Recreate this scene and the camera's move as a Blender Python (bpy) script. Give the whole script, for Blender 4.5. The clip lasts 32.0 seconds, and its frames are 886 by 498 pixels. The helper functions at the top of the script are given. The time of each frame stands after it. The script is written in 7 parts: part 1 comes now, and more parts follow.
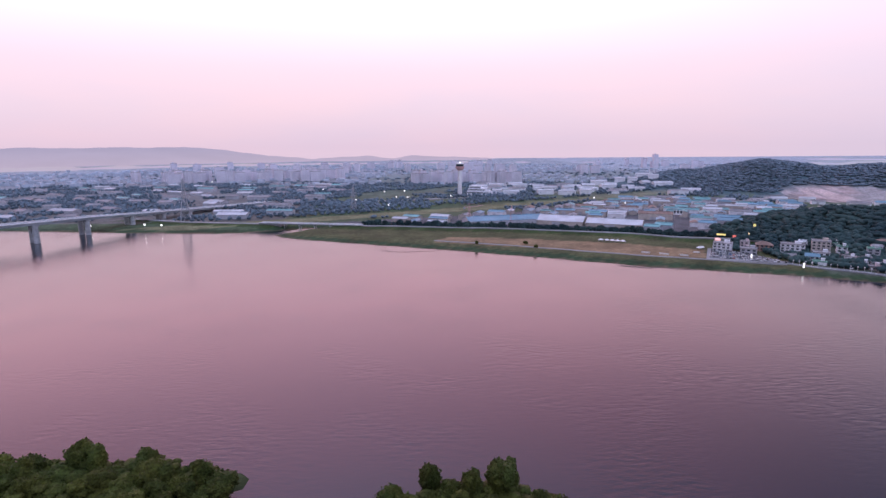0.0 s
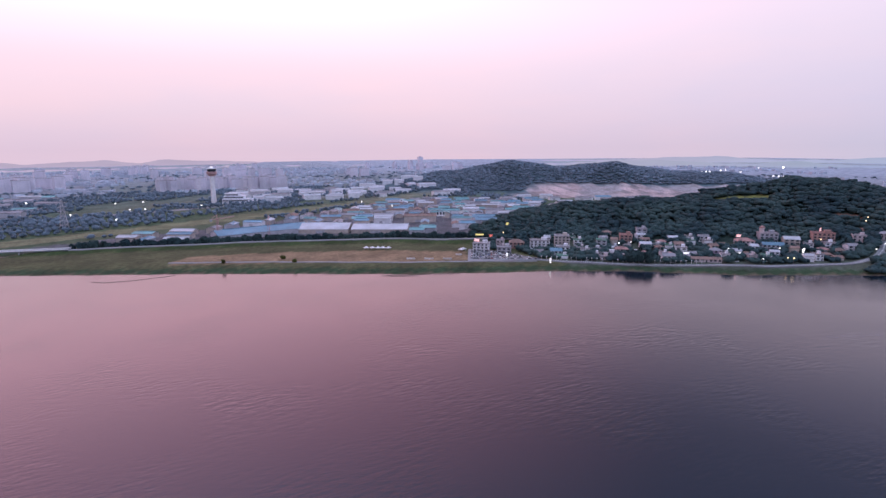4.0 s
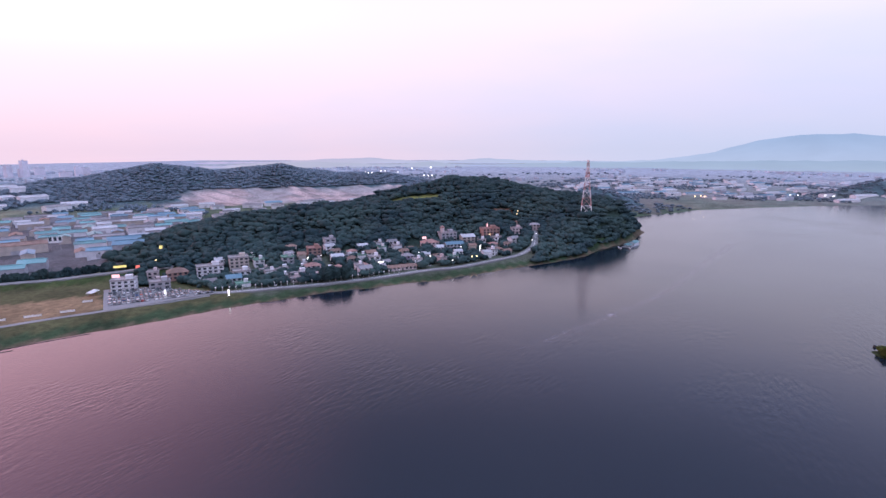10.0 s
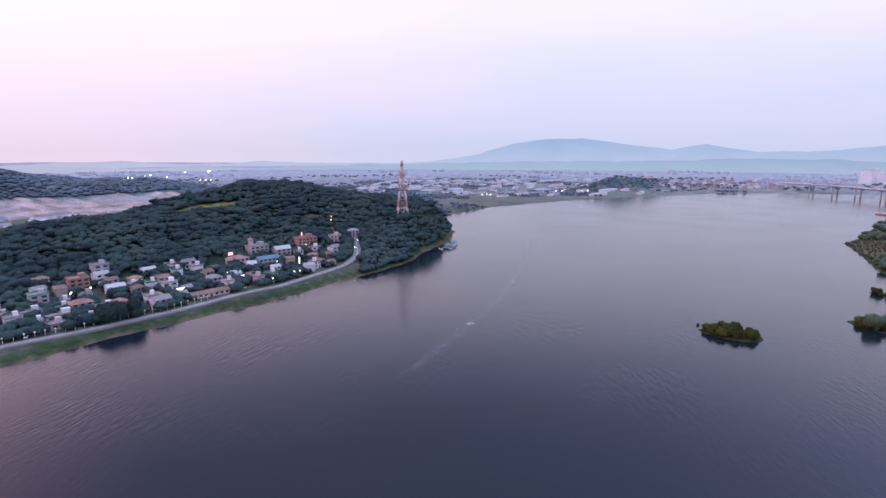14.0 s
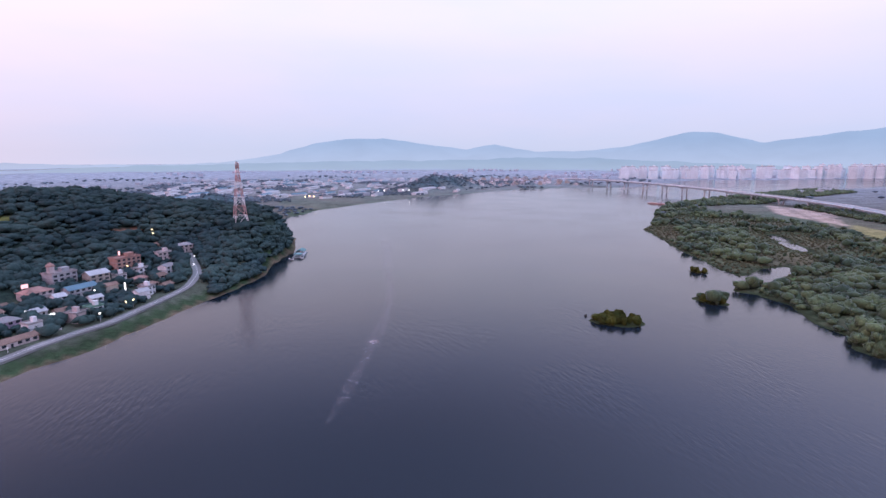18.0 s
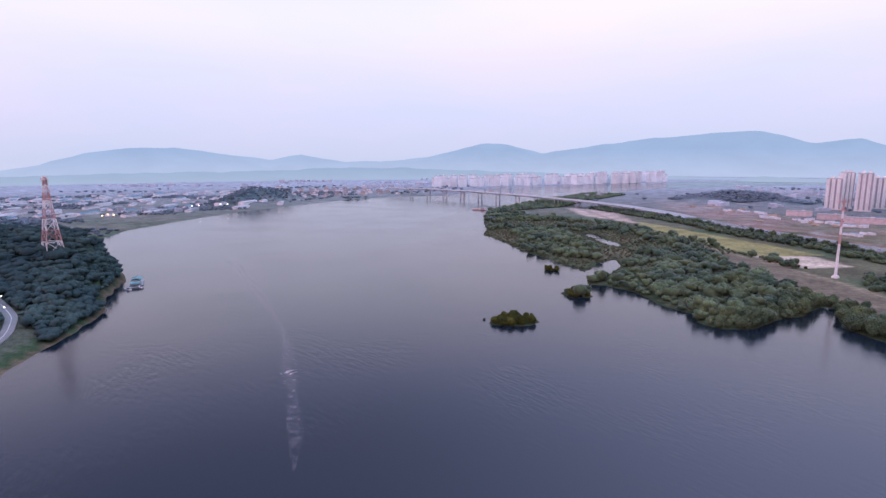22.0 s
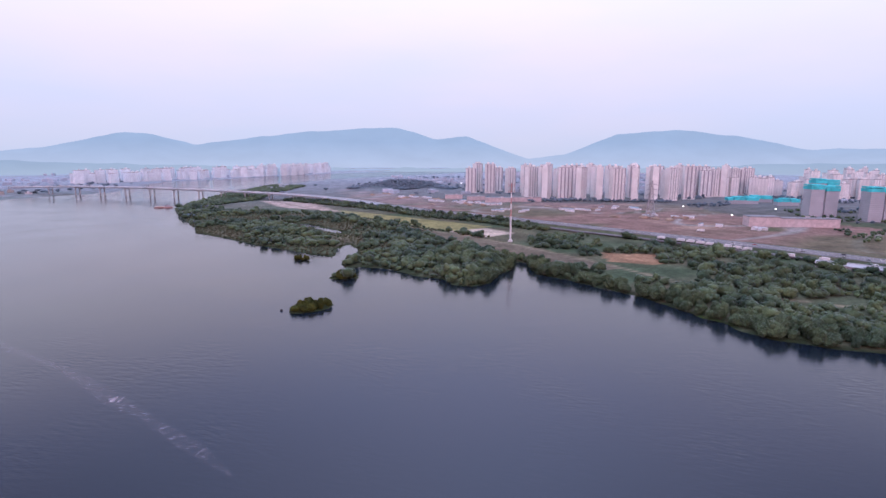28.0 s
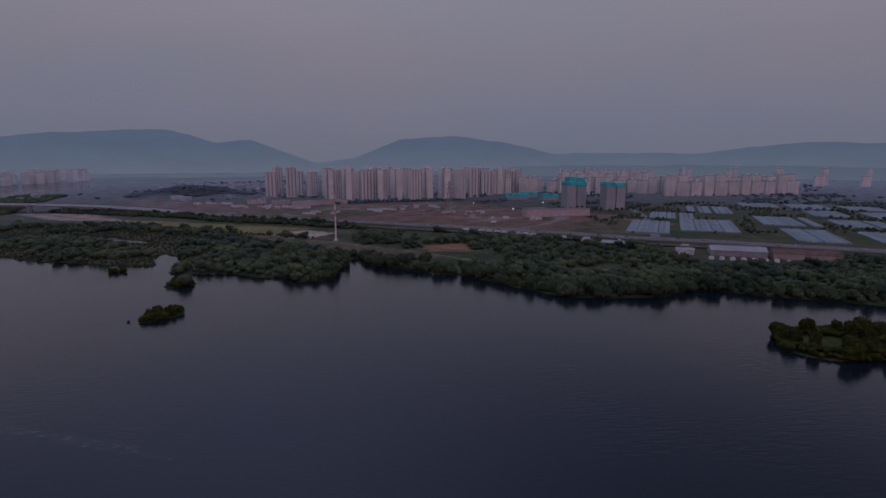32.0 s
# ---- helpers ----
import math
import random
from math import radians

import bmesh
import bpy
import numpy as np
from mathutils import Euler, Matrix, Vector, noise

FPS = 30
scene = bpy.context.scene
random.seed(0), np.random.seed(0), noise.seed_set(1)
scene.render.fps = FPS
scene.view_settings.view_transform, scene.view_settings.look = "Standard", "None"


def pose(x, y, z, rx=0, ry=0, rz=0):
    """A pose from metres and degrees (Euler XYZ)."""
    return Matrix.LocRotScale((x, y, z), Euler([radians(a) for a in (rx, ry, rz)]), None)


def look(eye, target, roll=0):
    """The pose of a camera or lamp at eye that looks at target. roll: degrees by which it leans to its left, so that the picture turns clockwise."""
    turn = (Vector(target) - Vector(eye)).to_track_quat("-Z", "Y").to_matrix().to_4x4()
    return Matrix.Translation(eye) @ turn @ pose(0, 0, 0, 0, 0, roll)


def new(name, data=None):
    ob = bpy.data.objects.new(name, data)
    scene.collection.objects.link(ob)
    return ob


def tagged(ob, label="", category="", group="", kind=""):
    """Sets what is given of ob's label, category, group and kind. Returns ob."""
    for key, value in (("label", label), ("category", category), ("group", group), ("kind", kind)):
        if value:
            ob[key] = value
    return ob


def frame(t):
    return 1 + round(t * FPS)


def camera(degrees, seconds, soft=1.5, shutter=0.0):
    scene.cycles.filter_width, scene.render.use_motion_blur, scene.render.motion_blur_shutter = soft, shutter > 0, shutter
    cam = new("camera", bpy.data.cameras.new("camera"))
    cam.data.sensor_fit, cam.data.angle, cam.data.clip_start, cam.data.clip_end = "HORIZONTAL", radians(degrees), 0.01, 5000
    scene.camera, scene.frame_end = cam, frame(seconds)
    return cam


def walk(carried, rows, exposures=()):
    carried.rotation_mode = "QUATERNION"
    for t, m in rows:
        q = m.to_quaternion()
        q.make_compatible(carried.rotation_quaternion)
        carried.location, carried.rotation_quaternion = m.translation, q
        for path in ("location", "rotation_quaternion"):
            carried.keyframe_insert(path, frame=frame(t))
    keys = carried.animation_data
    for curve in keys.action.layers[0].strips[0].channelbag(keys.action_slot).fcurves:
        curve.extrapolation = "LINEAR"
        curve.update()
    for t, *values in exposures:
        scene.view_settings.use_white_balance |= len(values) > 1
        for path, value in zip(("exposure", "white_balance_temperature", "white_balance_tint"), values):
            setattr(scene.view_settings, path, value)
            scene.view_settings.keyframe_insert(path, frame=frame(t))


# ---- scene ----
# A drone flight along a straight line over a river, turning steadily to the right.
# seconds, x, y, z, heading, tilt, roll (metres, degrees)
FLIGHT = [
    (0.0, 0.00, -0.00, 110.00, -0.000, -10.875, -0.368),
    (0.5, 3.58, 5.76, 109.88, -2.991, -10.800, -0.392),
    (1.0, 7.21, 11.60, 109.74, -5.920, -10.752, -0.575),
    (1.5, 10.88, 17.60, 109.58, -8.851, -10.729, -0.597),
    (2.0, 14.54, 23.80, 109.42, -11.780, -10.726, -0.526),
    (2.5, 18.19, 30.16, 109.25, -14.592, -10.718, -0.593),
    (3.0, 21.87, 36.69, 109.07, -17.469, -10.713, -0.499),
    (3.5, 25.59, 43.39, 108.89, -20.503, -10.717, -0.393),
    (4.0, 29.31, 50.15, 108.72, -23.547, -10.682, -0.304),
    (4.5, 33.04, 56.92, 108.55, -26.535, -10.660, -0.254),
    (6.5, 49.38, 83.70, 107.81, -38.053, -10.812, -0.243),
    (7.0, 53.46, 90.19, 107.66, -40.853, -10.791, -0.365),
    (7.5, 57.49, 96.63, 107.54, -43.769, -10.760, -0.396),
    (8.0, 61.45, 103.21, 107.42, -46.604, -10.688, -0.411),
    (8.5, 65.37, 109.85, 107.30, -49.749, -10.679, -0.397),
    (9.0, 69.32, 116.59, 107.18, -52.711, -10.628, -0.371),
    (9.5, 73.17, 123.39, 107.04, -55.664, -10.641, -0.248),
    (10.0, 76.90, 130.19, 106.89, -58.569, -10.576, -0.071),
    (10.5, 80.57, 136.99, 106.71, -61.561, -10.461, 0.023),
    (11.0, 84.15, 143.79, 106.42, -64.511, -10.391, 0.037),
    (11.5, 87.61, 150.58, 106.01, -67.306, -10.369, -0.057),
    (12.0, 91.14, 157.28, 105.54, -70.233, -10.337, -0.271),
    (12.5, 94.78, 163.87, 105.08, -73.363, -10.350, -0.293),
    (13.0, 98.52, 170.47, 104.67, -76.249, -10.415, -0.204),
    (13.5, 102.36, 177.09, 104.32, -78.997, -10.409, -0.110),
    (14.0, 106.33, 183.60, 104.05, -81.945, -10.326, -0.018),
    (14.5, 110.33, 190.22, 103.83, -84.548, -10.342, -0.057),
    (16.5, 125.57, 218.10, 103.65, -94.831, -10.434, 0.055),
    (17.0, 129.23, 224.94, 103.72, -97.319, -10.426, -0.000),
    (17.5, 132.83, 231.62, 103.85, -100.171, -10.402, 0.016),
    (18.0, 136.30, 238.01, 104.08, -103.129, -10.357, -0.015),
    (18.5, 139.70, 244.10, 104.39, -106.151, -10.268, -0.103),
    (19.0, 143.19, 250.19, 104.69, -109.291, -10.241, -0.008),
    (19.5, 146.85, 256.56, 104.94, -112.282, -10.249, 0.278),
    (20.0, 150.49, 263.32, 105.12, -115.099, -10.089, 0.653),
    (20.5, 153.94, 270.18, 105.21, -117.060, -9.746, 0.850),
    (21.0, 157.38, 277.01, 105.22, -119.232, -9.455, 0.564),
    (21.5, 160.71, 283.64, 105.20, -121.323, -9.339, 0.114),
    (22.0, 164.12, 290.07, 105.23, -123.846, -9.349, -0.147),
    (22.5, 167.73, 296.22, 105.30, -126.505, -9.535, -0.348),
    (23.0, 171.58, 302.33, 105.39, -129.387, -9.923, -0.407),
    (23.5, 175.73, 308.56, 105.44, -132.330, -10.212, -0.249),
    (24.0, 180.04, 315.03, 105.44, -135.502, -10.381, -0.139),
    (24.5, 184.34, 321.63, 105.46, -138.541, -10.434, 0.024),
    (25.0, 188.45, 328.22, 105.51, -141.589, -10.360, 0.011),
    (25.5, 192.37, 334.80, 105.60, -144.884, -10.285, 0.037),
    (27.5, 207.47, 360.52, 106.47, -156.729, -10.232, 0.074),
    (28.0, 211.40, 366.94, 106.57, -159.742, -10.153, 0.203),
    (28.5, 215.49, 373.38, 106.60, -162.720, -10.068, 0.255),
    (29.0, 219.76, 379.85, 106.55, -165.632, -9.969, 0.266),
    (29.5, 224.19, 386.32, 106.42, -168.531, -9.934, 0.307),
    (30.0, 228.82, 392.77, 106.25, -171.407, -9.876, 0.230),
    (30.5, 233.41, 399.02, 106.07, -174.171, -9.845, 0.154),
    (31.0, 237.87, 404.98, 105.88, -177.000, -9.761, 0.068),
    (31.5, 242.17, 410.73, 105.69, -179.755, -9.718, 0.076),
    (32.0, 246.41, 416.39, 105.51, -182.237, -9.660, 0.093),
]
cam = camera(79.14, 32.0)


def flight_pose(x, y, z, heading, tilt, roll):
    a, b = radians(heading), radians(tilt)
    ahead = Vector((-math.sin(a) * math.cos(b), math.cos(a) * math.cos(b), math.sin(b)))
    return look((x, y, z), Vector((x, y, z)) + 100 * ahead, roll)


# The film fades towards black in its last two seconds.
walk(cam, [(row[0], flight_pose(*row[1:])) for row in FLIGHT],
     exposures=[(0.0, -0.22), (4.5, -0.28), (8.5, 0.0), (30.1, 0.0), (30.5, -0.26), (31.0, -0.76), (31.5, -1.36), (32.0, -2.12)])

# ---- light: a hazy dusk sky, warm where the sun has gone down ----
SUNSET = radians(340)
world = bpy.data.worlds.new("dusk")
scene.world = world
world.use_nodes = True
wt = world.node_tree
wt.nodes.clear()


def wnode(kind, **inputs):
    n = wt.nodes.new(kind)
    for key, value in inputs.items():
        n.inputs[int(key[1:])].default_value = value
    return n


def ramp_of(tree, stops):
    n = tree.nodes.new("ShaderNodeValToRGB")
    els = n.color_ramp.elements
    while len(els) < len(stops):
        els.new(0.5)
    for el, (at_, col) in zip(els, stops):
        el.position, el.color = at_, (*col, 1)
    return n


coord = wnode("ShaderNodeTexCoord")
split = wnode("ShaderNodeSeparateXYZ")
wt.links.new(coord.outputs["Generated"], split.inputs[0])
dot = wnode("ShaderNodeVectorMath")
dot.operation = "DOT_PRODUCT"
dot.inputs[1].default_value = (math.sin(SUNSET), math.cos(SUNSET), 0.05)
wt.links.new(coord.outputs["Generated"], dot.inputs[0])
toward = wnode("ShaderNodeMapRange")
toward.interpolation_type = "SMOOTHSTEP"
for k, v in ((1, -0.45), (2, 0.92), (3, 0.0), (4, 1.0)):
    toward.inputs[k].default_value = v
wt.links.new(dot.outputs["Value"], toward.inputs[0])
warm = ramp_of(wt, [(0.0, (0.87, 0.67, 0.81)), (0.06, (1.00, 0.78, 0.91)), (0.17, (1.26, 0.95, 1.08)), (0.25, (1.46, 1.02, 1.17)), (0.5, (0.86, 0.68, 0.98)), (0.68, (0.98, 1.18, 1.80)), (1.0, (2.0, 2.35, 3.4))])
cool = ramp_of(wt, [(0.0, (0.58, 0.63, 0.83)), (0.07, (0.66, 0.69, 0.93)), (0.17, (0.81, 0.785, 0.99)), (0.27, (0.97, 0.93, 1.14)), (0.42, (0.93, 1.00, 1.62)), (0.62, (1.12, 1.28, 2.05)), (1.0, (2.0, 2.35, 3.4))])
for r in (warm, cool):
    wt.links.new(split.outputs["Z"], r.inputs[0])
blend = wnode("ShaderNodeMix")
blend.data_type = "RGBA"
wt.links.new(toward.outputs[0], blend.inputs[0])
wt.links.new(cool.outputs[0], blend.inputs[6])
wt.links.new(warm.outputs[0], blend.inputs[7])
sky = wnode("ShaderNodeTexSky")
sky.sky_type, sky.sun_disc = "NISHITA", False
sky.sun_elevation, sky.sun_rotation, sky.dust_density = radians(-3), SUNSET, 3.0
haze_bg = wnode("ShaderNodeBackground", _1=1.06)
sky_bg = wnode("ShaderNodeBackground", _1=0.05)
# the high clouds over the set sun still glow
glow_lobe = wnode("ShaderNodeMapRange")
glow_lobe.interpolation_type = "SMOOTHSTEP"
for k, v in ((1, 0.28), (2, 1.0), (3, 0.0), (4, 1.0)):
    glow_lobe.inputs[k].default_value = v
glow_rise = wnode("ShaderNodeMapRange")
glow_rise.interpolation_type = "SMOOTHSTEP"
for k, v in ((1, 0.12), (2, 0.34), (3, 0.0), (4, 1.0)):
    glow_rise.inputs[k].default_value = v
glow_mul = wnode("ShaderNodeMath")
glow_mul.operation = "MULTIPLY"
glow_bg = wnode("ShaderNodeBackground")
glow_bg.inputs[0].default_value = (1.0, 0.38, 0.50, 1)
glow_gain = wnode("ShaderNodeMath", _1=1.35)
glow_gain.operation = "MULTIPLY"
glow_dot = wnode("ShaderNodeVectorMath")
glow_dot.operation = "DOT_PRODUCT"
flat = wnode("ShaderNodeVectorMath")
flat.operation = "MULTIPLY"
flat.inputs[1].default_value = (1, 1, 0)
flat_unit = wnode("ShaderNodeVectorMath")
flat_unit.operation = "NORMALIZE"
glow_dot.inputs[1].default_value = (math.sin(SUNSET), math.cos(SUNSET), 0.0)
wt.links.new(coord.outputs["Generated"], flat.inputs[0])
wt.links.new(flat.outputs[0], flat_unit.inputs[0])
wt.links.new(flat_unit.outputs[0], glow_dot.inputs[0])
wt.links.new(glow_dot.outputs["Value"], glow_lobe.inputs[0])
wt.links.new(split.outputs["Z"], glow_rise.inputs[0])
wt.links.new(glow_lobe.outputs[0], glow_mul.inputs[0])
wt.links.new(glow_rise.outputs[0], glow_mul.inputs[1])
glow_top = wnode("ShaderNodeMapRange")
glow_top.interpolation_type = "SMOOTHSTEP"
for k, v in ((1, 0.5), (2, 0.72), (3, 1.0), (4, 0.0)):
    glow_top.inputs[k].default_value = v
glow_cut = wnode("ShaderNodeMath")
glow_cut.operation = "MULTIPLY"
wt.links.new(split.outputs["Z"], glow_top.inputs[0])
wt.links.new(glow_mul.outputs[0], glow_cut.inputs[0])
wt.links.new(glow_top.outputs[0], glow_cut.inputs[1])
wt.links.new(glow_cut.outputs[0], glow_gain.inputs[0])
wt.links.new(glow_gain.outputs[0], glow_bg.inputs[1])
# a clear sky is dimmest about a quarter turn away from the sun
DIMMEST = radians(74)
dim_dot = wnode("ShaderNodeVectorMath")
dim_dot.operation = "DOT_PRODUCT"
dim_dot.inputs[1].default_value = (math.sin(DIMMEST), math.cos(DIMMEST), 0.0)
wt.links.new(flat_unit.outputs[0], dim_dot.inputs[0])
quarter = wnode("ShaderNodeMapRange")
quarter.interpolation_type = "SMOOTHSTEP"
for k, v in ((1, 0.0), (2, 1.0), (3, 0.0), (4, 1.0)):
    quarter.inputs[k].default_value = v
either_side = wnode("ShaderNodeMath")
either_side.operation = "ABSOLUTE"
wt.links.new(dim_dot.outputs["Value"], either_side.inputs[0])
wt.links.new(either_side.outputs[0], quarter.inputs[0])
high = wnode("ShaderNodeMapRange")
high.interpolation_type = "SMOOTHSTEP"
for k, v in ((1, 0.2), (2, 0.5), (3, 0.0), (4, 0.70)):
    high.inputs[k].default_value = v
wt.links.new(split.outputs["Z"], high.inputs[0])
dim = wnode("ShaderNodeMath")
dim.operation = "MULTIPLY"
wt.links.new(quarter.outputs[0], dim.inputs[0])
wt.links.new(high.outputs[0], dim.inputs[1])
level = wnode("ShaderNodeMath", _0=1.06)
level.operation = "SUBTRACT"
wt.links.new(dim.outputs[0], level.inputs[1])
# thin veils of cloud, drawn out level with the horizon
veil_map = wnode("ShaderNodeMapping")
veil_map.inputs["Scale"].default_value = (1.6, 1.6, 6.0)
wt.links.new(coord.outputs["Generated"], veil_map.inputs["Vector"])
veils = wnode("ShaderNodeTexNoise")
veils.inputs["Scale"].default_value, veils.inputs["Detail"].default_value = 1.5, 5.0
wt.links.new(veil_map.outputs[0], veils.inputs["Vector"])
veil_range = wnode("ShaderNodeMapRange")
for k, v in ((1, 0.36), (2, 0.64), (3, 0.0), (4, 1.0)):
    veil_range.inputs[k].default_value = v
wt.links.new(veils.outputs[0], veil_range.inputs[0])
veil_tint = wnode("ShaderNodeMix")
veil_tint.data_type = "RGBA"
veil_tint.inputs[6].default_value, veil_tint.inputs[7].default_value = (0.96, 0.985, 1.015, 1), (1.045, 1.0, 1.0, 1)
wt.links.new(veil_range.outputs[0], veil_tint.inputs[0])
veiled = wnode("ShaderNodeMix", _0=1.0)
veiled.data_type, veiled.blend_type = "RGBA", "MULTIPLY"
wt.links.new(blend.outputs[2], veiled.inputs[6])
wt.links.new(veil_tint.outputs[2], veiled.inputs[7])
wt.links.new(level.outputs[0], haze_bg.inputs[1])
with_glow = wnode("ShaderNodeAddShader")
both = wnode("ShaderNodeAddShader")
world_out = wnode("ShaderNodeOutputWorld")
wt.links.new(veiled.outputs[2], haze_bg.inputs[0])
wt.links.new(sky.outputs[0], sky_bg.inputs[0])
wt.links.new(haze_bg.outputs[0], both.inputs[0])
wt.links.new(sky_bg.outputs[0], both.inputs[1])
wt.links.new(both.outputs[0], with_glow.inputs[0])
wt.links.new(glow_bg.outputs[0], with_glow.inputs[1])
wt.links.new(with_glow.outputs[0], world_out.inputs[0])

sun_data = bpy.data.lights.new("sun", "SUN")
sun_data.energy, sun_data.angle, sun_data.color = 0.04, radians(160), (1.0, 0.80, 0.80)
sun = new("sun", sun_data)
sun.matrix_world = look((0, 0, 600), (-600 * math.sin(SUNSET), -600 * math.cos(SUNSET), 330))

# ---- materials ----
def srgb(r, g, b):
    return tuple(((c / 255 + 0.055) / 1.055) ** 2.4 if c > 10 else c / 3295 for c in (r, g, b))


def material(name, color, rough=0.8, metal=0.0, vary=0.25, scale=0.5, fine=6.0, bump=0.0, bump_scale=8.0, bump_depth=0.3, emit=0.0, spec=0.5, second=None, per_object=0.0, per_island=0.0, sheen=0.0):
    """A surface with two scales of variation in tone, an optional second colour in patches, and fine relief."""
    m = bpy.data.materials.new(name)
    m.use_nodes = True
    nt = m.node_tree
    b = nt.nodes["Principled BSDF"]
    b.inputs["Roughness"].default_value = rough
    b.inputs["Metallic"].default_value = metal
    b.inputs["Specular IOR Level"].default_value = spec
    # a bluish sheen on leaves, standing in for thin haze
    if sheen:
        b.inputs["Sheen Weight"].default_value, b.inputs["Sheen Roughness"].default_value = sheen, 0.45
        b.inputs["Sheen Tint"].default_value = (0.72, 0.84, 1.0, 1)
    if emit:
        b.inputs["Base Color"].default_value = (*color, 1)
        b.inputs["Emission Color"].default_value = (*color, 1)
        b.inputs["Emission Strength"].default_value = emit
        return m
    geo = nt.nodes.new("ShaderNodeNewGeometry")
    big, small = nt.nodes.new("ShaderNodeTexNoise"), nt.nodes.new("ShaderNodeTexNoise")
    for n, s, d in ((big, scale, 4.0), (small, fine, 3.0)):
        n.inputs["Scale"].default_value, n.inputs["Detail"].default_value = s, d
        nt.links.new(geo.outputs["Position"], n.inputs["Vector"])
    mixed = nt.nodes.new("ShaderNodeMix")
    mixed.data_type = "RGBA"
    dark = tuple(c * (1 - vary) for c in color)
    other = second or tuple(min(1, c * (1 + vary)) for c in color)
    mixed.inputs[6].default_value, mixed.inputs[7].default_value = (*dark, 1), (*other, 1)
    contrast = nt.nodes.new("ShaderNodeMapRange")
    contrast.inputs[1].default_value, contrast.inputs[2].default_value = 0.36, 0.64
    nt.links.new(big.outputs[0], contrast.inputs[0])
    nt.links.new(contrast.outputs[0], mixed.inputs[0])
    tone = nt.nodes.new("ShaderNodeMapRange")
    tone.inputs[1].default_value, tone.inputs[2].default_value = 0.3, 0.7
    tone.inputs[3].default_value, tone.inputs[4].default_value = 1 - vary, 1 + vary
    nt.links.new(small.outputs[0], tone.inputs[0])
    hsv = nt.nodes.new("ShaderNodeHueSaturation")
    nt.links.new(mixed.outputs[2], hsv.inputs["Color"])
    last = tone.outputs[0]
    for amount, node_kind, socket in ((per_object, "ShaderNodeObjectInfo", "Random"), (per_island, "ShaderNodeNewGeometry", "Random Per Island")):
        if amount:
            info = nt.nodes.new(node_kind)
            rng = nt.nodes.new("ShaderNodeMapRange")
            rng.inputs[3].default_value, rng.inputs[4].default_value = 1 - amount, 1 + amount
            nt.links.new(info.outputs[socket], rng.inputs[0])
            mul = nt.nodes.new("ShaderNodeMath")
            mul.operation = "MULTIPLY"
            nt.links.new(last, mul.inputs[0])
            nt.links.new(rng.outputs[0], mul.inputs[1])
            last = mul.outputs[0]
    nt.links.new(last, hsv.inputs["Value"])
    nt.links.new(hsv.outputs[0], b.inputs["Base Color"])
    if bump:
        bn, bt = nt.nodes.new("ShaderNodeBump"), nt.nodes.new("ShaderNodeTexNoise")
        bt.inputs["Scale"].default_value, bt.inputs["Detail"].default_value = bump_scale, 4.0
        bn.inputs["Strength"].default_value, bn.inputs["Distance"].default_value = bump, bump_depth
        nt.links.new(geo.outputs["Position"], bt.inputs["Vector"])
        nt.links.new(bt.outputs[0], bn.inputs["Height"])
        nt.links.new(bn.outputs[0], b.inputs["Normal"])
    return m


def water_material():
    m = bpy.data.materials.new("river_water")
    m.use_nodes = True
    nt = m.node_tree
    b = nt.nodes["Principled BSDF"]
    b.inputs["Base Color"].default_value = (0.008, 0.015, 0.026, 1)
    b.inputs["IOR"].default_value = 1.48
    geo = nt.nodes.new("ShaderNodeNewGeometry")
    chop = nt.nodes.new("ShaderNodeMapping")
    chop.inputs["Rotation"].default_value = (0, 0, radians(-47))
    chop.inputs["Scale"].default_value = (0.16, 0.5, 0.3)
    nt.links.new(geo.outputs["Position"], chop.inputs["Vector"])
    waves, ripple, gusts, calm = (nt.nodes.new("ShaderNodeTexNoise") for _ in range(4))
    waves.inputs["Scale"].default_value, waves.inputs["Detail"].default_value = 1.0, 3.0
    ripple.inputs["Scale"].default_value, ripple.inputs["Detail"].default_value = 3.2, 2.0
    gusts.inputs["Scale"].default_value, gusts.inputs["Detail"].default_value = 0.012, 3.0
    calm.inputs["Scale"].default_value, calm.inputs["Detail"].default_value = 0.02, 4.0
    nt.links.new(chop.outputs[0], waves.inputs["Vector"])
    nt.links.new(chop.outputs[0], ripple.inputs["Vector"])
    nt.links.new(geo.outputs["Position"], gusts.inputs["Vector"])
    nt.links.new(geo.outputs["Position"], calm.inputs["Vector"])
    wind = nt.nodes.new("ShaderNodeMapRange")
    wind.inputs[1].default_value, wind.inputs[2].default_value = 0.35, 0.7
    wind.inputs[3].default_value, wind.inputs[4].default_value = 0.10, 0.16
    nt.links.new(gusts.outputs[0], wind.inputs[0])
    nt.links.new(wind.outputs[0], b.inputs["Roughness"])
    rough_patch = nt.nodes.new("ShaderNodeMapRange")
    for k, v in ((1, 0.42), (2, 0.62), (3, 0.03), (4, 0.42)):
        rough_patch.inputs[k].default_value = v
    nt.links.new(calm.outputs[0], rough_patch.inputs[0])
    b1, b2 = nt.nodes.new("ShaderNodeBump"), nt.nodes.new("ShaderNodeBump")
    b1.inputs["Distance"].default_value = 0.4
    nt.links.new(rough_patch.outputs[0], b1.inputs["Strength"])
    b2.inputs["Strength"].default_value, b2.inputs["Distance"].default_value = 0.18, 0.2
    nt.links.new(waves.outputs[0], b1.inputs["Height"])
    nt.links.new(ripple.outputs[0], b2.inputs["Height"])
    nt.links.new(b1.outputs[0], b2.inputs["Normal"])
    nt.links.new(b2.outputs[0], b.inputs["Normal"])
    return m


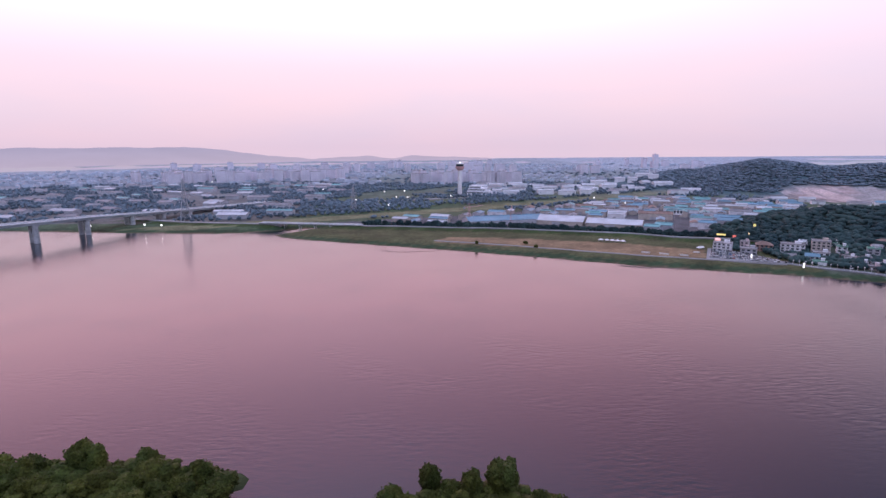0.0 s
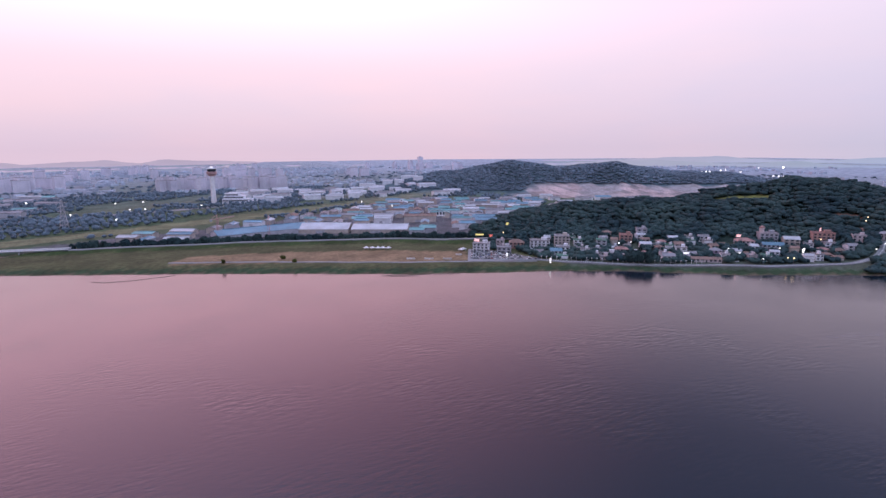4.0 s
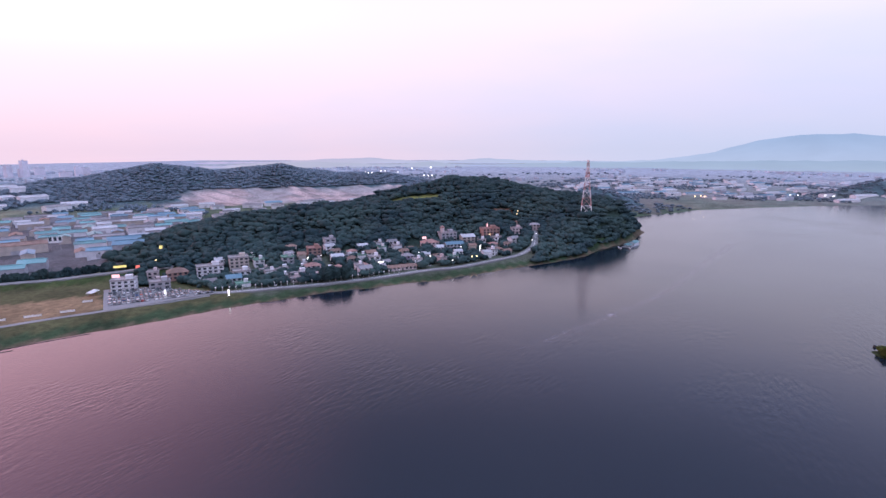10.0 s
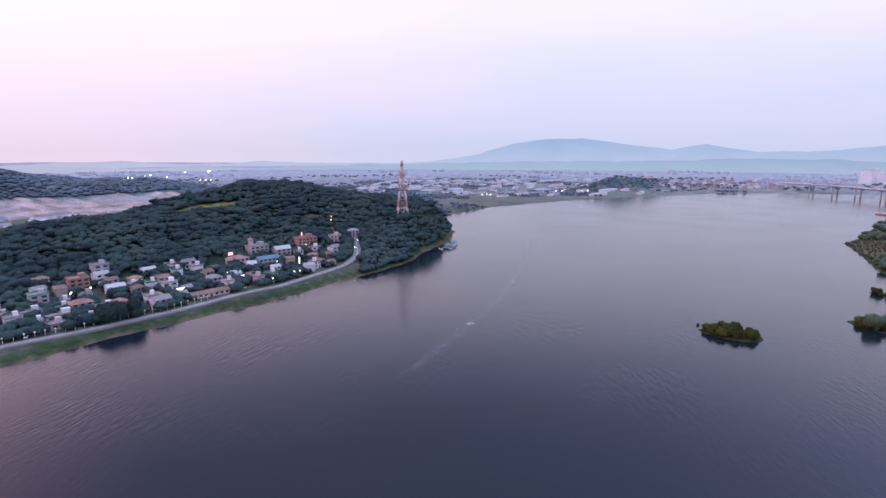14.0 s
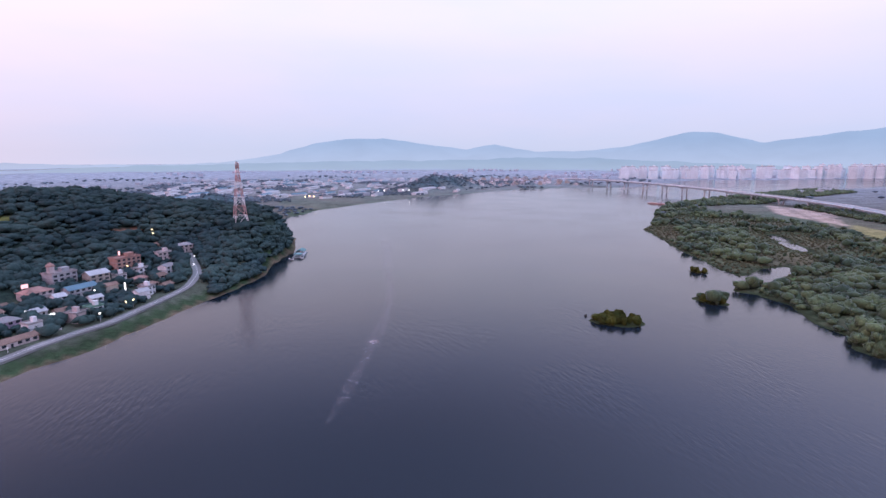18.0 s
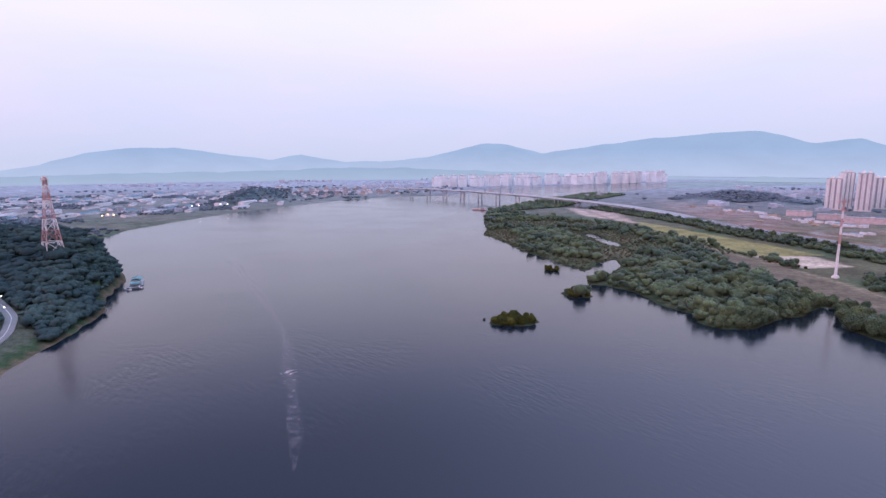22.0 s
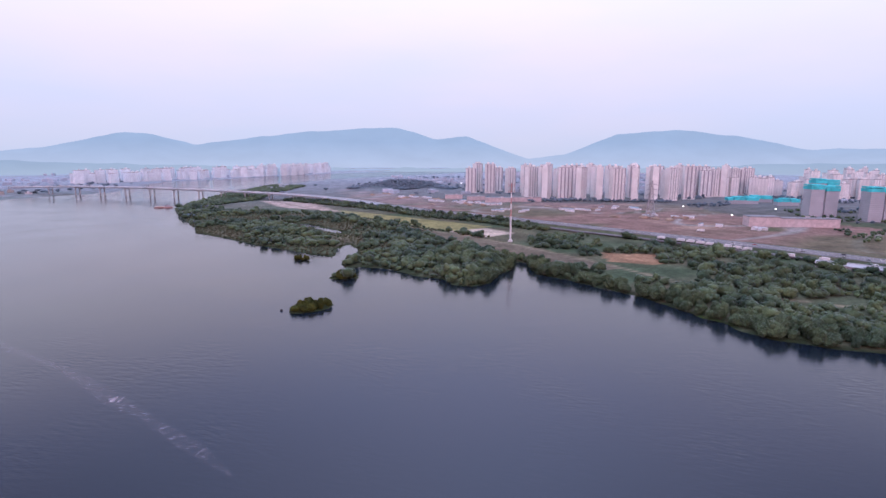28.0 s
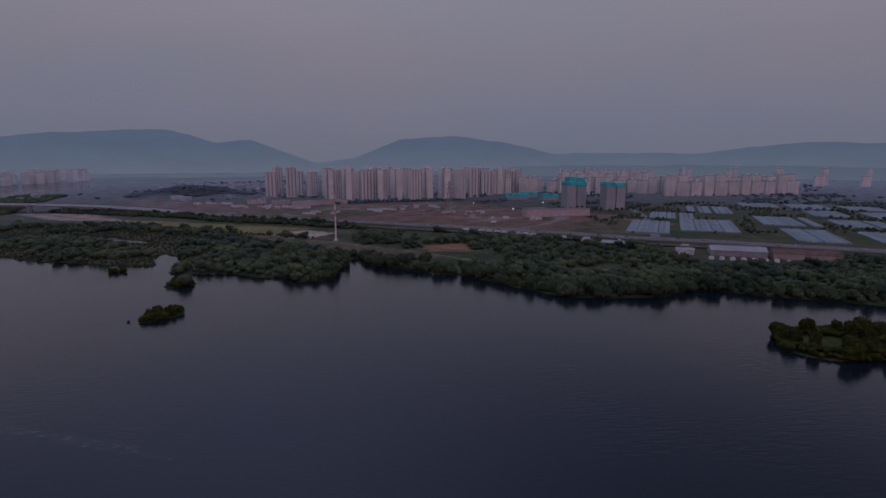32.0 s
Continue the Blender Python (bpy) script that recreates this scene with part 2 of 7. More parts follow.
def ground_material():
    m = bpy.data.materials.new("hazed_ground_cover")
    m.use_nodes = True
    nt = m.node_tree
    b = nt.nodes["Principled BSDF"]
    b.inputs["Roughness"].default_value = 0.95
    b.inputs["Specular IOR Level"].default_value = 0.15
    at_ = nt.nodes.new("ShaderNodeAttribute")
    at_.attribute_name = "cover"
    geo = nt.nodes.new("ShaderNodeNewGeometry")
    hsv = nt.nodes.new("ShaderNodeHueSaturation")
    last = None
    for size, low, high in ((0.035, 0.72, 1.25), (0.25, 0.75, 1.25), (1.6, 0.8, 1.2)):
        n, r = nt.nodes.new("ShaderNodeTexNoise"), nt.nodes.new("ShaderNodeMapRange")
        n.inputs["Scale"].default_value, n.inputs["Detail"].default_value = size, 4.0
        for k, v in ((1, 0.33), (2, 0.67), (3, low), (4, high)):
            r.inputs[k].default_value = v
        nt.links.new(geo.outputs["Position"], n.inputs["Vector"])
        nt.links.new(n.outputs[0], r.inputs[0])
        if last is None:
            last = r.outputs[0]
        else:
            mul = nt.nodes.new("ShaderNodeMath")
            mul.operation = "MULTIPLY"
            nt.links.new(last, mul.inputs[0])
            nt.links.new(r.outputs[0], mul.inputs[1])
            last = mul.outputs[0]
    bump = nt.nodes.new("ShaderNodeBump")
    bump.inputs["Strength"].default_value, bump.inputs["Distance"].default_value = 0.6, 0.5
    nt.links.new(last, bump.inputs["Height"])
    nt.links.new(bump.outputs[0], b.inputs["Normal"])
    nt.links.new(at_.outputs["Color"], hsv.inputs["Color"])
    nt.links.new(last, hsv.inputs["Value"])
    nt.links.new(hsv.outputs[0], b.inputs["Base Color"])
    return m


def facade_material(name, wall, window, storey=2.9, bay=3.4, glass=0.5):
    """Rendered concrete with rows of windows too small and far to model one by one."""
    m = material(name, wall, rough=0.85, vary=0.10, scale=0.04, fine=0.6, per_object=0.08)
    nt = m.node_tree
    b = nt.nodes["Principled BSDF"]
    source = b.inputs["Base Color"].links[0].from_socket
    tc = nt.nodes.new("ShaderNodeTexCoord")
    sp = nt.nodes.new("ShaderNodeSeparateXYZ")
    nt.links.new(tc.outputs["Object"], sp.inputs[0])
    across = nt.nodes.new("ShaderNodeMath")
    across.operation = "ADD"
    nt.links.new(sp.outputs["X"], across.inputs[0])
    nt.links.new(sp.outputs["Y"], across.inputs[1])
    gates = []
    for sock, size, lim in ((sp.outputs["Z"], storey, 0.48), (across.outputs[0], bay, 1 - glass)):
        div, fr, gt = (nt.nodes.new("ShaderNodeMath") for _ in range(3))
        div.operation, fr.operation, gt.operation = "DIVIDE", "FRACT", "GREATER_THAN"
        div.inputs[1].default_value, gt.inputs[1].default_value = size, lim
        nt.links.new(sock, div.inputs[0])
        nt.links.new(div.outputs[0], fr.inputs[0])
        nt.links.new(fr.outputs[0], gt.inputs[0])
        gates.append(gt.outputs[0])
    both_ = nt.nodes.new("ShaderNodeMath")
    both_.operation = "MULTIPLY"
    nt.links.new(gates[0], both_.inputs[0])
    nt.links.new(gates[1], both_.inputs[1])
    mix = nt.nodes.new("ShaderNodeMix")
    mix.data_type = "RGBA"
    mix.inputs[7].default_value = (*window, 1)
    nt.links.new(both_.outputs[0], mix.inputs[0])
    nt.links.new(source, mix.inputs[6])
    nt.links.new(mix.outputs[2], b.inputs["Base Color"])
    return m


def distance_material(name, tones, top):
    """Far ridges that emit painted evening haze: paler towards their feet, pinker under the sunset."""
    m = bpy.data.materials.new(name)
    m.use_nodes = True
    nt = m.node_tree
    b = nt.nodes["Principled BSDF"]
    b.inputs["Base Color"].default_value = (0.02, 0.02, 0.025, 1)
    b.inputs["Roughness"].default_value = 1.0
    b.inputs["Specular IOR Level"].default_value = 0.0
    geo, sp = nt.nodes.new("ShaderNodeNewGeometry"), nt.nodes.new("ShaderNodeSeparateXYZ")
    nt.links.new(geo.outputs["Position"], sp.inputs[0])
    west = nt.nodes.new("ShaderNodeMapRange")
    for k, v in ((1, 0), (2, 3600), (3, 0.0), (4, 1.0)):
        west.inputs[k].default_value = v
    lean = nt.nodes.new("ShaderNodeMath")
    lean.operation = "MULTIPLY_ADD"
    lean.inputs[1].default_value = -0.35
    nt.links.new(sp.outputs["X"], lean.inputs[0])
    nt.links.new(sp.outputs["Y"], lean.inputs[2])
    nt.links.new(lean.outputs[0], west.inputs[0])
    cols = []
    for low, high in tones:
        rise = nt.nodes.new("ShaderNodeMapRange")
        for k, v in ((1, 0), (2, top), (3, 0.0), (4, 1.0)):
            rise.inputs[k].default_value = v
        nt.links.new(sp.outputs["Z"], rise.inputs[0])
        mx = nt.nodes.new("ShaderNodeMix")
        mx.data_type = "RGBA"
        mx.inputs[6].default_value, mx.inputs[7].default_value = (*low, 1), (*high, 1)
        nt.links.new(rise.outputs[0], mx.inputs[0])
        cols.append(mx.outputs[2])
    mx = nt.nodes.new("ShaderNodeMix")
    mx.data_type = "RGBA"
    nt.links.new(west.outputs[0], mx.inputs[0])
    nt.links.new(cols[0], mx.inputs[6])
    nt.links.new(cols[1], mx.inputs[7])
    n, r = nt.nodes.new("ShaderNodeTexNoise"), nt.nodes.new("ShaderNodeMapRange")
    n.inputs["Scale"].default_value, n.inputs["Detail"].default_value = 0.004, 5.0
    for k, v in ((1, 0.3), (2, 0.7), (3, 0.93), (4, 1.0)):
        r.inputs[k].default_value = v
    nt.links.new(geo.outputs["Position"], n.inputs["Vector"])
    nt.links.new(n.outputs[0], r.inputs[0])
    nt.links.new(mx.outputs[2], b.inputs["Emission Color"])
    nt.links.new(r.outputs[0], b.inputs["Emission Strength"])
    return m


WATER = water_material()
GROUND = ground_material()
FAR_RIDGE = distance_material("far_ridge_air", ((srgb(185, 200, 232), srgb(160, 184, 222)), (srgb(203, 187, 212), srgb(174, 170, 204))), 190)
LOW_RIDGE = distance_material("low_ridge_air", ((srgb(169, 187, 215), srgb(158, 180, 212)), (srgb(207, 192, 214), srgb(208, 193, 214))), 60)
LEAF_WILLOW = material("willow_leaves", (0.115, 0.118, 0.022), second=(0.050, 0.066, 0.014), rough=0.65, vary=0.38, scale=0.12, fine=1.4, bump=1.0, bump_scale=1.5, bump_depth=0.8, spec=0.15, per_object=0.28, per_island=0.18)
LEAF_OAK = material("broad_leaves", (0.029, 0.057, 0.066), second=(0.047, 0.080, 0.076), rough=0.75, vary=0.22, scale=0.02, fine=0.7, bump=0.3, bump_scale=1.3, bump_depth=0.9, spec=0.1, per_object=0.2, per_island=0.10)
LEAF_BANK = material("riverside_leaves", (0.052, 0.098, 0.058), second=(0.098, 0.138, 0.064), rough=0.65, vary=0.36, scale=0.025, fine=1.1, bump=0.45, bump_scale=1.3, bump_depth=0.9, sheen=0.15, spec=0.15, per_object=0.2, per_island=0.2)
# pale blue leaves for distant trees: haze put into the base colour
LEAF_FAR = material("hazed_far_foliage", (0.108, 0.148, 0.182), sheen=0.3, rough=0.9, vary=0.2, scale=0.01, fine=0.3, spec=0.1, per_island=0.15)
LEAF_REED = material("reeds_and_scrub", (0.120, 0.118, 0.070), second=(0.078, 0.096, 0.052), rough=0.8, vary=0.32, scale=0.03, fine=1.0, spec=0.1, per_island=0.22)
BARK = material("grey_bark", (0.11, 0.085, 0.065), rough=0.9, vary=0.3, scale=1.0, fine=9)
ASPHALT = material("worn_asphalt", (0.16, 0.15, 0.16), rough=0.9, vary=0.15, scale=0.05, fine=0.8)
ROAD_PALE = material("concrete_road", (0.24, 0.24, 0.25), rough=0.9, vary=0.12, scale=0.05, fine=0.8)
CONCRETE = material("weathered_concrete", (0.34, 0.37, 0.40), rough=0.9, vary=0.15, scale=0.08, fine=1.0)
PIER_STONE = material("stained_pier_concrete", (0.42, 0.43, 0.45), rough=0.9, vary=0.2, scale=0.2, fine=1.5)
PAINT_WHITE = material("white_paint", (0.78, 0.76, 0.77), rough=0.6, vary=0.08, scale=0.2, fine=2)
STEEL = material("galvanised_steel", (0.42, 0.42, 0.45), rough=0.5, metal=0.6, vary=0.15, scale=0.3, fine=3)
# red paint greyed and paled: distance haze put into the colour
PAINT_RED = material("hazed_red_paint", (0.50, 0.29, 0.28), rough=0.6, vary=0.15, scale=0.3, fine=2)
GLASS_DARK = material("dark_window_glass", (0.035, 0.045, 0.06), rough=0.15, vary=0.2, scale=0.5, fine=2, spec=0.8)
RUBBER = material("black_rubber", (0.03, 0.03, 0.032), rough=0.9, vary=0.2)
LAMP_WHITE = material("cool_lamp", (1.0, 0.96, 0.92), emit=3.5)
LAMP_WARM = material("warm_lamp", (1.0, 0.72, 0.38), emit=4.0)
SIGN_RED = material("red_neon", (1.0, 0.20, 0.15), emit=0.8)
SIGN_YELLOW = material("yellow_lit_sign", (1.0, 0.80, 0.25), emit=0.8)
SIGN_WHITE = material("white_lit_sign", (1.0, 0.95, 0.95), emit=1.5)
SIGN_PINK = material("pink_lit_sign", (1.0, 0.55, 0.55), emit=1.1)
# ---- the plan: river, banks, hills (metres) ----
LEFT_BANK = [(-4800, 1100), (-1500, 820), (-600, 719), (-332, 688), (-262, 690), (-190, 725), (-110, 752), (-112, 744), (-185, 712), (-215, 672), (-200, 652),
             (-150, 628), (-53, 588), (27, 556), (119, 513), (189, 480), (273, 449), (325, 431), (361, 412), (405, 384), (443, 358), (478, 341), (530, 317),
             (585, 290), (618, 283), (651, 284), (699, 269), (740, 265), (800, 269), (836, 292), (900, 335), (985, 302), (1053, 266), (1118, 238), (1215, 149), (1343, 11),
             (1405, -98), (1500, -240), (1548, -354), (1566, -450), (1554, -545), (1528, -600), (1570, -720), (1690, -880), (1830, -1080), (1800, -1500), (1700, -2100), (1500, -3000), (1300, -4800)]
RIGHT_BANK = [(700, -4800), (980, -3000), (1240, -2000), (1390, -1489), (1310, -1031), (1200, -720), (1034, -400), (935, -318), (812, -226), (770, -186), (695, -161),
              (640, -140), (585, -124), (535, -109), (508, -105), (515, -124), (527, -146), (534, -182), (504, -153), (490, -123), (483, -106), (480, -76), (467, -62), (456, -74),
              (424, -72), (408, -62), (390, -52), (365, -54), (352, -37), (336, -37), (326, -52), (324, -85), (321, -115), (325, -148), (314, -146), (296, -104), (270, -90), (246, -76),
              (220, -60), (198, -47), (182, -26), (171, -13), (153, -4), (150, 9), (131, 23), (105, 24), (60, 23), (34, 7), (24, 1), (10, 5), (-4, 18), (-53, 35), (-120, 70), (-400, 130),
              (-1500, 250), (-4800, 300)]
ISLETS = [(422, 61, 17, 9, 62), (449, -28, 13, 8, 20), (530, -83, 9, 6, 20), (9, 131, 36, 25, 15), (-125, 158, 60, 13, 3)]
PONDS = [(668, -302, 26, 9, -24), (618, -272, 34, 9, -27)]
# ridges: half-widths towards and away from the river, then x, y, height along the crest
RIDGE_NEAR = [(385, 606, 14), (425, 622, 24), (482, 618, 29), (535, 594, 33), (616, 554, 37), (695, 547, 50), (749, 500, 57), (770, 435, 47), (783, 376, 43),
              (776, 339, 37), (792, 308, 26), (808, 292, 6)]
RIDGE_NORTH = [(560, 1480, 4), (653, 1420, 38), (803, 1335, 66), (892, 1277, 55), (986, 1206, 62), (1080, 1120, 49), (1180, 1040, 40), (1300, 960, 10)]
RIDGE_BAY = [(930, 430, 22), (1000, 395, 34), (1060, 360, 20)]
RIDGE_BEND = [(1500, 0, 16), (1590, -80, 34), (1690, -190, 24)]
RIDGE_PLAIN = [(990, -1010, 6), (900, -1060, 24), (800, -1100, 18), (740, -1110, 4)]


def poly_distance(x, y, poly):
    """Distance to a closed outline, negative inside."""
    best, inside = np.full(x.shape, 1e9), np.zeros(x.shape, bool)
    for (ax, ay), (bx, by) in zip(poly, poly[1:] + poly[:1]):
        ex, ey = bx - ax, by - ay
        u = np.clip(((x - ax) * ex + (y - ay) * ey) / (ex * ex + ey * ey), 0, 1)
        best = np.minimum(best, np.hypot(x - ax - u * ex, y - ay - u * ey))
        if ay != by:
            inside ^= ((ay > y) != (by > y)) & (x < ex * (y - ay) / ey + ax)
    return np.where(inside, -best, best)


def oval(x, y, cx, cy, rx, ry, turn):
    c, s = math.cos(radians(turn)), math.sin(radians(turn))
    u, v = (x - cx) * c + (y - cy) * s, -(x - cx) * s + (y - cy) * c
    return (np.hypot(u / rx, v / ry) - 1) * min(rx, ry)


def wobble(x, y, size, seed=0):
    """Cheap smooth variation between -1 and 1."""
    a, b = x / size + seed * 1.7, y / size - seed * 2.3
    return (np.sin(a * 1.0 + 1.3 * np.sin(b * 0.7 + 0.5)) + np.sin(b * 1.13 + 1.7 * np.sin(a * 0.61 + 1.1)) + 0.6 * np.sin(2.3 * a - 1.9 * b + seed)) / 2.6


RIVER = LEFT_BANK + RIGHT_BANK


def shore(x, y):
    """Metres from the water's edge, positive on land."""
    x, y = np.asarray(x, float), np.asarray(y, float)
    d = poly_distance(x + 2.2 * wobble(x, y, 9, 1), y + 2.2 * wobble(x, y, 11, 2), RIVER)
    for islet in ISLETS:
        d = np.maximum(d, -oval(x + 1.5 * wobble(x, y, 5, 4), y + 1.5 * wobble(x, y, 4, 5), *islet))
    for pond in PONDS:
        d = np.minimum(d, oval(x, y, *pond))
    return d


def crest(x, y, ridge, width):
    best = np.zeros(x.shape)
    for (ax, ay, az), (bx, by, bz) in zip(ridge, ridge[1:]):
        ex, ey = bx - ax, by - ay
        u = np.clip(((x - ax) * ex + (y - ay) * ey) / (ex * ex + ey * ey), 0, 1)
        d = np.hypot(x - ax - u * ex, y - ay - u * ey)
        side = (x - ax) * ey - (y - ay) * ex
        w = np.where(side > 0, width[0], width[1]) * (0.3 + 0.7 * np.clip((az + (bz - az) * u) / 45, 0, 1))
        f = np.clip(1 - d / w, 0, 1)
        best = np.maximum(best, (az + (bz - az) * u) * f * f * (3 - 2 * f))
    return best


def levee(x, y, line, top, half):
    z = np.zeros(x.shape)
    for (ax, ay), (bx, by) in zip(line, line[1:]):
        ex, ey = bx - ax, by - ay
        u = np.clip(((x - ax) * ex + (y - ay) * ey) / (ex * ex + ey * ey), 0, 1)
        d = np.hypot(x - ax - u * ex, y - ay - u * ey)
        z = np.maximum(z, top * np.clip((half + 2.5 * top - d) / (2.5 * top), 0, 1))
    return z


LEFT_LEVEE = [(-460, 790), (-362, 750), (-218, 724), (-107, 704), (60, 676), (150, 650), (225, 628), (285, 585), (330, 545)]
LAKE_ROAD = [(305, 474), (330, 453), (372, 425), (408, 402), (448, 382), (478, 362), (523, 345), (560, 335), (590, 334), (612, 341), (632, 350)]
HIGHWAY = [(-520, -30), (-300, -105), (-188, -158), (-110, -196), (-8, -240), (60, -281), (167, -334), (308, -398), (402, -441), (557, -503), (659, -560), (790, -610), (900, -640)]


def height(x, y):
    x, y = np.asarray(x, float), np.asarray(y, float)
    d = shore(x, y)
    north = y > 0.15 * x + 130
    bank = np.where(north, np.clip(d * 0.16, -3, 4.0), np.clip(d * 0.12, -3, 2.6))
    small = np.clip(1.2 - d * 0.02, 0, 1)
    z = bank + np.where(d > 4, 0.35 * wobble(x, y, 23, 3) * np.clip(d / 30, 0, 1), 0) * (1 + small)
    land = np.clip(d / 25, 0, 1)
    hills = crest(x, y, RIDGE_NEAR, (250, 170)) + crest(x, y, RIDGE_NORTH, (330, 330)) + crest(x, y, RIDGE_BAY, (90, 90)) + crest(x, y, RIDGE_BEND, (100, 140)) + crest(x, y, RIDGE_PLAIN, (80, 80))
    hills = hills * (1 + 0.10 * wobble(x, y, 45, 6)) * land
    return z + hills + levee(x, y, LEFT_LEVEE, 3.0, 5) * land + levee(x, y, HIGHWAY, 4.5, 14) * land


def ground_z(x, y):
    return float(height(np.array([x]), np.array([y]))[0])


def axis_steps(lo, hi, step, far):
    mid = list(np.arange(lo, hi + step, step))
    left, right, s = [], [], step
    a, b = mid[0], mid[-1]
    while a > -far or b < far:
        s *= 1.13
        a, b = a - s, b + s
        if a > -far:
            left.append(a)
        if b < far:
            right.append(b)
    return np.array([-far] + left[::-1] + mid + right + [far])


def grid_mesh(name, xs, ys, zs):
    nx, ny = len(xs), len(ys)
    v = np.stack([np.tile(xs, ny), np.repeat(ys, nx), zs.ravel()], 1)
    i = (np.arange(ny - 1)[:, None] * nx + np.arange(nx - 1)[None, :]).ravel()
    f = np.stack([i, i + 1, i + nx + 1, i + nx], 1)
    return mesh_of(name, v, f)


def mesh_of(name, verts, faces, smooth=True):
    """A mesh from arrays of corners and faces that all have the same number of corners."""
    me = bpy.data.meshes.new(name)
    faces = np.asarray(faces)
    n, k = faces.shape
    me.vertices.add(len(verts))
    me.vertices.foreach_set("co", np.asarray(verts, np.float32).ravel())
    me.loops.add(n * k)
    me.loops.foreach_set("vertex_index", faces.ravel().astype(np.int32))
    me.polygons.add(n)
    me.polygons.foreach_set("loop_start", np.arange(0, n * k, k, dtype=np.int32))
    me.polygons.foreach_set("use_smooth", np.full(n, smooth))
    me.update(calc_edges=True)
    return me


def line_distance(x, y, line):
    best = np.full(x.shape, 1e9)
    for (ax, ay), (bx, by) in zip(line, line[1:]):
        ex, ey = bx - ax, by - ay
        u = np.clip(((x - ax) * ex + (y - ay) * ey) / (ex * ex + ey * ey), 0, 1)
        best = np.minimum(best, np.hypot(x - ax - u * ex, y - ay - u * ey))
    return best


# land cover: outlines and the colours of what grows or lies there
RIVER_MEADOW = [(-12, 596), (120, 546), (246, 493), (268, 537), (200, 575), (100, 612), (10, 626)]
WORKS = [(-100, 714), (60, 684), (225, 640), (330, 570), (420, 680), (560, 760), (600, 1000), (380, 1080), (100, 850), (-150, 762)]
EARTHWORKS = [(640, 1060), (760, 960), (900, 860), (1080, 840), (1200, 940), (1060, 1050), (900, 1130), (760, 1150)]
AIRSTRIP = [(-420, 690), (-189, 792), (12, 897), (379, 1133), (700, 1340)]
SAND_PLOTS = [(1000, -600), (863, -490), (719, -466), (847, -588)]
HAY_FIELD = [(733, -492), (410, -373), (446, -304), (574, -377), (685, -430)]
BALL_COURT = [(455, -305), (414, -356), (366, -322), (396, -268)]
BARE_PATCH = [(249, -221), (191, -225), (190, -170), (236, -172)]
NEW_TOWN = [(1035, -993), (853, -742), (640, -590), (482, -500), (237, -415), (30, -330), (-60, -300), (-150, -420), (-110, -560), (50, -640), (138, -855), (537, -747), (792, -860)]
INLET_EDGE = [(544, -192), (536, -146), (512, -101), (500, -108), (503, -145), (512, -170), (524, -192)]
GRASS_STRIP = [(300, -150), (332, -155), (350, -162), (375, -190), (400, -203), (450, -245), (512, -302), (547, -338), (441, -292), (350, -242), (282, -194), (224, -148), (236, -128)]
RIVER_PATH = [(760, -470), (547, -342), (441, -289), (350, -238), (282, -190), (224, -144), (178, -104), (120, -75), (40, -60)]


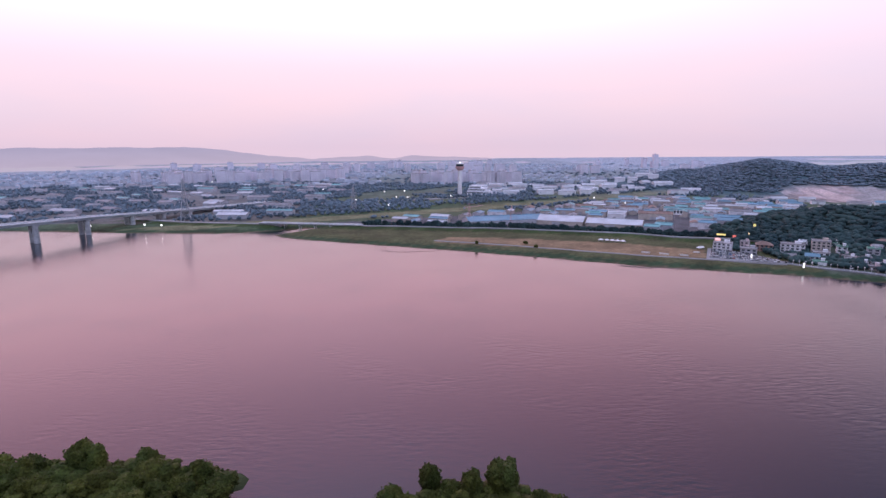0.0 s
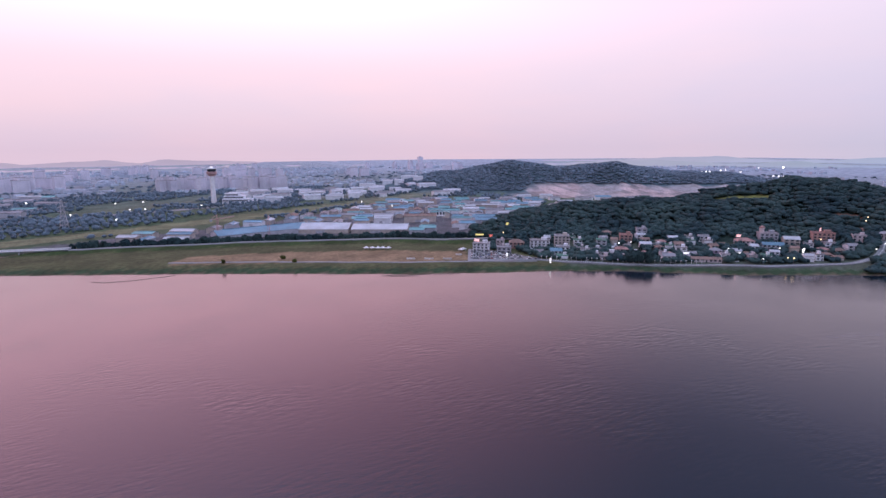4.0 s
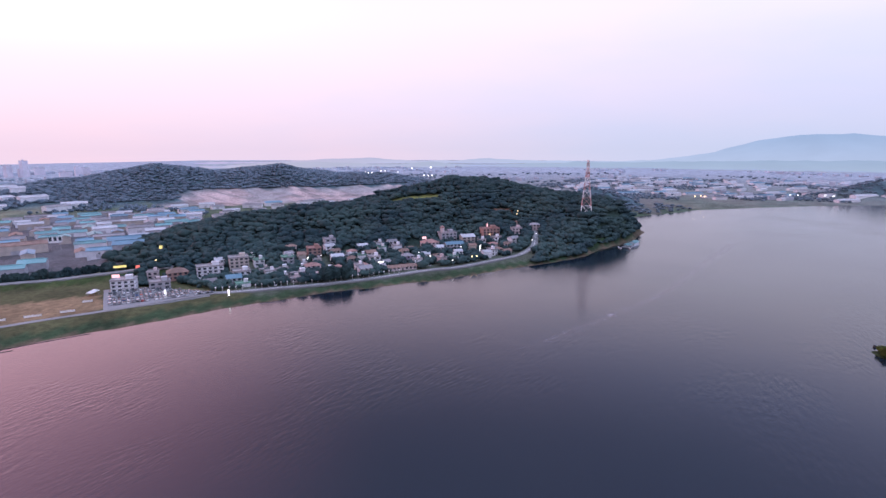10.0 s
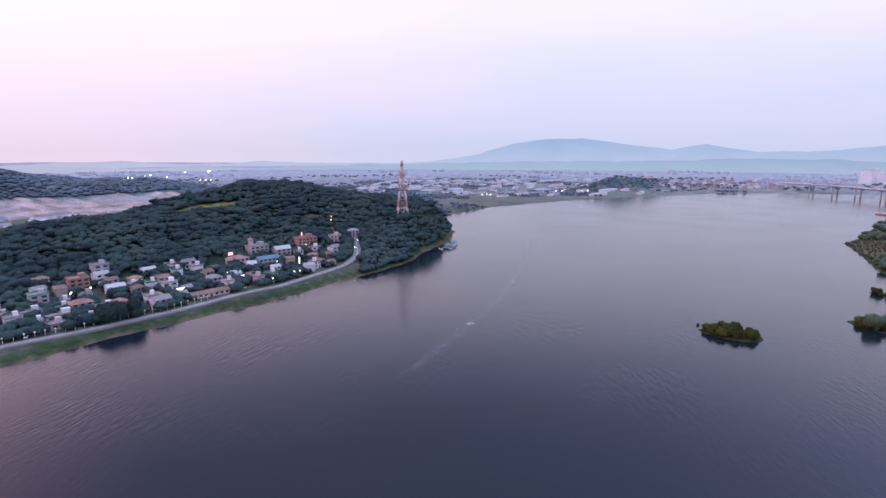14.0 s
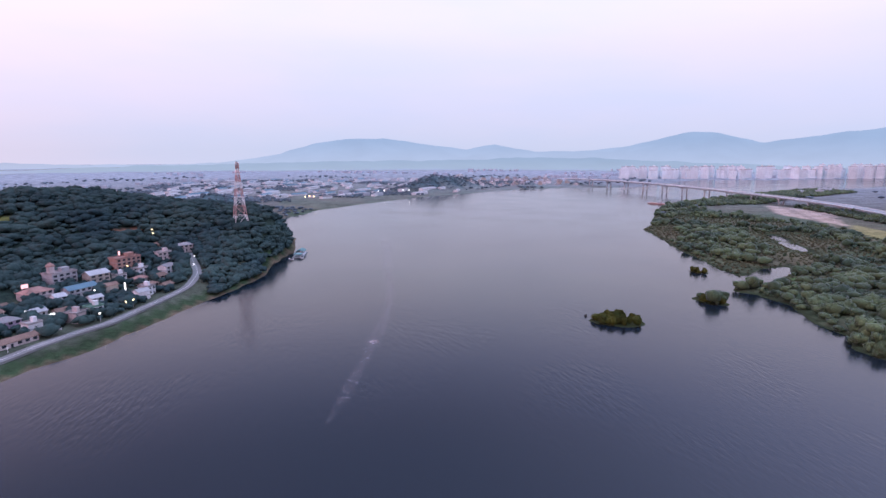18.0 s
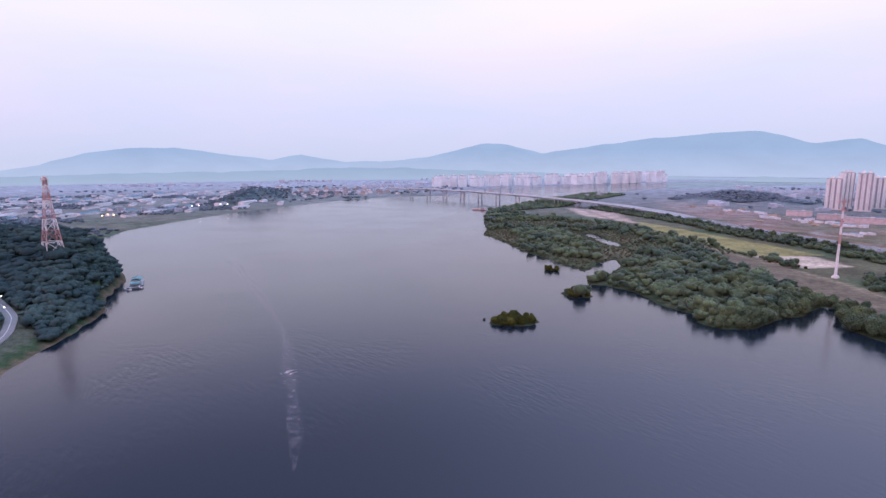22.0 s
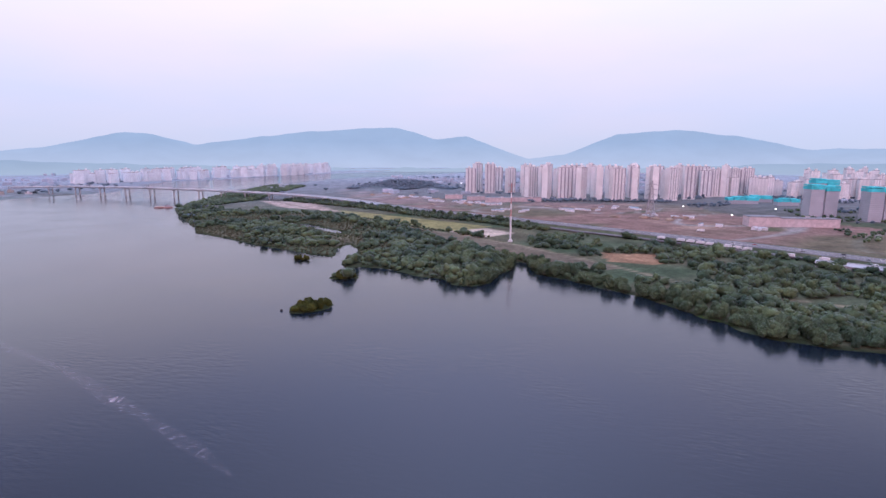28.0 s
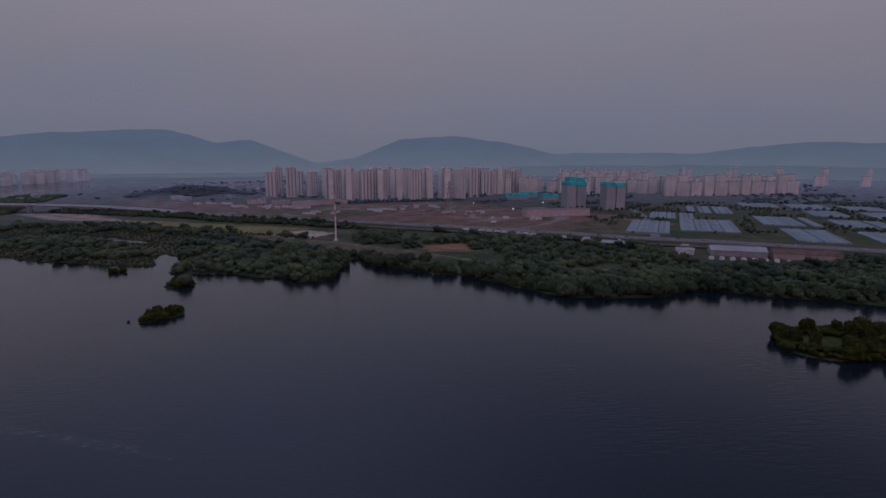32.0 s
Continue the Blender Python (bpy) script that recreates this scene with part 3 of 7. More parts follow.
def cover(x, y, d, z):
    """The colour of the ground, from what covers it, with painted far haze and bank shade."""
    c = np.zeros(x.shape + (3,))
    wob = 5 * wobble(x, y, 14, 7)

    def lay(mask, color, soft=None):
        if soft is None:
            c[mask] = color
        else:
            c[:] = c * (1 - soft[..., None]) + np.array(color) * soft[..., None]

    north = y > 0.15 * x + 130
    lay(np.ones(x.shape, bool), (0.070, 0.104, 0.058))
    patch = wobble(x, y, 60, 8)
    lay(None, (0.125, 0.122, 0.078), np.clip(patch, 0, 1) * 0.7)
    lay(~north & (d > 5), (0.135, 0.120, 0.078), np.clip(0.6 + wobble(x, y, 31, 9), 0, 1) * 0.8 * (~north & (d > 5)))
    lay(north & (x < -240) & (y > 760), (0.14, 0.135, 0.125))
    lay(north & (x > 1000), (0.13, 0.125, 0.10))
    lay(poly_distance(x + wob, y, WORKS) < 0, (0.125, 0.12, 0.13))
    lay(line_distance(x, y, AIRSTRIP) + 0.4 * wob < 24, (0.175, 0.175, 0.10))
    lay(north & (d > 12) & (line_distance(x, y, LAKE_ROAD) < 130) & (z < 16), (0.085, 0.10, 0.075))
    lay(north & (z > 11) & (x < 860) & (y < 760), (0.030, 0.052, 0.042))
    lay(oval(x + wob, y, 640, 516, 36, 15, -40) < 0, (0.15, 0.155, 0.05))
    lay(oval(x + wob, y, 668, 408, 17, 9, -40) < 0, (0.27, 0.13, 0.09))
    lay(north & (z > 11) & ((y > 840) | (x > 900)), (0.085, 0.11, 0.11))
    digs = (poly_distance(x + 3 * wob, y, EARTHWORKS) < 0) & (z < 24 + 0.8 * wob)
    lay(digs, (0.52, 0.38, 0.35))
    lay(digs & (np.mod(z + 0.2 * wob, 4.5) < 1.6), (0.26, 0.21, 0.20))
    lay(None, (0.34, 0.30, 0.29), np.clip(wobble(x, y, 34, 31) * 2, 0, 1) * digs)
    lay(north & (x < 330) & (x > -210) & (d > 10) & (y < 740) & (poly_distance(x, y, WORKS) > 0), (0.088, 0.090, 0.044))
    lay((levee(x, y, LEFT_LEVEE, 3.0, 5) > 0.1) & north, (0.048, 0.072, 0.026))
    lay(poly_distance(x + 0.4 * wob, y, RIVER_MEADOW) < 0, (0.255, 0.175, 0.105))
    lay(north & (d < 13 + 0.3 * wob) & (x < 900), (0.038, 0.068, 0.034))
    lay(north & (d < 2.0) & (x < 900), (0.14, 0.105, 0.075))
    lay(~north & (y < -620), (0.12, 0.115, 0.10))
    lay(poly_distance(x + 2 * wob, y, NEW_TOWN) < 0, (0.255, 0.160, 0.135))
    lay(None, (0.34, 0.23, 0.18), np.clip(wobble(x, y, 45, 21) * 2.2 - 0.7, 0, 1) * (poly_distance(x, y, NEW_TOWN) < 0))
    lay(None, (0.085, 0.105, 0.055), np.clip(wobble(x, y, 38, 23) * 2.2 - 1.1, 0, 1) * (poly_distance(x, y, NEW_TOWN) < 0))
    lay(None, (0.33, 0.30, 0.28), np.clip(1.6 - np.abs(wobble(x, y, 90, 27)) * 30, 0, 1) * (poly_distance(x, y, NEW_TOWN) < -8))
    lay(None, (0.13, 0.125, 0.075), np.clip(wobble(x, y, 70, 12) * 1.5, 0, 1) * 0.8 * (poly_distance(x, y, NEW_TOWN) < 0))
    lay(poly_distance(x + 0.5 * wob, y, SAND_PLOTS) < 0, (0.48, 0.36, 0.29))
    lay((poly_distance(x + 0.5 * wob, y, SAND_PLOTS) < 0) & (np.mod(0.53 * x + 0.85 * y, 34) < 6), (0.26, 0.20, 0.17))
    lay(poly_distance(x + 0.3 * wob, y, HAY_FIELD) < 0, (0.27, 0.245, 0.105))
    lay(poly_distance(x + 0.6 * wob, y, BARE_PATCH) < 0, (0.34, 0.20, 0.12))
    lay(poly_distance(x, y, BALL_COURT) < 0, (0.52, 0.42, 0.34))
    lay(poly_distance(x + 0.4 * wob, y, GRASS_STRIP) < 0, (0.175, 0.145, 0.105))
    lay(oval(x + wob, y, 478, -138, 16, 9, 0) < 0, (0.075, 0.125, 0.04))
    lay(line_distance(x, y, RIVER_PATH) < 2.4, (0.26, 0.22, 0.15))
    # dark rim: shade under the overhanging crowns put into the ground colour
    lay(~north & (d < 5) & (x < 1000), (0.036, 0.050, 0.024))
    lay(~north & (oval(x, y, 168, -2, 20, 9, -40) < 0), (0.07, 0.12, 0.03))
    for islet in ISLETS:
        lay(oval(x, y, *islet) < 2, (0.040, 0.052, 0.022))
    lay(oval(x, y, 16, 133, 16, 14, 0) < 0, (0.075, 0.105, 0.025))
    # evening haze painted into the ground colour, thicker with distance over the far plain
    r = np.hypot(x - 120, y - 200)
    haze_mix = np.clip((r - 800) / 1800, 0, 0.92) * np.where((y > 700) & (x < 800), 0.85, 1.0)
    lay(None, (0.36, 0.41, 0.48), haze_mix)
    # far wooded hills, their haze blue put into the floor colour
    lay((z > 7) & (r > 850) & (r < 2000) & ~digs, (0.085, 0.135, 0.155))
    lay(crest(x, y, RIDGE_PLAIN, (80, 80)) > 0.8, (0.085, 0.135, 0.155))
    return c


gx = axis_steps(-330, 1060, 5.6, 4700)
gy = axis_steps(-520, 800, 5.6, 4700)
GX, GY = np.meshgrid(gx, gy)
GZ = height(GX, GY)
ground = new("ground", grid_mesh("ground", gx, gy, GZ))
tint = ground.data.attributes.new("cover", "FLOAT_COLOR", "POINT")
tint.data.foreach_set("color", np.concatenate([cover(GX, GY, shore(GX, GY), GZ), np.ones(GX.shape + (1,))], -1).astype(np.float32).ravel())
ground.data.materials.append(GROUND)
tagged(ground, "grassy flood plain and low hills round a wide river", "ground", kind="structure")

water = new("water", mesh_of("water", [(-4700, -4700, 0), (4700, -4700, 0), (4700, 4700, 0), (-4700, 4700, 0)], [(0, 1, 2, 3)]))
water.data.materials.append(WATER)
tagged(water, "calm wide river with faint ripples reflecting the dusk sky", "river", kind="structure")

# far mountains: compass bearing and height of the skyline 4.4 km off
SKYLINE_A = [(0, 22), (5, 4), (14, 0), (30, 2), (42, 12), (46.5, 30), (51, 38), (57, 8), (64, 30), (72, 10), (80, 16), (86, 82), (89.5, 168), (93, 198), (96.5, 206), (100, 166),
             (105, 120), (108, 153), (112, 102), (116, 100), (121, 136), (126.5, 240), (129, 240), (133, 160)]
SKYLINE_B = [(139, 228), (144, 272), (149, 300), (153, 312), (157, 218), (160.5, 242), (167, 58), (171, 104), (176, 258), (181.5, 290), (187, 238), (193, 138), (199, 150), (207, 142),
             (216, 220), (235, 190), (260, 120), (290, 100), (318, 113), (332, 117), (336, 88), (340, 44), (344, 16), (350.5, 36), (353, 14), (355.5, 34), (360, 22)]


def mountain_range(name, centre, table, foot, top, back, lift, seed, mat, label):
    az = np.arange(0, 360.01, 0.4)
    az_t, h_t = np.array(table, float).T
    crest_h = np.interp(az, az_t, h_t) + lift + 5 * wobble(az * 10, az * 3, 11, seed) + 2.5 * wobble(az * 10, az, 4, seed)
    rows_, n = [], len(az)
    for k, u in enumerate(np.linspace(0, 1, 9)):
        r = foot + (top - foot) * u
        h = crest_h * (u ** 1.3) * (1 + 0.12 * wobble(az * 12, np.full(n, u * 40), 9, seed) * (1 - u) * 4 * u)
        rows_.append((r + 30 * wobble(az * 9, np.full(n, k * 7.0), 8, seed), h - 1))
    rows_.append((np.full(n, back), np.full(n, -5.0)))
    v = np.concatenate([np.stack([centre[0] + r * np.sin(np.radians(az)), centre[1] + r * np.cos(np.radians(az)), h], 1) for r, h in rows_])
    f = [(k * n + i, k * n + i + 1, (k + 1) * n + i + 1, (k + 1) * n + i) for k in range(len(rows_) - 1) for i in range(n - 1)]
    ob = new(name, mesh_of(name, v, f))
    ob.data.materials.append(mat)
    return tagged(ob, label, "mountains", kind="structure")


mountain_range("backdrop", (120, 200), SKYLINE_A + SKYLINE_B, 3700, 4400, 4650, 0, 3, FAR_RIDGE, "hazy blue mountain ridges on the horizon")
LOW_HILLS = [(0, 14), (6, 4), (12, 2), (22, 6), (30, 2), (36, 8), (41, 30), (46, 34), (52, 12), (58, 26), (63, 8), (72, 26), (82, 34), (92, 44), (104, 52), (112, 66), (118, 62), (132, 34), (143, 12), (174, 12), (182, 30), (192, 56),
             (205, 66), (225, 60), (262, 40), (276, 5), (286, 5), (300, 20), (325, 14), (345, 8), (360, 8)]
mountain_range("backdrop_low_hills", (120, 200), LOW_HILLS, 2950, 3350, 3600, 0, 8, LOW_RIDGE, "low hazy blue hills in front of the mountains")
# ---- builders ----
ICO_MESH = bmesh.new()
bmesh.ops.create_icosphere(ICO_MESH, subdivisions=2, radius=1.0)
ICO_V = np.array([v.co[:] for v in ICO_MESH.verts])
ICO_F = np.array([[v.index for v in f.verts] for f in ICO_MESH.faces])
ICO_MESH.free()
ICO1_MESH = bmesh.new()
bmesh.ops.create_icosphere(ICO1_MESH, subdivisions=1, radius=1.0)
ICO1_V = np.array([v.co[:] for v in ICO1_MESH.verts])
ICO1_F = np.array([[v.index for v in f.verts] for f in ICO1_MESH.faces])
ICO1_MESH.free()


def part(name, me, mat, parent=None, label="", at_=None):
    """Links a mesh as one object, under a thing or under a part."""
    ob = new(name, me)
    if mat is not None and not me.materials:
        me.materials.append(mat)
    if parent is not None:
        ob.parent = parent
    if at_ is not None:
        ob.matrix_basis = at_
    return tagged(ob, label)


def thing(name, x, y, z, turn, label, category, group="", kind=""):
    ob = new(name)
    ob.matrix_basis = pose(x, y, z, 0, 0, turn)
    return tagged(ob, label, category, group, kind)


BOX_F = np.array([(0, 3, 2, 1), (4, 5, 6, 7), (0, 1, 5, 4), (1, 2, 6, 5), (2, 3, 7, 6), (3, 0, 4, 7)])


def box_arrays(items):
    """Boxes as (x0, y0, z0, x1, y1, z1)."""
    v, f = [], []
    for k, (x0, y0, z0, x1, y1, z1) in enumerate(items):
        v += [(x0, y0, z0), (x1, y0, z0), (x1, y1, z0), (x0, y1, z0), (x0, y0, z1), (x1, y0, z1), (x1, y1, z1), (x0, y1, z1)]
        f.append(BOX_F + 8 * k)
    return np.array(v, float), np.concatenate(f)


def boxes(name, items):
    return mesh_of(name, *box_arrays(items), smooth=False)


def prism(name, outline, x0, x1):
    """An outline in y and z drawn along x."""
    n = len(outline)
    bm = bmesh.new()
    a = [bm.verts.new((x0, y, z)) for y, z in outline]
    b = [bm.verts.new((x1, y, z)) for y, z in outline]
    bm.faces.new(a[::-1])
    bm.faces.new(b)
    for i in range(n):
        bm.faces.new((a[i], a[(i + 1) % n], b[(i + 1) % n], b[i]))
    bmesh.ops.recalc_face_normals(bm, faces=bm.faces)
    me = bpy.data.meshes.new(name)
    bm.to_mesh(me)
    bm.free()
    return me


def tube_arrays(points, radii, sides=6):
    v, f = [], []
    for k, (p, r) in enumerate(zip(points, radii)):
        for s in range(sides):
            a = 2 * math.pi * s / sides
            v.append((p[0] + r * math.cos(a), p[1] + r * math.sin(a), p[2]))
    for k in range(len(points) - 1):
        for s in range(sides):
            f.append((k * sides + s, k * sides + (s + 1) % sides, (k + 1) * sides + (s + 1) % sides, (k + 1) * sides + s))
    return np.array(v, float), np.array(f)


def strut_arrays(a, b, r):
    """A square bar from a to b."""
    a, b = np.array(a, float), np.array(b, float)
    d = (b - a) / np.linalg.norm(b - a)
    u = np.cross(d, (0.3, 0.9, 0.1) if abs(d[2]) > 0.9 else (0, 0, 1))
    u = u / np.linalg.norm(u) * r
    w = np.cross(d, u)
    v = [a + u + w, a - u + w, a - u - w, a + u - w, b + u + w, b - u + w, b - u - w, b + u - w]
    return np.array(v), BOX_F.copy()


def joined(name, arrays, smooth=False):
    vs, fs, n = [], [], 0
    for v, f in arrays:
        vs.append(v)
        fs.append(f + n)
        n += len(v)
    return mesh_of(name, np.concatenate(vs), np.concatenate(fs), smooth)


def tri_quads(f):
    """Triangles written as four-cornered faces are not allowed, so leaves are made of triangles too."""
    return np.concatenate([f[:, [0, 1, 2]], f[:, [0, 2, 3]]])


def crown_arrays(rng, width, tall, lobes, tufts, tuft, fine=99):
    """A crown of uneven lobes set all over with ragged leafy tufts that break its surface and outline. Triangles only."""
    vs, fs, n = [], [], 0
    shapes = []
    for k in range(lobes):
        base_v, base_f = (ICO_V, ICO_F) if k < fine else (ICO1_V, ICO1_F)
        a = rng.uniform(0, 2 * math.pi)
        out = math.sqrt(rng.uniform(0, 1)) * 0.62 if k else 0
        h = rng.uniform(0.30, 0.80) if k else 0.52
        size = rng.uniform(0.34, 0.56) if k else 0.74
        c = np.array([width * out * math.cos(a), width * out * math.sin(a), tall * h])
        r = np.array([width * size, width * size * rng.uniform(0.85, 1.15), tall * size * 0.62])
        r[2] = min(r[2], tall - c[2] + tall * 0.05, c[2])
        p = rng.uniform(0, 50, 2)
        vs.append(c + base_v * r * uneven(base_v, p)[:, None] * 0.97)
        fs.append(base_f + n)
        n += len(base_v)
        shapes.append((c, r, p))
    share = np.array([r[0] * r[2] for _, r, _ in shapes])
    share = share / share.sum()
    for k in rng.choice(lobes, size=tufts, p=share):
        c, r, p = shapes[k]
        d = rng.normal(size=3)
        d[2] = d[2] * 0.8 + 0.35
        d /= np.linalg.norm(d)
        q = c + d * r * uneven(d[None], p)[0]
        u = np.cross(d, rng.normal(size=3))
        u /= np.linalg.norm(u)
        w = np.cross(d, u)
        s = tuft * rng.uniform(0.5, 1.45)
        tip = q + (d + rng.normal(size=3) * 0.35) * s * rng.uniform(0.25, 0.85)
        low = [q + (u * math.cos(t) + w * math.sin(t)) * s * rng.uniform(0.7, 1.2) - d * s * 0.25 for t in (0.0, 2.1, 4.2)]
        vs.append(np.array([tip] + low))
        fs.append(np.array([[0, 1, 2], [0, 2, 3], [0, 3, 1]]) + n)
        n += 4
    return np.concatenate(vs), np.concatenate(fs)


def uneven(v, p):
    return 1 + 0.15 * np.sin(v @ np.array([5.1, 3.3, 4.2]) + p[0]) + 0.11 * np.sin(v @ np.array([-7.3, 6.1, 8.0]) + p[1])


def trunk_mesh(rng, tall, thick):
    lean = rng.uniform(-0.4, 0.4, 2)
    arr = [tube_arrays([(0, 0, -0.6), (lean[0] * 0.3, lean[1] * 0.3, tall * 0.25), (lean[0], lean[1], tall * 0.6)], [thick * 1.3, thick, thick * 0.5])]
    for k in range(4):
        a = rng.uniform(0, 6.28)
        reach = tall * rng.uniform(0.22, 0.32)
        base = (lean[0] * 0.3, lean[1] * 0.3, tall * rng.uniform(0.18, 0.3))
        arr.append(tube_arrays([base, (base[0] + reach * math.cos(a) * 0.6, base[1] + reach * math.sin(a) * 0.6, base[2] + tall * 0.18),
                                (base[0] + reach * math.cos(a), base[1] + reach * math.sin(a), base[2] + tall * 0.34)], [thick * 0.6, thick * 0.4, thick * 0.18], 5))
    return joined("trunk", arr, True)


tree_rng = np.random.default_rng(11)
TREE_KINDS = []
for k in range(7):
    wide = (4.4, 5.2, 4.0, 5.8, 4.8, 3.5, 5.4)[k]
    tall = (7.4, 8.4, 8.2, 8.8, 6.6, 8.2, 7.8)[k]
    crown = mesh_of("crown", *crown_arrays(tree_rng, wide, tall, (12, 13, 11, 14, 12, 9, 13)[k], 760, 0.56), smooth=False)
    crown.materials.append(LEAF_WILLOW)
    trunk = trunk_mesh(tree_rng, tall, 0.28)
    trunk.materials.append(BARK)
    dark_crown = crown.copy()
    dark_crown.materials.clear()
    dark_crown.materials.append(LEAF_OAK)
    bank_crown = crown.copy()
    bank_crown.materials.clear()
    bank_crown.materials.append(LEAF_BANK)
    TREE_KINDS.append((trunk, {"willow": crown, "dark": dark_crown, "bank": bank_crown}, tall))


def tree(x, y, size, kind, label, turn=0.0, z=None, name="tree", group="", squash=1.0, leaf="willow"):
    trunk, crowns, tall = TREE_KINDS[kind % len(TREE_KINDS)]
    ob = thing(name, x, y, ground_z(x, y) if z is None else z, turn, label, "tree", group)
    ob.scale = (size, size, size * squash)
    part("trunk", trunk, None, ob)
    part("crown", crowns[leaf], None, ob)
    return ob


PATCH_TREES = [crown_arrays(tree_rng, w, t, n, 70, 1.0, 0) for w, t, n in ((5.4, 7.0, 5), (6.0, 6.4, 5), (4.8, 7.6, 4), (6.6, 7.4, 6), (5.6, 5.8, 5))]
FAR_TREES = [crown_arrays(tree_rng, w, t, n, 4, 1.0, 0) for w, t, n in ((5.4, 7.0, 2), (6.2, 6.6, 2), (4.6, 7.6, 2))]
HILL_TREES = [crown_arrays(tree_rng, w, t, n, 10, 0.95, 0) for w, t, n in ((5.6, 6.6, 4), (6.2, 6.2, 4), (5.0, 7.0, 4), (6.6, 7.2, 5))]


def woodland(name, spots, sizes, mat, label, kinds=PATCH_TREES, seed=1, sink=0.25, low=1.0, smooth=True):
    """Many trees too many to count, as one mesh."""
    rng = np.random.default_rng(seed)
    spots, sizes = np.asarray(spots, float), np.asarray(sizes, float)
    zs = height(spots[:, 0], spots[:, 1])
    vs, fs, n = [], [], 0
    pick = rng.integers(len(kinds), size=len(spots))
    turn = rng.uniform(0, 6.283, len(spots))
    stretch = rng.uniform(0.8, 1.2, len(spots)) * low
    for k, (v, f) in enumerate(kinds):
        sel = np.nonzero(pick == k)[0]
        if not len(sel):
            continue
        c, s = np.cos(turn[sel])[:, None], np.sin(turn[sel])[:, None]
        q = sizes[sel][:, None]
        px = (v[None, :, 0] * c - v[None, :, 1] * s) * q + spots[sel, 0][:, None]
        py = (v[None, :, 0] * s + v[None, :, 1] * c) * q + spots[sel, 1][:, None]
        pz = v[None, :, 2] * q * stretch[sel][:, None] + zs[sel][:, None] - sink * q
        vs.append(np.stack([px, py, pz], -1).reshape(-1, 3))
        fs.append((f[None] + (np.arange(len(sel)) * len(v))[:, None, None]).reshape(-1, 3) + n)
        n += len(sel) * len(v)
    ob = part(name, mesh_of(name, np.concatenate(vs), np.concatenate(fs), smooth), mat)
    return tagged(ob, label, "trees", kind="stuff")


def scatter(seed, count, x0, x1, y0, y1, keep, gap):
    """Points at least gap metres apart for which keep(x, y) holds."""
    rng = np.random.default_rng(seed)
    x, y = rng.uniform(x0, x1, count), rng.uniform(y0, y1, count)
    ok = keep(x, y)
    x, y = x[ok], y[ok]
    taken, out = {}, []
    for px, py in zip(x, y):
        i, j = int(px // gap), int(py // gap)
        if all((px - q[0]) ** 2 + (py - q[1]) ** 2 > gap * gap for a in (i - 1, i, i + 1) for b in (j - 1, j, j + 1) for q in taken.get((a, b), ())):
            taken.setdefault((i, j), []).append((px, py))
            out.append((px, py))
    return np.array(out)


# ---- trees of the islets, one by one ----
islet_rng = np.random.default_rng(5)
BIG_WILLOWS = [(-17, 148, 0.85, 1.4), (-5, 154, 1.0, 1.35), (2, 151, 0.8, 1.2), (8, 151, 1.05, 1.05), (18, 154, 1.0, 1.35), (29, 140, 0.9, 1.2), (-12, 142, 0.9, 1.0), (-4, 141, 0.7, 1.0), (5, 143, 0.7, 1.0), (14, 145, 0.5, 1.0), (35, 130, 0.9, 1.05), (36, 118, 1.0, 1.1), (37, 124, 0.8, 1.0), (29, 112, 1.0, 1.1),
               (-150, 163, 1.1, 1.05), (-146, 158, 1.1, 1.0), (-138, 159, 0.95, 1.0), (-130, 156, 0.9, 0.95), (-110, 156, 0.72, 1.15), (-97, 159, 1.1, 1.0), (-91, 158, 0.85, 1.1), (-86, 156, 0.7, 1.2), (-79, 159, 0.95, 1.1),
               (-71, 153, 0.9, 1.0), (-82, 152, 0.8, 0.9), (-91, 152, 0.9, 0.9), (-117, 154, 0.7, 0.8), (-124, 153, 0.7, 0.8), (-133, 152, 0.9, 0.9), (-142, 153, 0.9, 0.9), (-102, 153, 0.75, 0.9), (-97, 147, 0.8, 0.9), (-86, 147, 0.8, 0.9), (-76, 148, 0.8, 0.9)]
for x, y, s, tall_ in BIG_WILLOWS:
    tree(x, y, s, int(islet_rng.integers(7)), "round-headed green willow on a wooded islet in the river", islet_rng.uniform(0, 360), group="willows on the islets", squash=tall_)
for cx, cy, rx, ry, turn_ in ISLETS:
    big = rx > 20
    n = {17: 20, 13: 11, 9: 6, 36: 34, 60: 46}[rx]
    spots = scatter(int(rx * 7 + cx), 4000, cx - rx - 5, cx + rx + 5, cy - rx - 5, cy + rx + 5,
                    lambda x, y: oval(x, y, cx, cy, rx, ry, turn_) < (-4.0 if big else -1.8), 5.6 if big else 3.2)[:n]
    if rx == 36:
        spots = np.array([p for p in spots if not (-26 < p[0] < 38 and p[1] > 138) and not (0 < p[0] < 28 and 112 < p[1] < 150)])
    if rx == 60:
        spots = np.array([p for p in spots if p[0] < -152 or p[1] > 163])
    for k, (x, y) in enumerate(spots):
        s = islet_rng.uniform(0.7, 1.1) if big else islet_rng.uniform(0.40, 0.66)
        tree(x, y, s, int(islet_rng.integers(7)), "olive-green willow standing on a small islet in the river" if not big else "bushy green willow on a wooded islet in the river",
             islet_rng.uniform(0, 360), group="willows on the islets", squash=1.25 if big else 1.0)


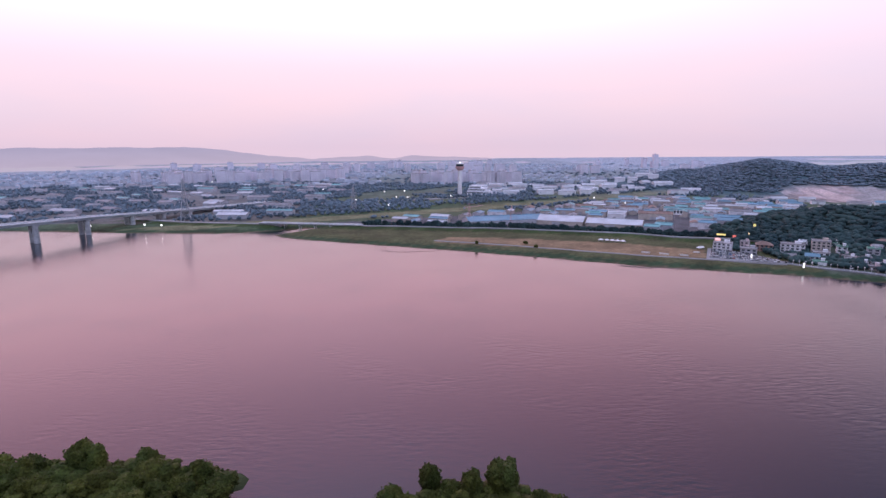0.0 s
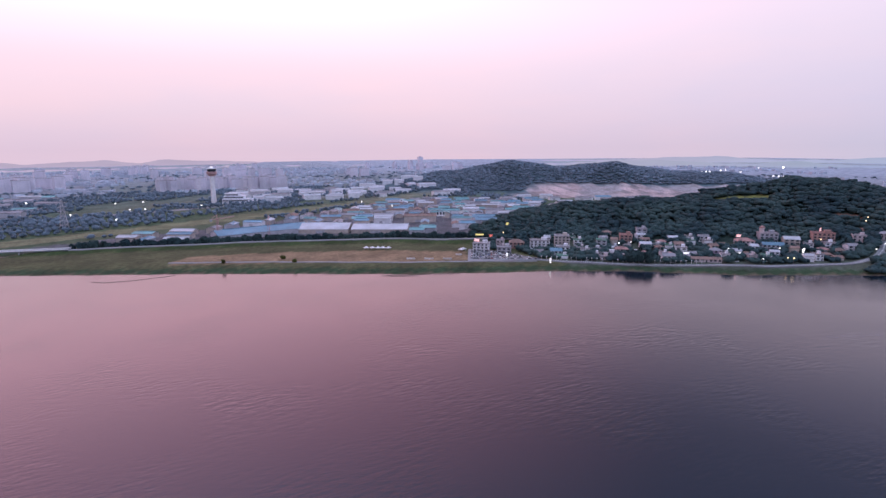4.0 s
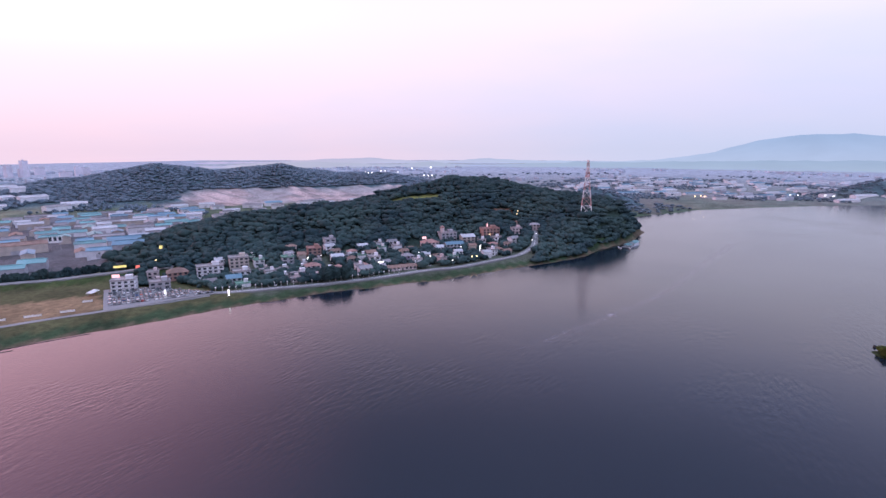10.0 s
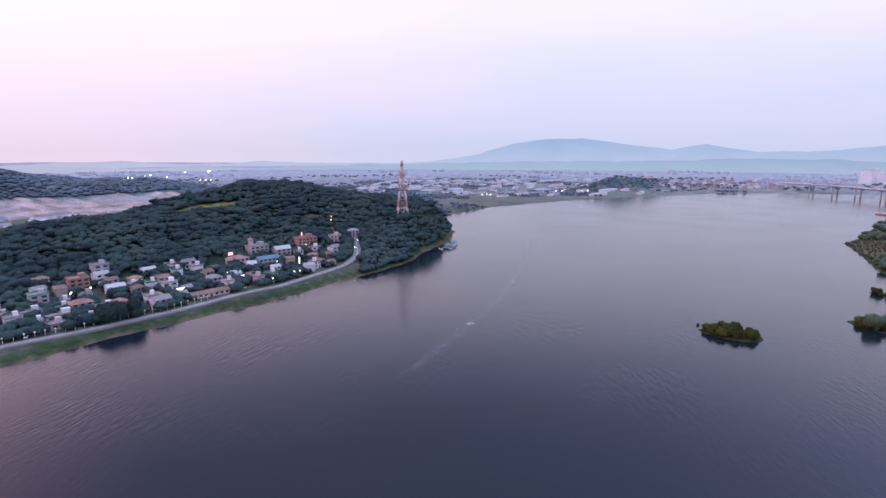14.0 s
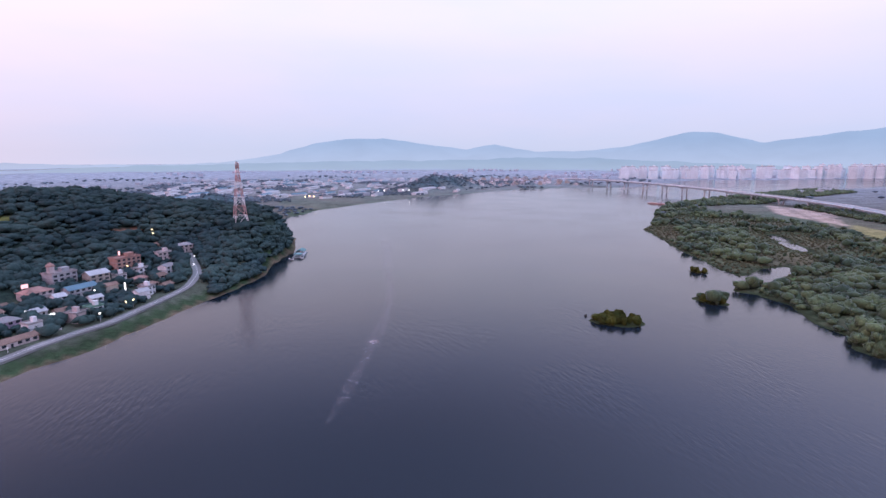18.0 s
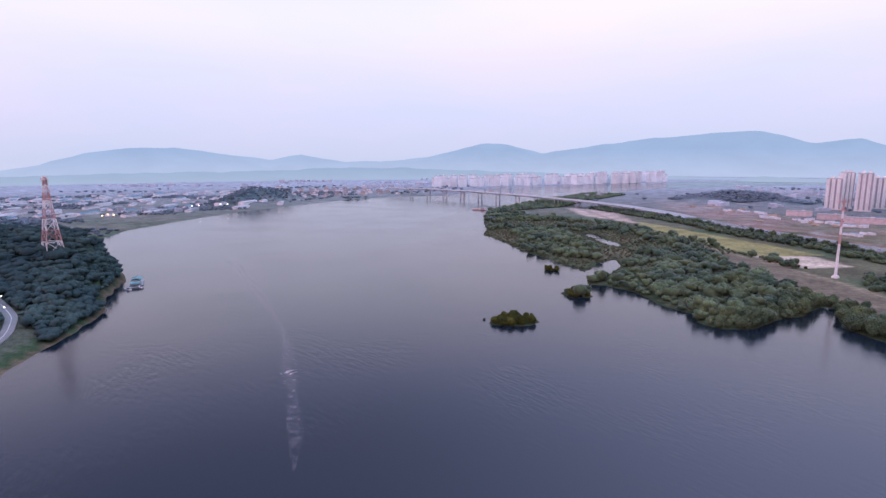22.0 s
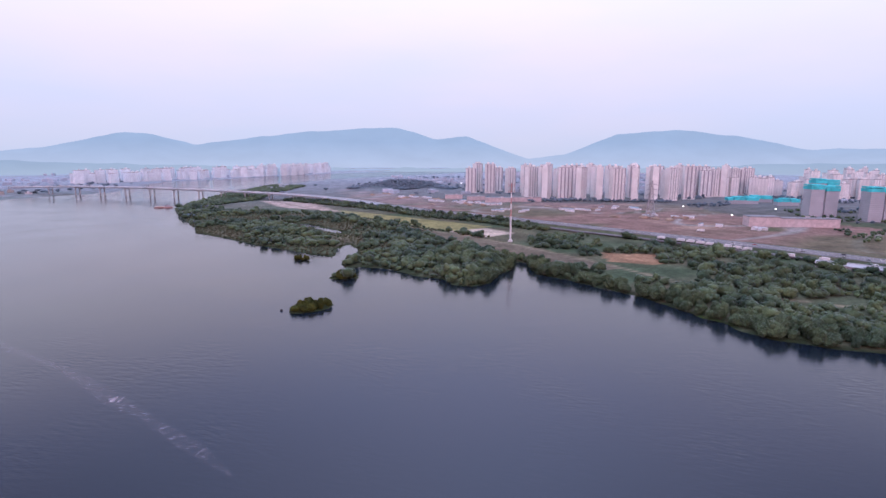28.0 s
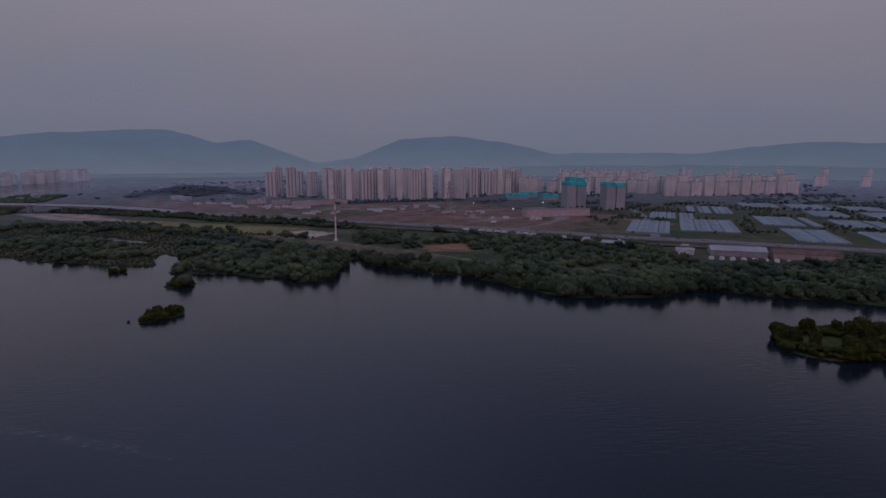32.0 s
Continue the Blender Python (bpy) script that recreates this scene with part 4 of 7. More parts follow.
low_spots = np.concatenate([scatter(26, 9000, -190, -60, 140, 175, lambda x, y: oval(x, y, *ISLETS[4]) < -1.5, 3.4),
                            scatter(27, 9000, -30, 48, 100, 160, lambda x, y: (oval(x, y, *ISLETS[3]) < -1.5) & (oval(x, y, 16, 133, 18, 15, 0) > 0), 3.6)])
woodland("undergrowth", low_spots, np.random.default_rng(28).uniform(0.40, 0.78, len(low_spots)), LEAF_WILLOW, "low green bushes under the willows of the islets", seed=28, low=0.8)


# ---- the wooded right bank ----
def right_wood(x, y):
    d = shore(x, y)
    deep = np.where(x > 330, np.interp(x, [330, 420, 520, 700, 900, 1030], [55, 120, 150, 110, 120, 60]), np.interp(x, [-120, 0, 110, 160, 185, 300], [70, 70, 75, 62, 10, 24]))
    clear = (line_distance(x, y, RIVER_PATH) > 6) & (poly_distance(x, y, BARE_PATCH) > 2) & (oval(x, y, 168, -2, 20, 9, -40) > 0) & (poly_distance(x, y, HAY_FIELD) > 4) & (poly_distance(x, y, SAND_PLOTS) > 4) & (poly_distance(x, y, GRASS_STRIP) > -3) & (oval(x, y, 632, -262, 62, 30, -27) > 0) & (oval(x, y, 478, -138, 15, 8, 0) > 0)
    return (d > 2.0) & (poly_distance(x, y, INLET_EDGE) > 0) & (d < deep + 9 * wobble(x, y, 18, 3)) & (y < 0.15 * x + 60) & clear & (oval(x, y, 421, 60, 24, 24, 0) > 0) & (shore(x, y) > 0)


near_bank = scatter(21, 60000, -130, 345, -170, 75, lambda x, y: right_wood(x, y) & (shore(x, y) < 32), 5.8)
near_bank = near_bank[np.argsort(shore(near_bank[:, 0], near_bank[:, 1]))]
own, rest_bank = near_bank[:190], near_bank[190:]
for x, y in own:
    tree(x, y, tree_rng.uniform(0.55, 1.3), int(tree_rng.integers(7)), "dense green willow on the low river bank", tree_rng.uniform(0, 360), group="willows on the river bank", leaf="bank")
bank_spots = scatter(22, 90000, -250, 1040, -420, 90, lambda x, y: right_wood(x, y) & ~((x > -130) & (x < 345) & (y > -170) & (shore(x, y) < 32)), 6.4)
bank_spots = np.concatenate([rest_bank, bank_spots])
bank_sizes = 0.5 + 0.95 * np.random.default_rng(3).uniform(0, 1, len(bank_spots)) ** 2.0
for px, py, reach in ((486, -110, 16), (500, -140, 14), (518, -118, 10)):
    bank_sizes = np.where(np.hypot(bank_spots[:, 0] - px, bank_spots[:, 1] - py) < reach, bank_sizes * 0.42, bank_sizes)
near_part = bank_spots[:, 0] < 420
# towards the point the wood thins out into reeds and low scrub
open_land = (bank_spots[:, 0] > 470) & (wobble(bank_spots[:, 0], bank_spots[:, 1], 32, 5) + 0.5 * wobble(bank_spots[:, 0], bank_spots[:, 1], 11, 9) > 0.05)
scrub_spots = np.concatenate([bank_spots[open_land], scatter(25, 26000, 470, 1000, -400, -60, lambda x, y: (shore(x, y) > 1.5) & (shore(x, y) < 170) & (poly_distance(x, y, HAY_FIELD) > 4) & (poly_distance(x, y, SAND_PLOTS) > 4) & (y < 0.15 * x + 20), 5.0)])
woodland("reed_bed", scrub_spots, np.random.default_rng(33).uniform(0.22, 0.42, len(scrub_spots)), LEAF_REED, "brownish reeds and low scrub on the flood plain", kinds=FAR_TREES, seed=33, low=0.8)
bank_spots, bank_sizes, near_part = bank_spots[~open_land], bank_sizes[~open_land], near_part[~open_land]
woodland("woodland", bank_spots[near_part], bank_sizes[near_part], LEAF_BANK, "dense green willow wood along the low river bank", seed=4)
woodland("woodland", bank_spots[~near_part], bank_sizes[~near_part], LEAF_BANK, "dense green willow wood round the ponds of the flood plain", kinds=HILL_TREES, seed=4)


def mid_scrub(x, y):
    d = shore(x, y)
    band = (y > -0.52 * x - 250) & (x < 330) & (x > -230) & (d > 30)
    clump = wobble(x, y, 26, 5) + 0.5 * wobble(x, y, 9, 2)
    return band & (clump > np.where(x > 120, 0.0, -0.3)) & (poly_distance(x, y, GRASS_STRIP) > 2) & (line_distance(x, y, RIVER_PATH) > 5) & (poly_distance(x, y, BARE_PATCH) > 3) & (line_distance(x, y, HIGHWAY) > 30)


scrub = scatter(23, 60000, -240, 335, -330, 60, mid_scrub, 6.2)
scrub = scrub[~((scrub[:, 0] > -165) & (scrub[:, 0] < 60) & (scrub[:, 1] < -85) & (scrub[:, 1] > -230) & (scrub[:, 1] < -88 - 0.15 * scrub[:, 0]) & (scrub[:, 0] < -20))]
woodland("thicket", scrub, 0.42 + 0.95 * np.random.default_rng(6).uniform(0, 1, len(scrub)) ** 2.0, LEAF_BANK, "green thicket between the river bank and the highway", seed=5)
belt = scatter(24, 30000, 330, 1080, -760, -330, lambda x, y: (np.abs(line_distance(x, y, HIGHWAY) - 32 - 6 * wobble(x, y, 30, 1)) < 15) & (y > np.interp(x, [308, 402, 557, 659, 790, 900, 1080], [-398, -441, -503, -560, -610, -640, -730])), 6)
woodland("tree_belt", belt, np.random.default_rng(7).uniform(0.6, 1.0, len(belt)), LEAF_BANK, "dark green belt of trees beside the highway", seed=6)


# ---- the wooded hill of the far bank ----
def hill_wood(x, y):
    z = height(x, y)
    return (z > np.interp(x, [300, 420, 520, 600, 680, 800], [11, 11, 15, 19, 10, 3])) & (oval(x, y, 640, 516, 36, 15, -40) > 1) & (oval(x, y, 668, 408, 17, 9, -40) > 0) & (shore(x, y) > 1.5) & (line_distance(x, y, LAKE_ROAD) > 8)


hill_spots = scatter(31, 120000, 300, 900, 255, 760, hill_wood, 5.6)
woodland("hill_forest", hill_spots, 0.80 + 0.85 * np.random.default_rng(8).uniform(0, 1, len(hill_spots)) ** 1.7, LEAF_OAK, "dark green forest over the hill above the village", kinds=HILL_TREES, seed=7, low=0.72)
cape = scatter(32, 34000, 545, 850, 255, 350, lambda x, y: (shore(x, y) > 4.0) & (line_distance(x, y, LAKE_ROAD) > 7) & (height(x, y) < 24) & ((x > 566) | (y < 318)), 4.8)
woodland("cape_wood", cape, np.random.default_rng(9).uniform(0.6, 1.1, len(cape)), LEAF_OAK, "dark green trees down the steep cape to the water", kinds=HILL_TREES, seed=8)
# ---- roads, bridges, masts ----
def resample(line, step):
    pts = np.array(line, float)
    seg = np.hypot(*np.diff(pts[:, :2], axis=0).T)
    at_ = np.concatenate([[0], np.cumsum(seg)])
    u = np.linspace(0, at_[-1], max(2, int(at_[-1] / step) + 1))
    out = np.stack([np.interp(u, at_, pts[:, k]) for k in range(pts.shape[1])], 1)
    for _ in range(3):
        out[1:-1] = (out[:-2] + 2 * out[1:-1] + out[2:]) / 4
    return out


def sideways(pts):
    d = np.gradient(pts[:, :2], axis=0)
    d /= np.hypot(d[:, 0], d[:, 1])[:, None]
    return np.stack([-d[:, 1], d[:, 0]], 1)


def ribbon_arrays(pts, left, right, z):
    n = sideways(pts)
    a, b = pts[:, :2] + n * left, pts[:, :2] + n * right
    v = np.concatenate([np.column_stack([a, z]), np.column_stack([b, z])])
    k = len(pts)
    f = np.array([(i, k + i, k + i + 1, i + 1) for i in range(k - 1)])
    return v, f


def road(name, line, width, mat, label, lift=0.22, stripes=()):
    pts = resample(line, 4.0)
    n = sideways(pts)
    zs = np.max([height(pts[:, 0] + n[:, 0] * o, pts[:, 1] + n[:, 1] * o) for o in (-width / 2, -width / 4, 0, width / 4, width / 2)], axis=0) + lift
    for _ in range(4):
        zs[1:-1] = np.maximum((zs[:-2] + 2 * zs[1:-1] + zs[2:]) / 4, zs[1:-1] - 0.1)
    top = ribbon_arrays(pts, width / 2, -width / 2, zs)
    skirt = []
    for s in (1, -1):
        v1, f1 = ribbon_arrays(pts, s * width / 2, s * width / 2, zs)
        v1[len(pts):, 2] -= 1.2
        skirt.append((v1, f1 if s < 0 else f1[:, ::-1]))
    ob = part(name, joined(name, [top] + skirt), mat)
    tagged(ob, label, "road", kind="structure")
    for off, w_ in stripes:
        v, f = ribbon_arrays(pts, off + w_ / 2, off - w_ / 2, zs + 0.03)
        part("lane_marking", mesh_of("lane_marking", v, f), PAINT_WHITE, ob)
    return ob, pts, zs


highway_ob, HW_PTS, HW_Z = road("road_highway", HIGHWAY[:-2], 23, ROAD_PALE, "pale four-lane highway on a low embankment", stripes=((10.4, 0.4), (-10.4, 0.4), (0, 0.5)))
road("road_levee", LEFT_LEVEE[:3], 9, ROAD_PALE, "narrow pale road on the levee")
road("road_levee_east", LEFT_LEVEE[3:], 8, ROAD_PALE, "narrow pale road on the levee")
road("road_lakeside", LAKE_ROAD, 6.6, ROAD_PALE, "pale two-lane road along the river below the village", stripes=((0, 0.3),))
road("road_embankment", [(-10, 602), (60, 574), (150, 533), (244, 491), (306, 466)], 4.5, ROAD_PALE, "pale cycle path along the river meadow")
road("road_service", [(-300, -83), (-178, -136), (-100, -174), (2, -218), (70, -259), (177, -312), (318, -376), (400, -415)], 8, ASPHALT, "service road below the highway embankment")
road("road_site", [(-58, -262), (-100, -380), (-150, -520), (-190, -700), (-210, -900)], 12, ROAD_PALE, "dusty pale road into the new housing estate")
road("road_taxiway", [(-350, 985), (-60, 1075), (180, 1190), (420, 1330)], 22, ROAD_PALE, "pale taxiway of the airfield")


def barrier(line_pts, zs, off, label):
    """A low concrete barrier beside a carriageway."""
    n = sideways(line_pts)
    c = line_pts[:, :2] + n * off
    arr = []
    for i in range(0, len(c) - 3, 3):
        arr.append(strut_arrays((*c[i], zs[i] + 0.5), (*c[i + 3], zs[i + 3] + 0.5), 0.35))
    ob = part("barrier", joined("barrier", arr), CONCRETE)
    return tagged(ob, label, "barrier")


barrier(HW_PTS, HW_Z, 11.2, "low concrete barrier along the highway")
barrier(HW_PTS, HW_Z, -11.2, "low concrete barrier along the highway")
barrier(HW_PTS, HW_Z, 0.0, "low concrete barrier between the lanes of the highway")


def bridge(name, line, width, pier_at, label, deep=2.6, cap=3.0):
    """A girder bridge: deck, parapets, paired columns under a crosshead."""
    pts = resample(line, 8.0)
    ob = thing(name, *pts[0, :2], 0, 0, label, "bridge")
    base = Vector((pts[0, 0], pts[0, 1], 0))

    def local(v):
        return v - np.array(base)
    n = sideways(pts)
    arr = []
    top_v, top_f = ribbon_arrays(pts, width / 2, -width / 2, pts[:, 2])
    bot_v, bot_f = ribbon_arrays(pts, width / 2 - 1, -width / 2 + 1, pts[:, 2] - deep)
    arr = [(local(top_v), top_f), (local(bot_v), bot_f[:, ::-1])]
    for s in (1, -1):
        a, b = ribbon_arrays(pts, s * width / 2, s * (width / 2 - 1), pts[:, 2])
        a[len(pts):, 2] -= deep
        arr.append((local(a), b if s < 0 else b[:, ::-1]))
    part("deck", joined("deck", arr), CONCRETE, ob)
    for s in (1, -1):
        e = pts[:, :2] + n * (s * (width / 2 - 0.2))
        rail = [strut_arrays((*e[i], pts[i, 2] + 0.55), (*e[i + 1], pts[i + 1, 2] + 0.55), 0.28) for i in range(len(e) - 1)]
        part("parapet", joined("parapet", [(local(v), f) for v, f in rail]), PAINT_WHITE, ob)
    x_all = np.concatenate([[0], np.cumsum(np.hypot(*np.diff(pts[:, :2], axis=0).T))])
    for u in pier_at:
        c = [np.interp(u * x_all[-1], x_all, pts[:, k]) for k in range(3)]
        k = int(np.argmin(abs(x_all - u * x_all[-1])))
        nx, ny = n[k]
        zb = min(ground_z(c[0], c[1]), 0.0) - 1.5
        pier = new("pier")
        pier.matrix_basis = pose(c[0] - base.x, c[1] - base.y, 0, 0, 0, math.degrees(math.atan2(ny, nx)))
        pier.parent = ob
        top = c[2] - deep
        pier["label"] = "paired concrete columns under a crosshead"
        part("crosshead", boxes("crosshead", [(-width * 0.42, -cap / 2, top - 1.8, width * 0.42, cap / 2, top)]), PIER_STONE, pier)
        for o in (-width * 0.27, width * 0.27):
            part("column", joined("column", [tube_arrays([(o, 0, zb), (o, 0, top - 1.8)], [cap * 0.5, cap * 0.45], 10)], True), PIER_STONE, pier)
    return ob


bridge("road_bridge", [(1700, -528, 19), (1540, -575, 22), (1350, -604, 22), (1150, -612, 21), (980, -628, 17), (870, -632, 13), (760, -606, 9.6), (690, -575, 7.6)], 24, (0.10, 0.17, 0.24, 0.31, 0.38, 0.45, 0.52, 0.58, 0.64, 0.70, 0.76, 0.82),
       "long concrete girder bridge on paired columns over the river")
bridge("highway_bridge", [(-640, 430, 25), (-545, 550, 25), (-480, 634, 24.5), (-462, 700, 22), (-438, 760, 18.5), (-415, 850, 13.5), (-380, 960, 8), (-340, 1060, 5)], 20, (0.12, 0.24, 0.356, 0.446, 0.54, 0.62, 0.70),
       "tall concrete highway bridge over the river", deep=3.0, cap=7.0)
bridge("creek_bridge", [(-250, 730, 8.4), (-180, 716, 8.4), (-107, 704, 8.0)], 10, (0.1, 0.25, 0.4, 0.55, 0.7, 0.85), "low concrete road bridge over a creek mouth", deep=1.2, cap=1.2)


def lattice_pylon(name, x, y, z, tall, foot, label, red=True, turn=0, arms=(0.62, 0.76, 0.9), arm=0.13):
    """A four-legged lattice pylon with crossarms; every panel has its own mesh."""
    ob = thing(name, x, y, z, turn, label, "pylon")
    levels = [0, 0.16, 0.31, 0.45, 0.58, 0.69, 0.79, 0.88, 0.95, 1.0]

    def half(u):
        return foot / 2 * (1 - u) ** 1.25 + 0.9
    for k, (a, b) in enumerate(zip(levels, levels[1:])):
        za, zb, ha, hb = a * tall, b * tall, half(a), half(b)
        arr = []
        ca = [(-ha, -ha), (ha, -ha), (ha, ha), (-ha, ha)]
        cb = [(-hb, -hb), (hb, -hb), (hb, hb), (-hb, hb)]
        for i in range(4):
            j = (i + 1) % 4
            arr.append(strut_arrays((*ca[i], za - (0.8 if k == 0 else 0)), (*cb[i], zb), 0.32))
            arr.append(strut_arrays((*ca[i], za), (*cb[j], zb), 0.16))
            arr.append(strut_arrays((*ca[j], za), (*cb[i], zb), 0.16))
            arr.append(strut_arrays((*cb[i], zb), (*cb[j], zb), 0.18))
        part("lattice_panel", joined("lattice_panel", arr), (PAINT_RED if k % 2 else PAINT_WHITE) if red else STEEL, ob)
    for u in arms:
        zc, r, h = u * tall, tall * arm, half(u)
        for s in (-1, 1):
            arr = [strut_arrays((0, 0, zc + 1.6), (s * r, 0, zc), 0.2), strut_arrays((s * h, h, zc), (s * r, 0, zc), 0.22), strut_arrays((s * h, -h, zc), (s * r, 0, zc), 0.22),
                   strut_arrays((s * r, 0, zc), (s * r, 0, zc - 2.6), 0.16)]
            part("crossarm", joined("crossarm", arr), PAINT_RED if red else STEEL, ob)
    return ob


lattice_pylon("power_pylon", 700, 314, ground_z(700, 314), 94 - ground_z(700, 314), 11, "tall red and white lattice power pylon on the wooded cape", turn=20, arms=(0.70, 0.84, 0.965), arm=0.12)
lattice_pylon("power_pylon", -374, 775, ground_z(-374, 775), 62, 12, "grey steel lattice power pylon beside the levee", red=False, turn=30)
lattice_pylon("power_pylon", 196, -581, ground_z(196, -581), 60, 12, "grey steel lattice power pylon on bare building land", red=False, turn=10)
lattice_pylon("power_pylon", -150, 900, ground_z(-150, 900), 40, 9, "small grey steel lattice pylon beside the airfield", red=False, turn=10)


def radio_mast(x, y, tall):
    ob = thing("radio_mast", x, y, ground_z(x, y), 0, "slender red and white banded radio mast on a white base", "mast")
    bands = [0, 0.44, 0.56, 0.66, 0.76, 0.86, 1.0]
    for k, (a, b) in enumerate(zip(bands, bands[1:])):
        part("mast_section", joined("mast_section", [tube_arrays([(0, 0, a * tall), (0, 0, b * tall)], [1.25 - 0.6 * a, 1.25 - 0.6 * b], 10)], True), PAINT_RED if k % 2 else PAINT_WHITE, ob)
    part("base_block", boxes("base_block", [(-2.4, -2.4, -0.5, 2.4, 2.4, 1.4), (-1.7, -1.7, 1.4, 1.7, 1.7, 2.6)]), PAINT_WHITE, ob)
    for u in (0.86, 0.97):
        arr = [strut_arrays((-3.4, 0, u * tall), (3.4, 0, u * tall), 0.16), strut_arrays((0, -3.4, u * tall), (0, 3.4, u * tall), 0.16)]
        arr += [strut_arrays((cx, cy, u * tall - 1.4), (cx, cy, u * tall + 1.8), 0.2) for cx, cy in ((-3.4, 0), (3.4, 0), (0, 3.4), (0, -3.4))]
        part("antenna_ring", joined("antenna_ring", arr), PAINT_RED, ob)
    return ob


radio_mast(354.5, -252, 69)
# ---- buildings ----
WALLS = {
    "cream": material("cream_render", (0.46, 0.40, 0.36), vary=0.12, scale=0.2, fine=2, per_object=0.1),
    "white": material("white_render", (0.74, 0.74, 0.78), vary=0.10, scale=0.2, fine=2, per_object=0.06),
    "grey": material("grey_render", (0.42, 0.42, 0.46), vary=0.12, scale=0.2, fine=2, per_object=0.12),
    "pink": material("pink_render", (0.54, 0.46, 0.47), vary=0.12, scale=0.2, fine=2, per_object=0.1),
    "brick": material("orange_brick", (0.36, 0.21, 0.18), vary=0.15, scale=0.3, fine=3, per_object=0.12),
    "tan": material("tan_render", (0.48, 0.42, 0.38), vary=0.12, scale=0.2, fine=2, per_object=0.1),
    # lilac light on one house, put into its wall colour
    "purple": material("lilac_lit_render", (0.42, 0.33, 0.46), vary=0.12, scale=0.2, fine=2),
}
ROOFS = {
    "blue": material("blue_steel_roof", (0.13, 0.26, 0.35), rough=0.5, vary=0.15, scale=0.06, fine=1, per_object=0.18),
    "teal": material("teal_steel_roof", (0.13, 0.30, 0.32), rough=0.5, vary=0.15, scale=0.06, fine=1, per_object=0.18),
    "pale": material("pale_steel_roof", (0.48, 0.49, 0.53), rough=0.55, vary=0.12, scale=0.06, fine=1, per_object=0.1),
    "grey": material("grey_steel_roof", (0.24, 0.23, 0.25), rough=0.6, vary=0.15, scale=0.06, fine=1, per_object=0.2),
    "brown": material("brown_tile_roof", (0.23, 0.15, 0.125), rough=0.8, vary=0.2, scale=0.2, fine=2, per_object=0.2),
    "red": material("red_tile_roof", (0.33, 0.19, 0.17), rough=0.8, vary=0.2, scale=0.2, fine=2, per_object=0.15),
    "green": material("green_waterproof_roof", (0.16, 0.30, 0.24), rough=0.8, vary=0.2, scale=0.2, fine=2, per_object=0.15),
    "flat": material("grey_flat_roof", (0.32, 0.30, 0.31), rough=0.9, vary=0.2, scale=0.2, fine=2, per_object=0.15),
}
APT_WALL = facade_material("apartment_facade", (0.79, 0.79, 0.78), (0.56, 0.56, 0.58), glass=0.42)
APT_SIDE = material("apartment_gable_paint", (0.84, 0.84, 0.83), vary=0.08, scale=0.05, fine=0.5, per_object=0.08)
APT_GLASS = facade_material("balcony_glazing", (0.26, 0.25, 0.29), (0.42, 0.41, 0.44), storey=2.9, bay=50, glass=1.0)
# far facades paled, with little window contrast: haze put into the colour
APT_FAR = facade_material("hazed_apartment_facade", (0.79, 0.86, 0.89), (0.62, 0.69, 0.76), glass=0.4)
APT_FAR_PINK = facade_material("hazed_pink_apartment_facade", (0.70, 0.66, 0.72), (0.58, 0.56, 0.64), glass=0.4)
NET_TEAL = material("teal_safety_net", (0.07, 0.62, 0.66), rough=0.9, vary=0.2, scale=0.1, fine=1.2)
RAW_CONCRETE = facade_material("raw_concrete_shell", (0.44, 0.46, 0.50), (0.34, 0.36, 0.41), storey=3.0, bay=2.6, glass=0.55)
VINYL = material("milky_vinyl_film", (0.24, 0.31, 0.36), rough=0.5, vary=0.15, scale=0.08, fine=0.8, per_object=0.15)
b_rng = np.random.default_rng(40)


def gable(name, w, d, h, rise, over=0.5, thick=0.25):
    """A pitched roof with eaves, w along the ridge."""
    y = d / 2 + over
    return prism(name, [(-y, h - 0.1), (0, h + rise), (y, h - 0.1), (y, h - 0.1 + thick), (0, h + rise + thick * 1.3), (-y, h - 0.1 + thick)], -w / 2 - over, w / 2 + over)


def hip(name, w, d, h, rise, over=0.6):
    x, y, r = w / 2 + over, d / 2 + over, max(0.4, (w - d) / 2)
    v = [(-x, -y, h - 0.15), (x, -y, h - 0.15), (x, y, h - 0.15), (-x, y, h - 0.15), (-x, -y, h + 0.1), (x, -y, h + 0.1), (x, y, h + 0.1), (-x, y, h + 0.1), (-r, 0, h + rise), (r, 0, h + rise), (r, 0.02, h + rise), (-r, 0.02, h + rise)]
    f = [(0, 3, 2, 1), (0, 1, 5, 4), (1, 2, 6, 5), (2, 3, 7, 6), (3, 0, 4, 7), (4, 5, 9, 8), (5, 6, 10, 9), (6, 7, 11, 10), (7, 4, 8, 11), (8, 9, 10, 11)]
    return mesh_of(name, v, f, False)


def set_z(x, y, w, d, turn):
    """The lowest ground under a footprint."""
    a = radians(turn)
    cs = [(x + sx * w / 2 * math.cos(a) - sy * d / 2 * math.sin(a), y + sx * w / 2 * math.sin(a) + sy * d / 2 * math.cos(a)) for sx in (-1, 1) for sy in (-1, 1)]
    zs = height(np.array([c[0] for c in cs]), np.array([c[1] for c in cs]))
    return float(zs.mean()), float(zs.max() - zs.min())


WIN_CACHE = {}


def window_mesh(w, h):
    key = (round(w, 1), round(h, 1))
    if key not in WIN_CACHE:
        me = boxes("window", [(-w / 2, -0.05, 0, w / 2, 0.06, h)])
        me.materials.append(GLASS_DARK)
        WIN_CACHE[key] = me
    return WIN_CACHE[key]


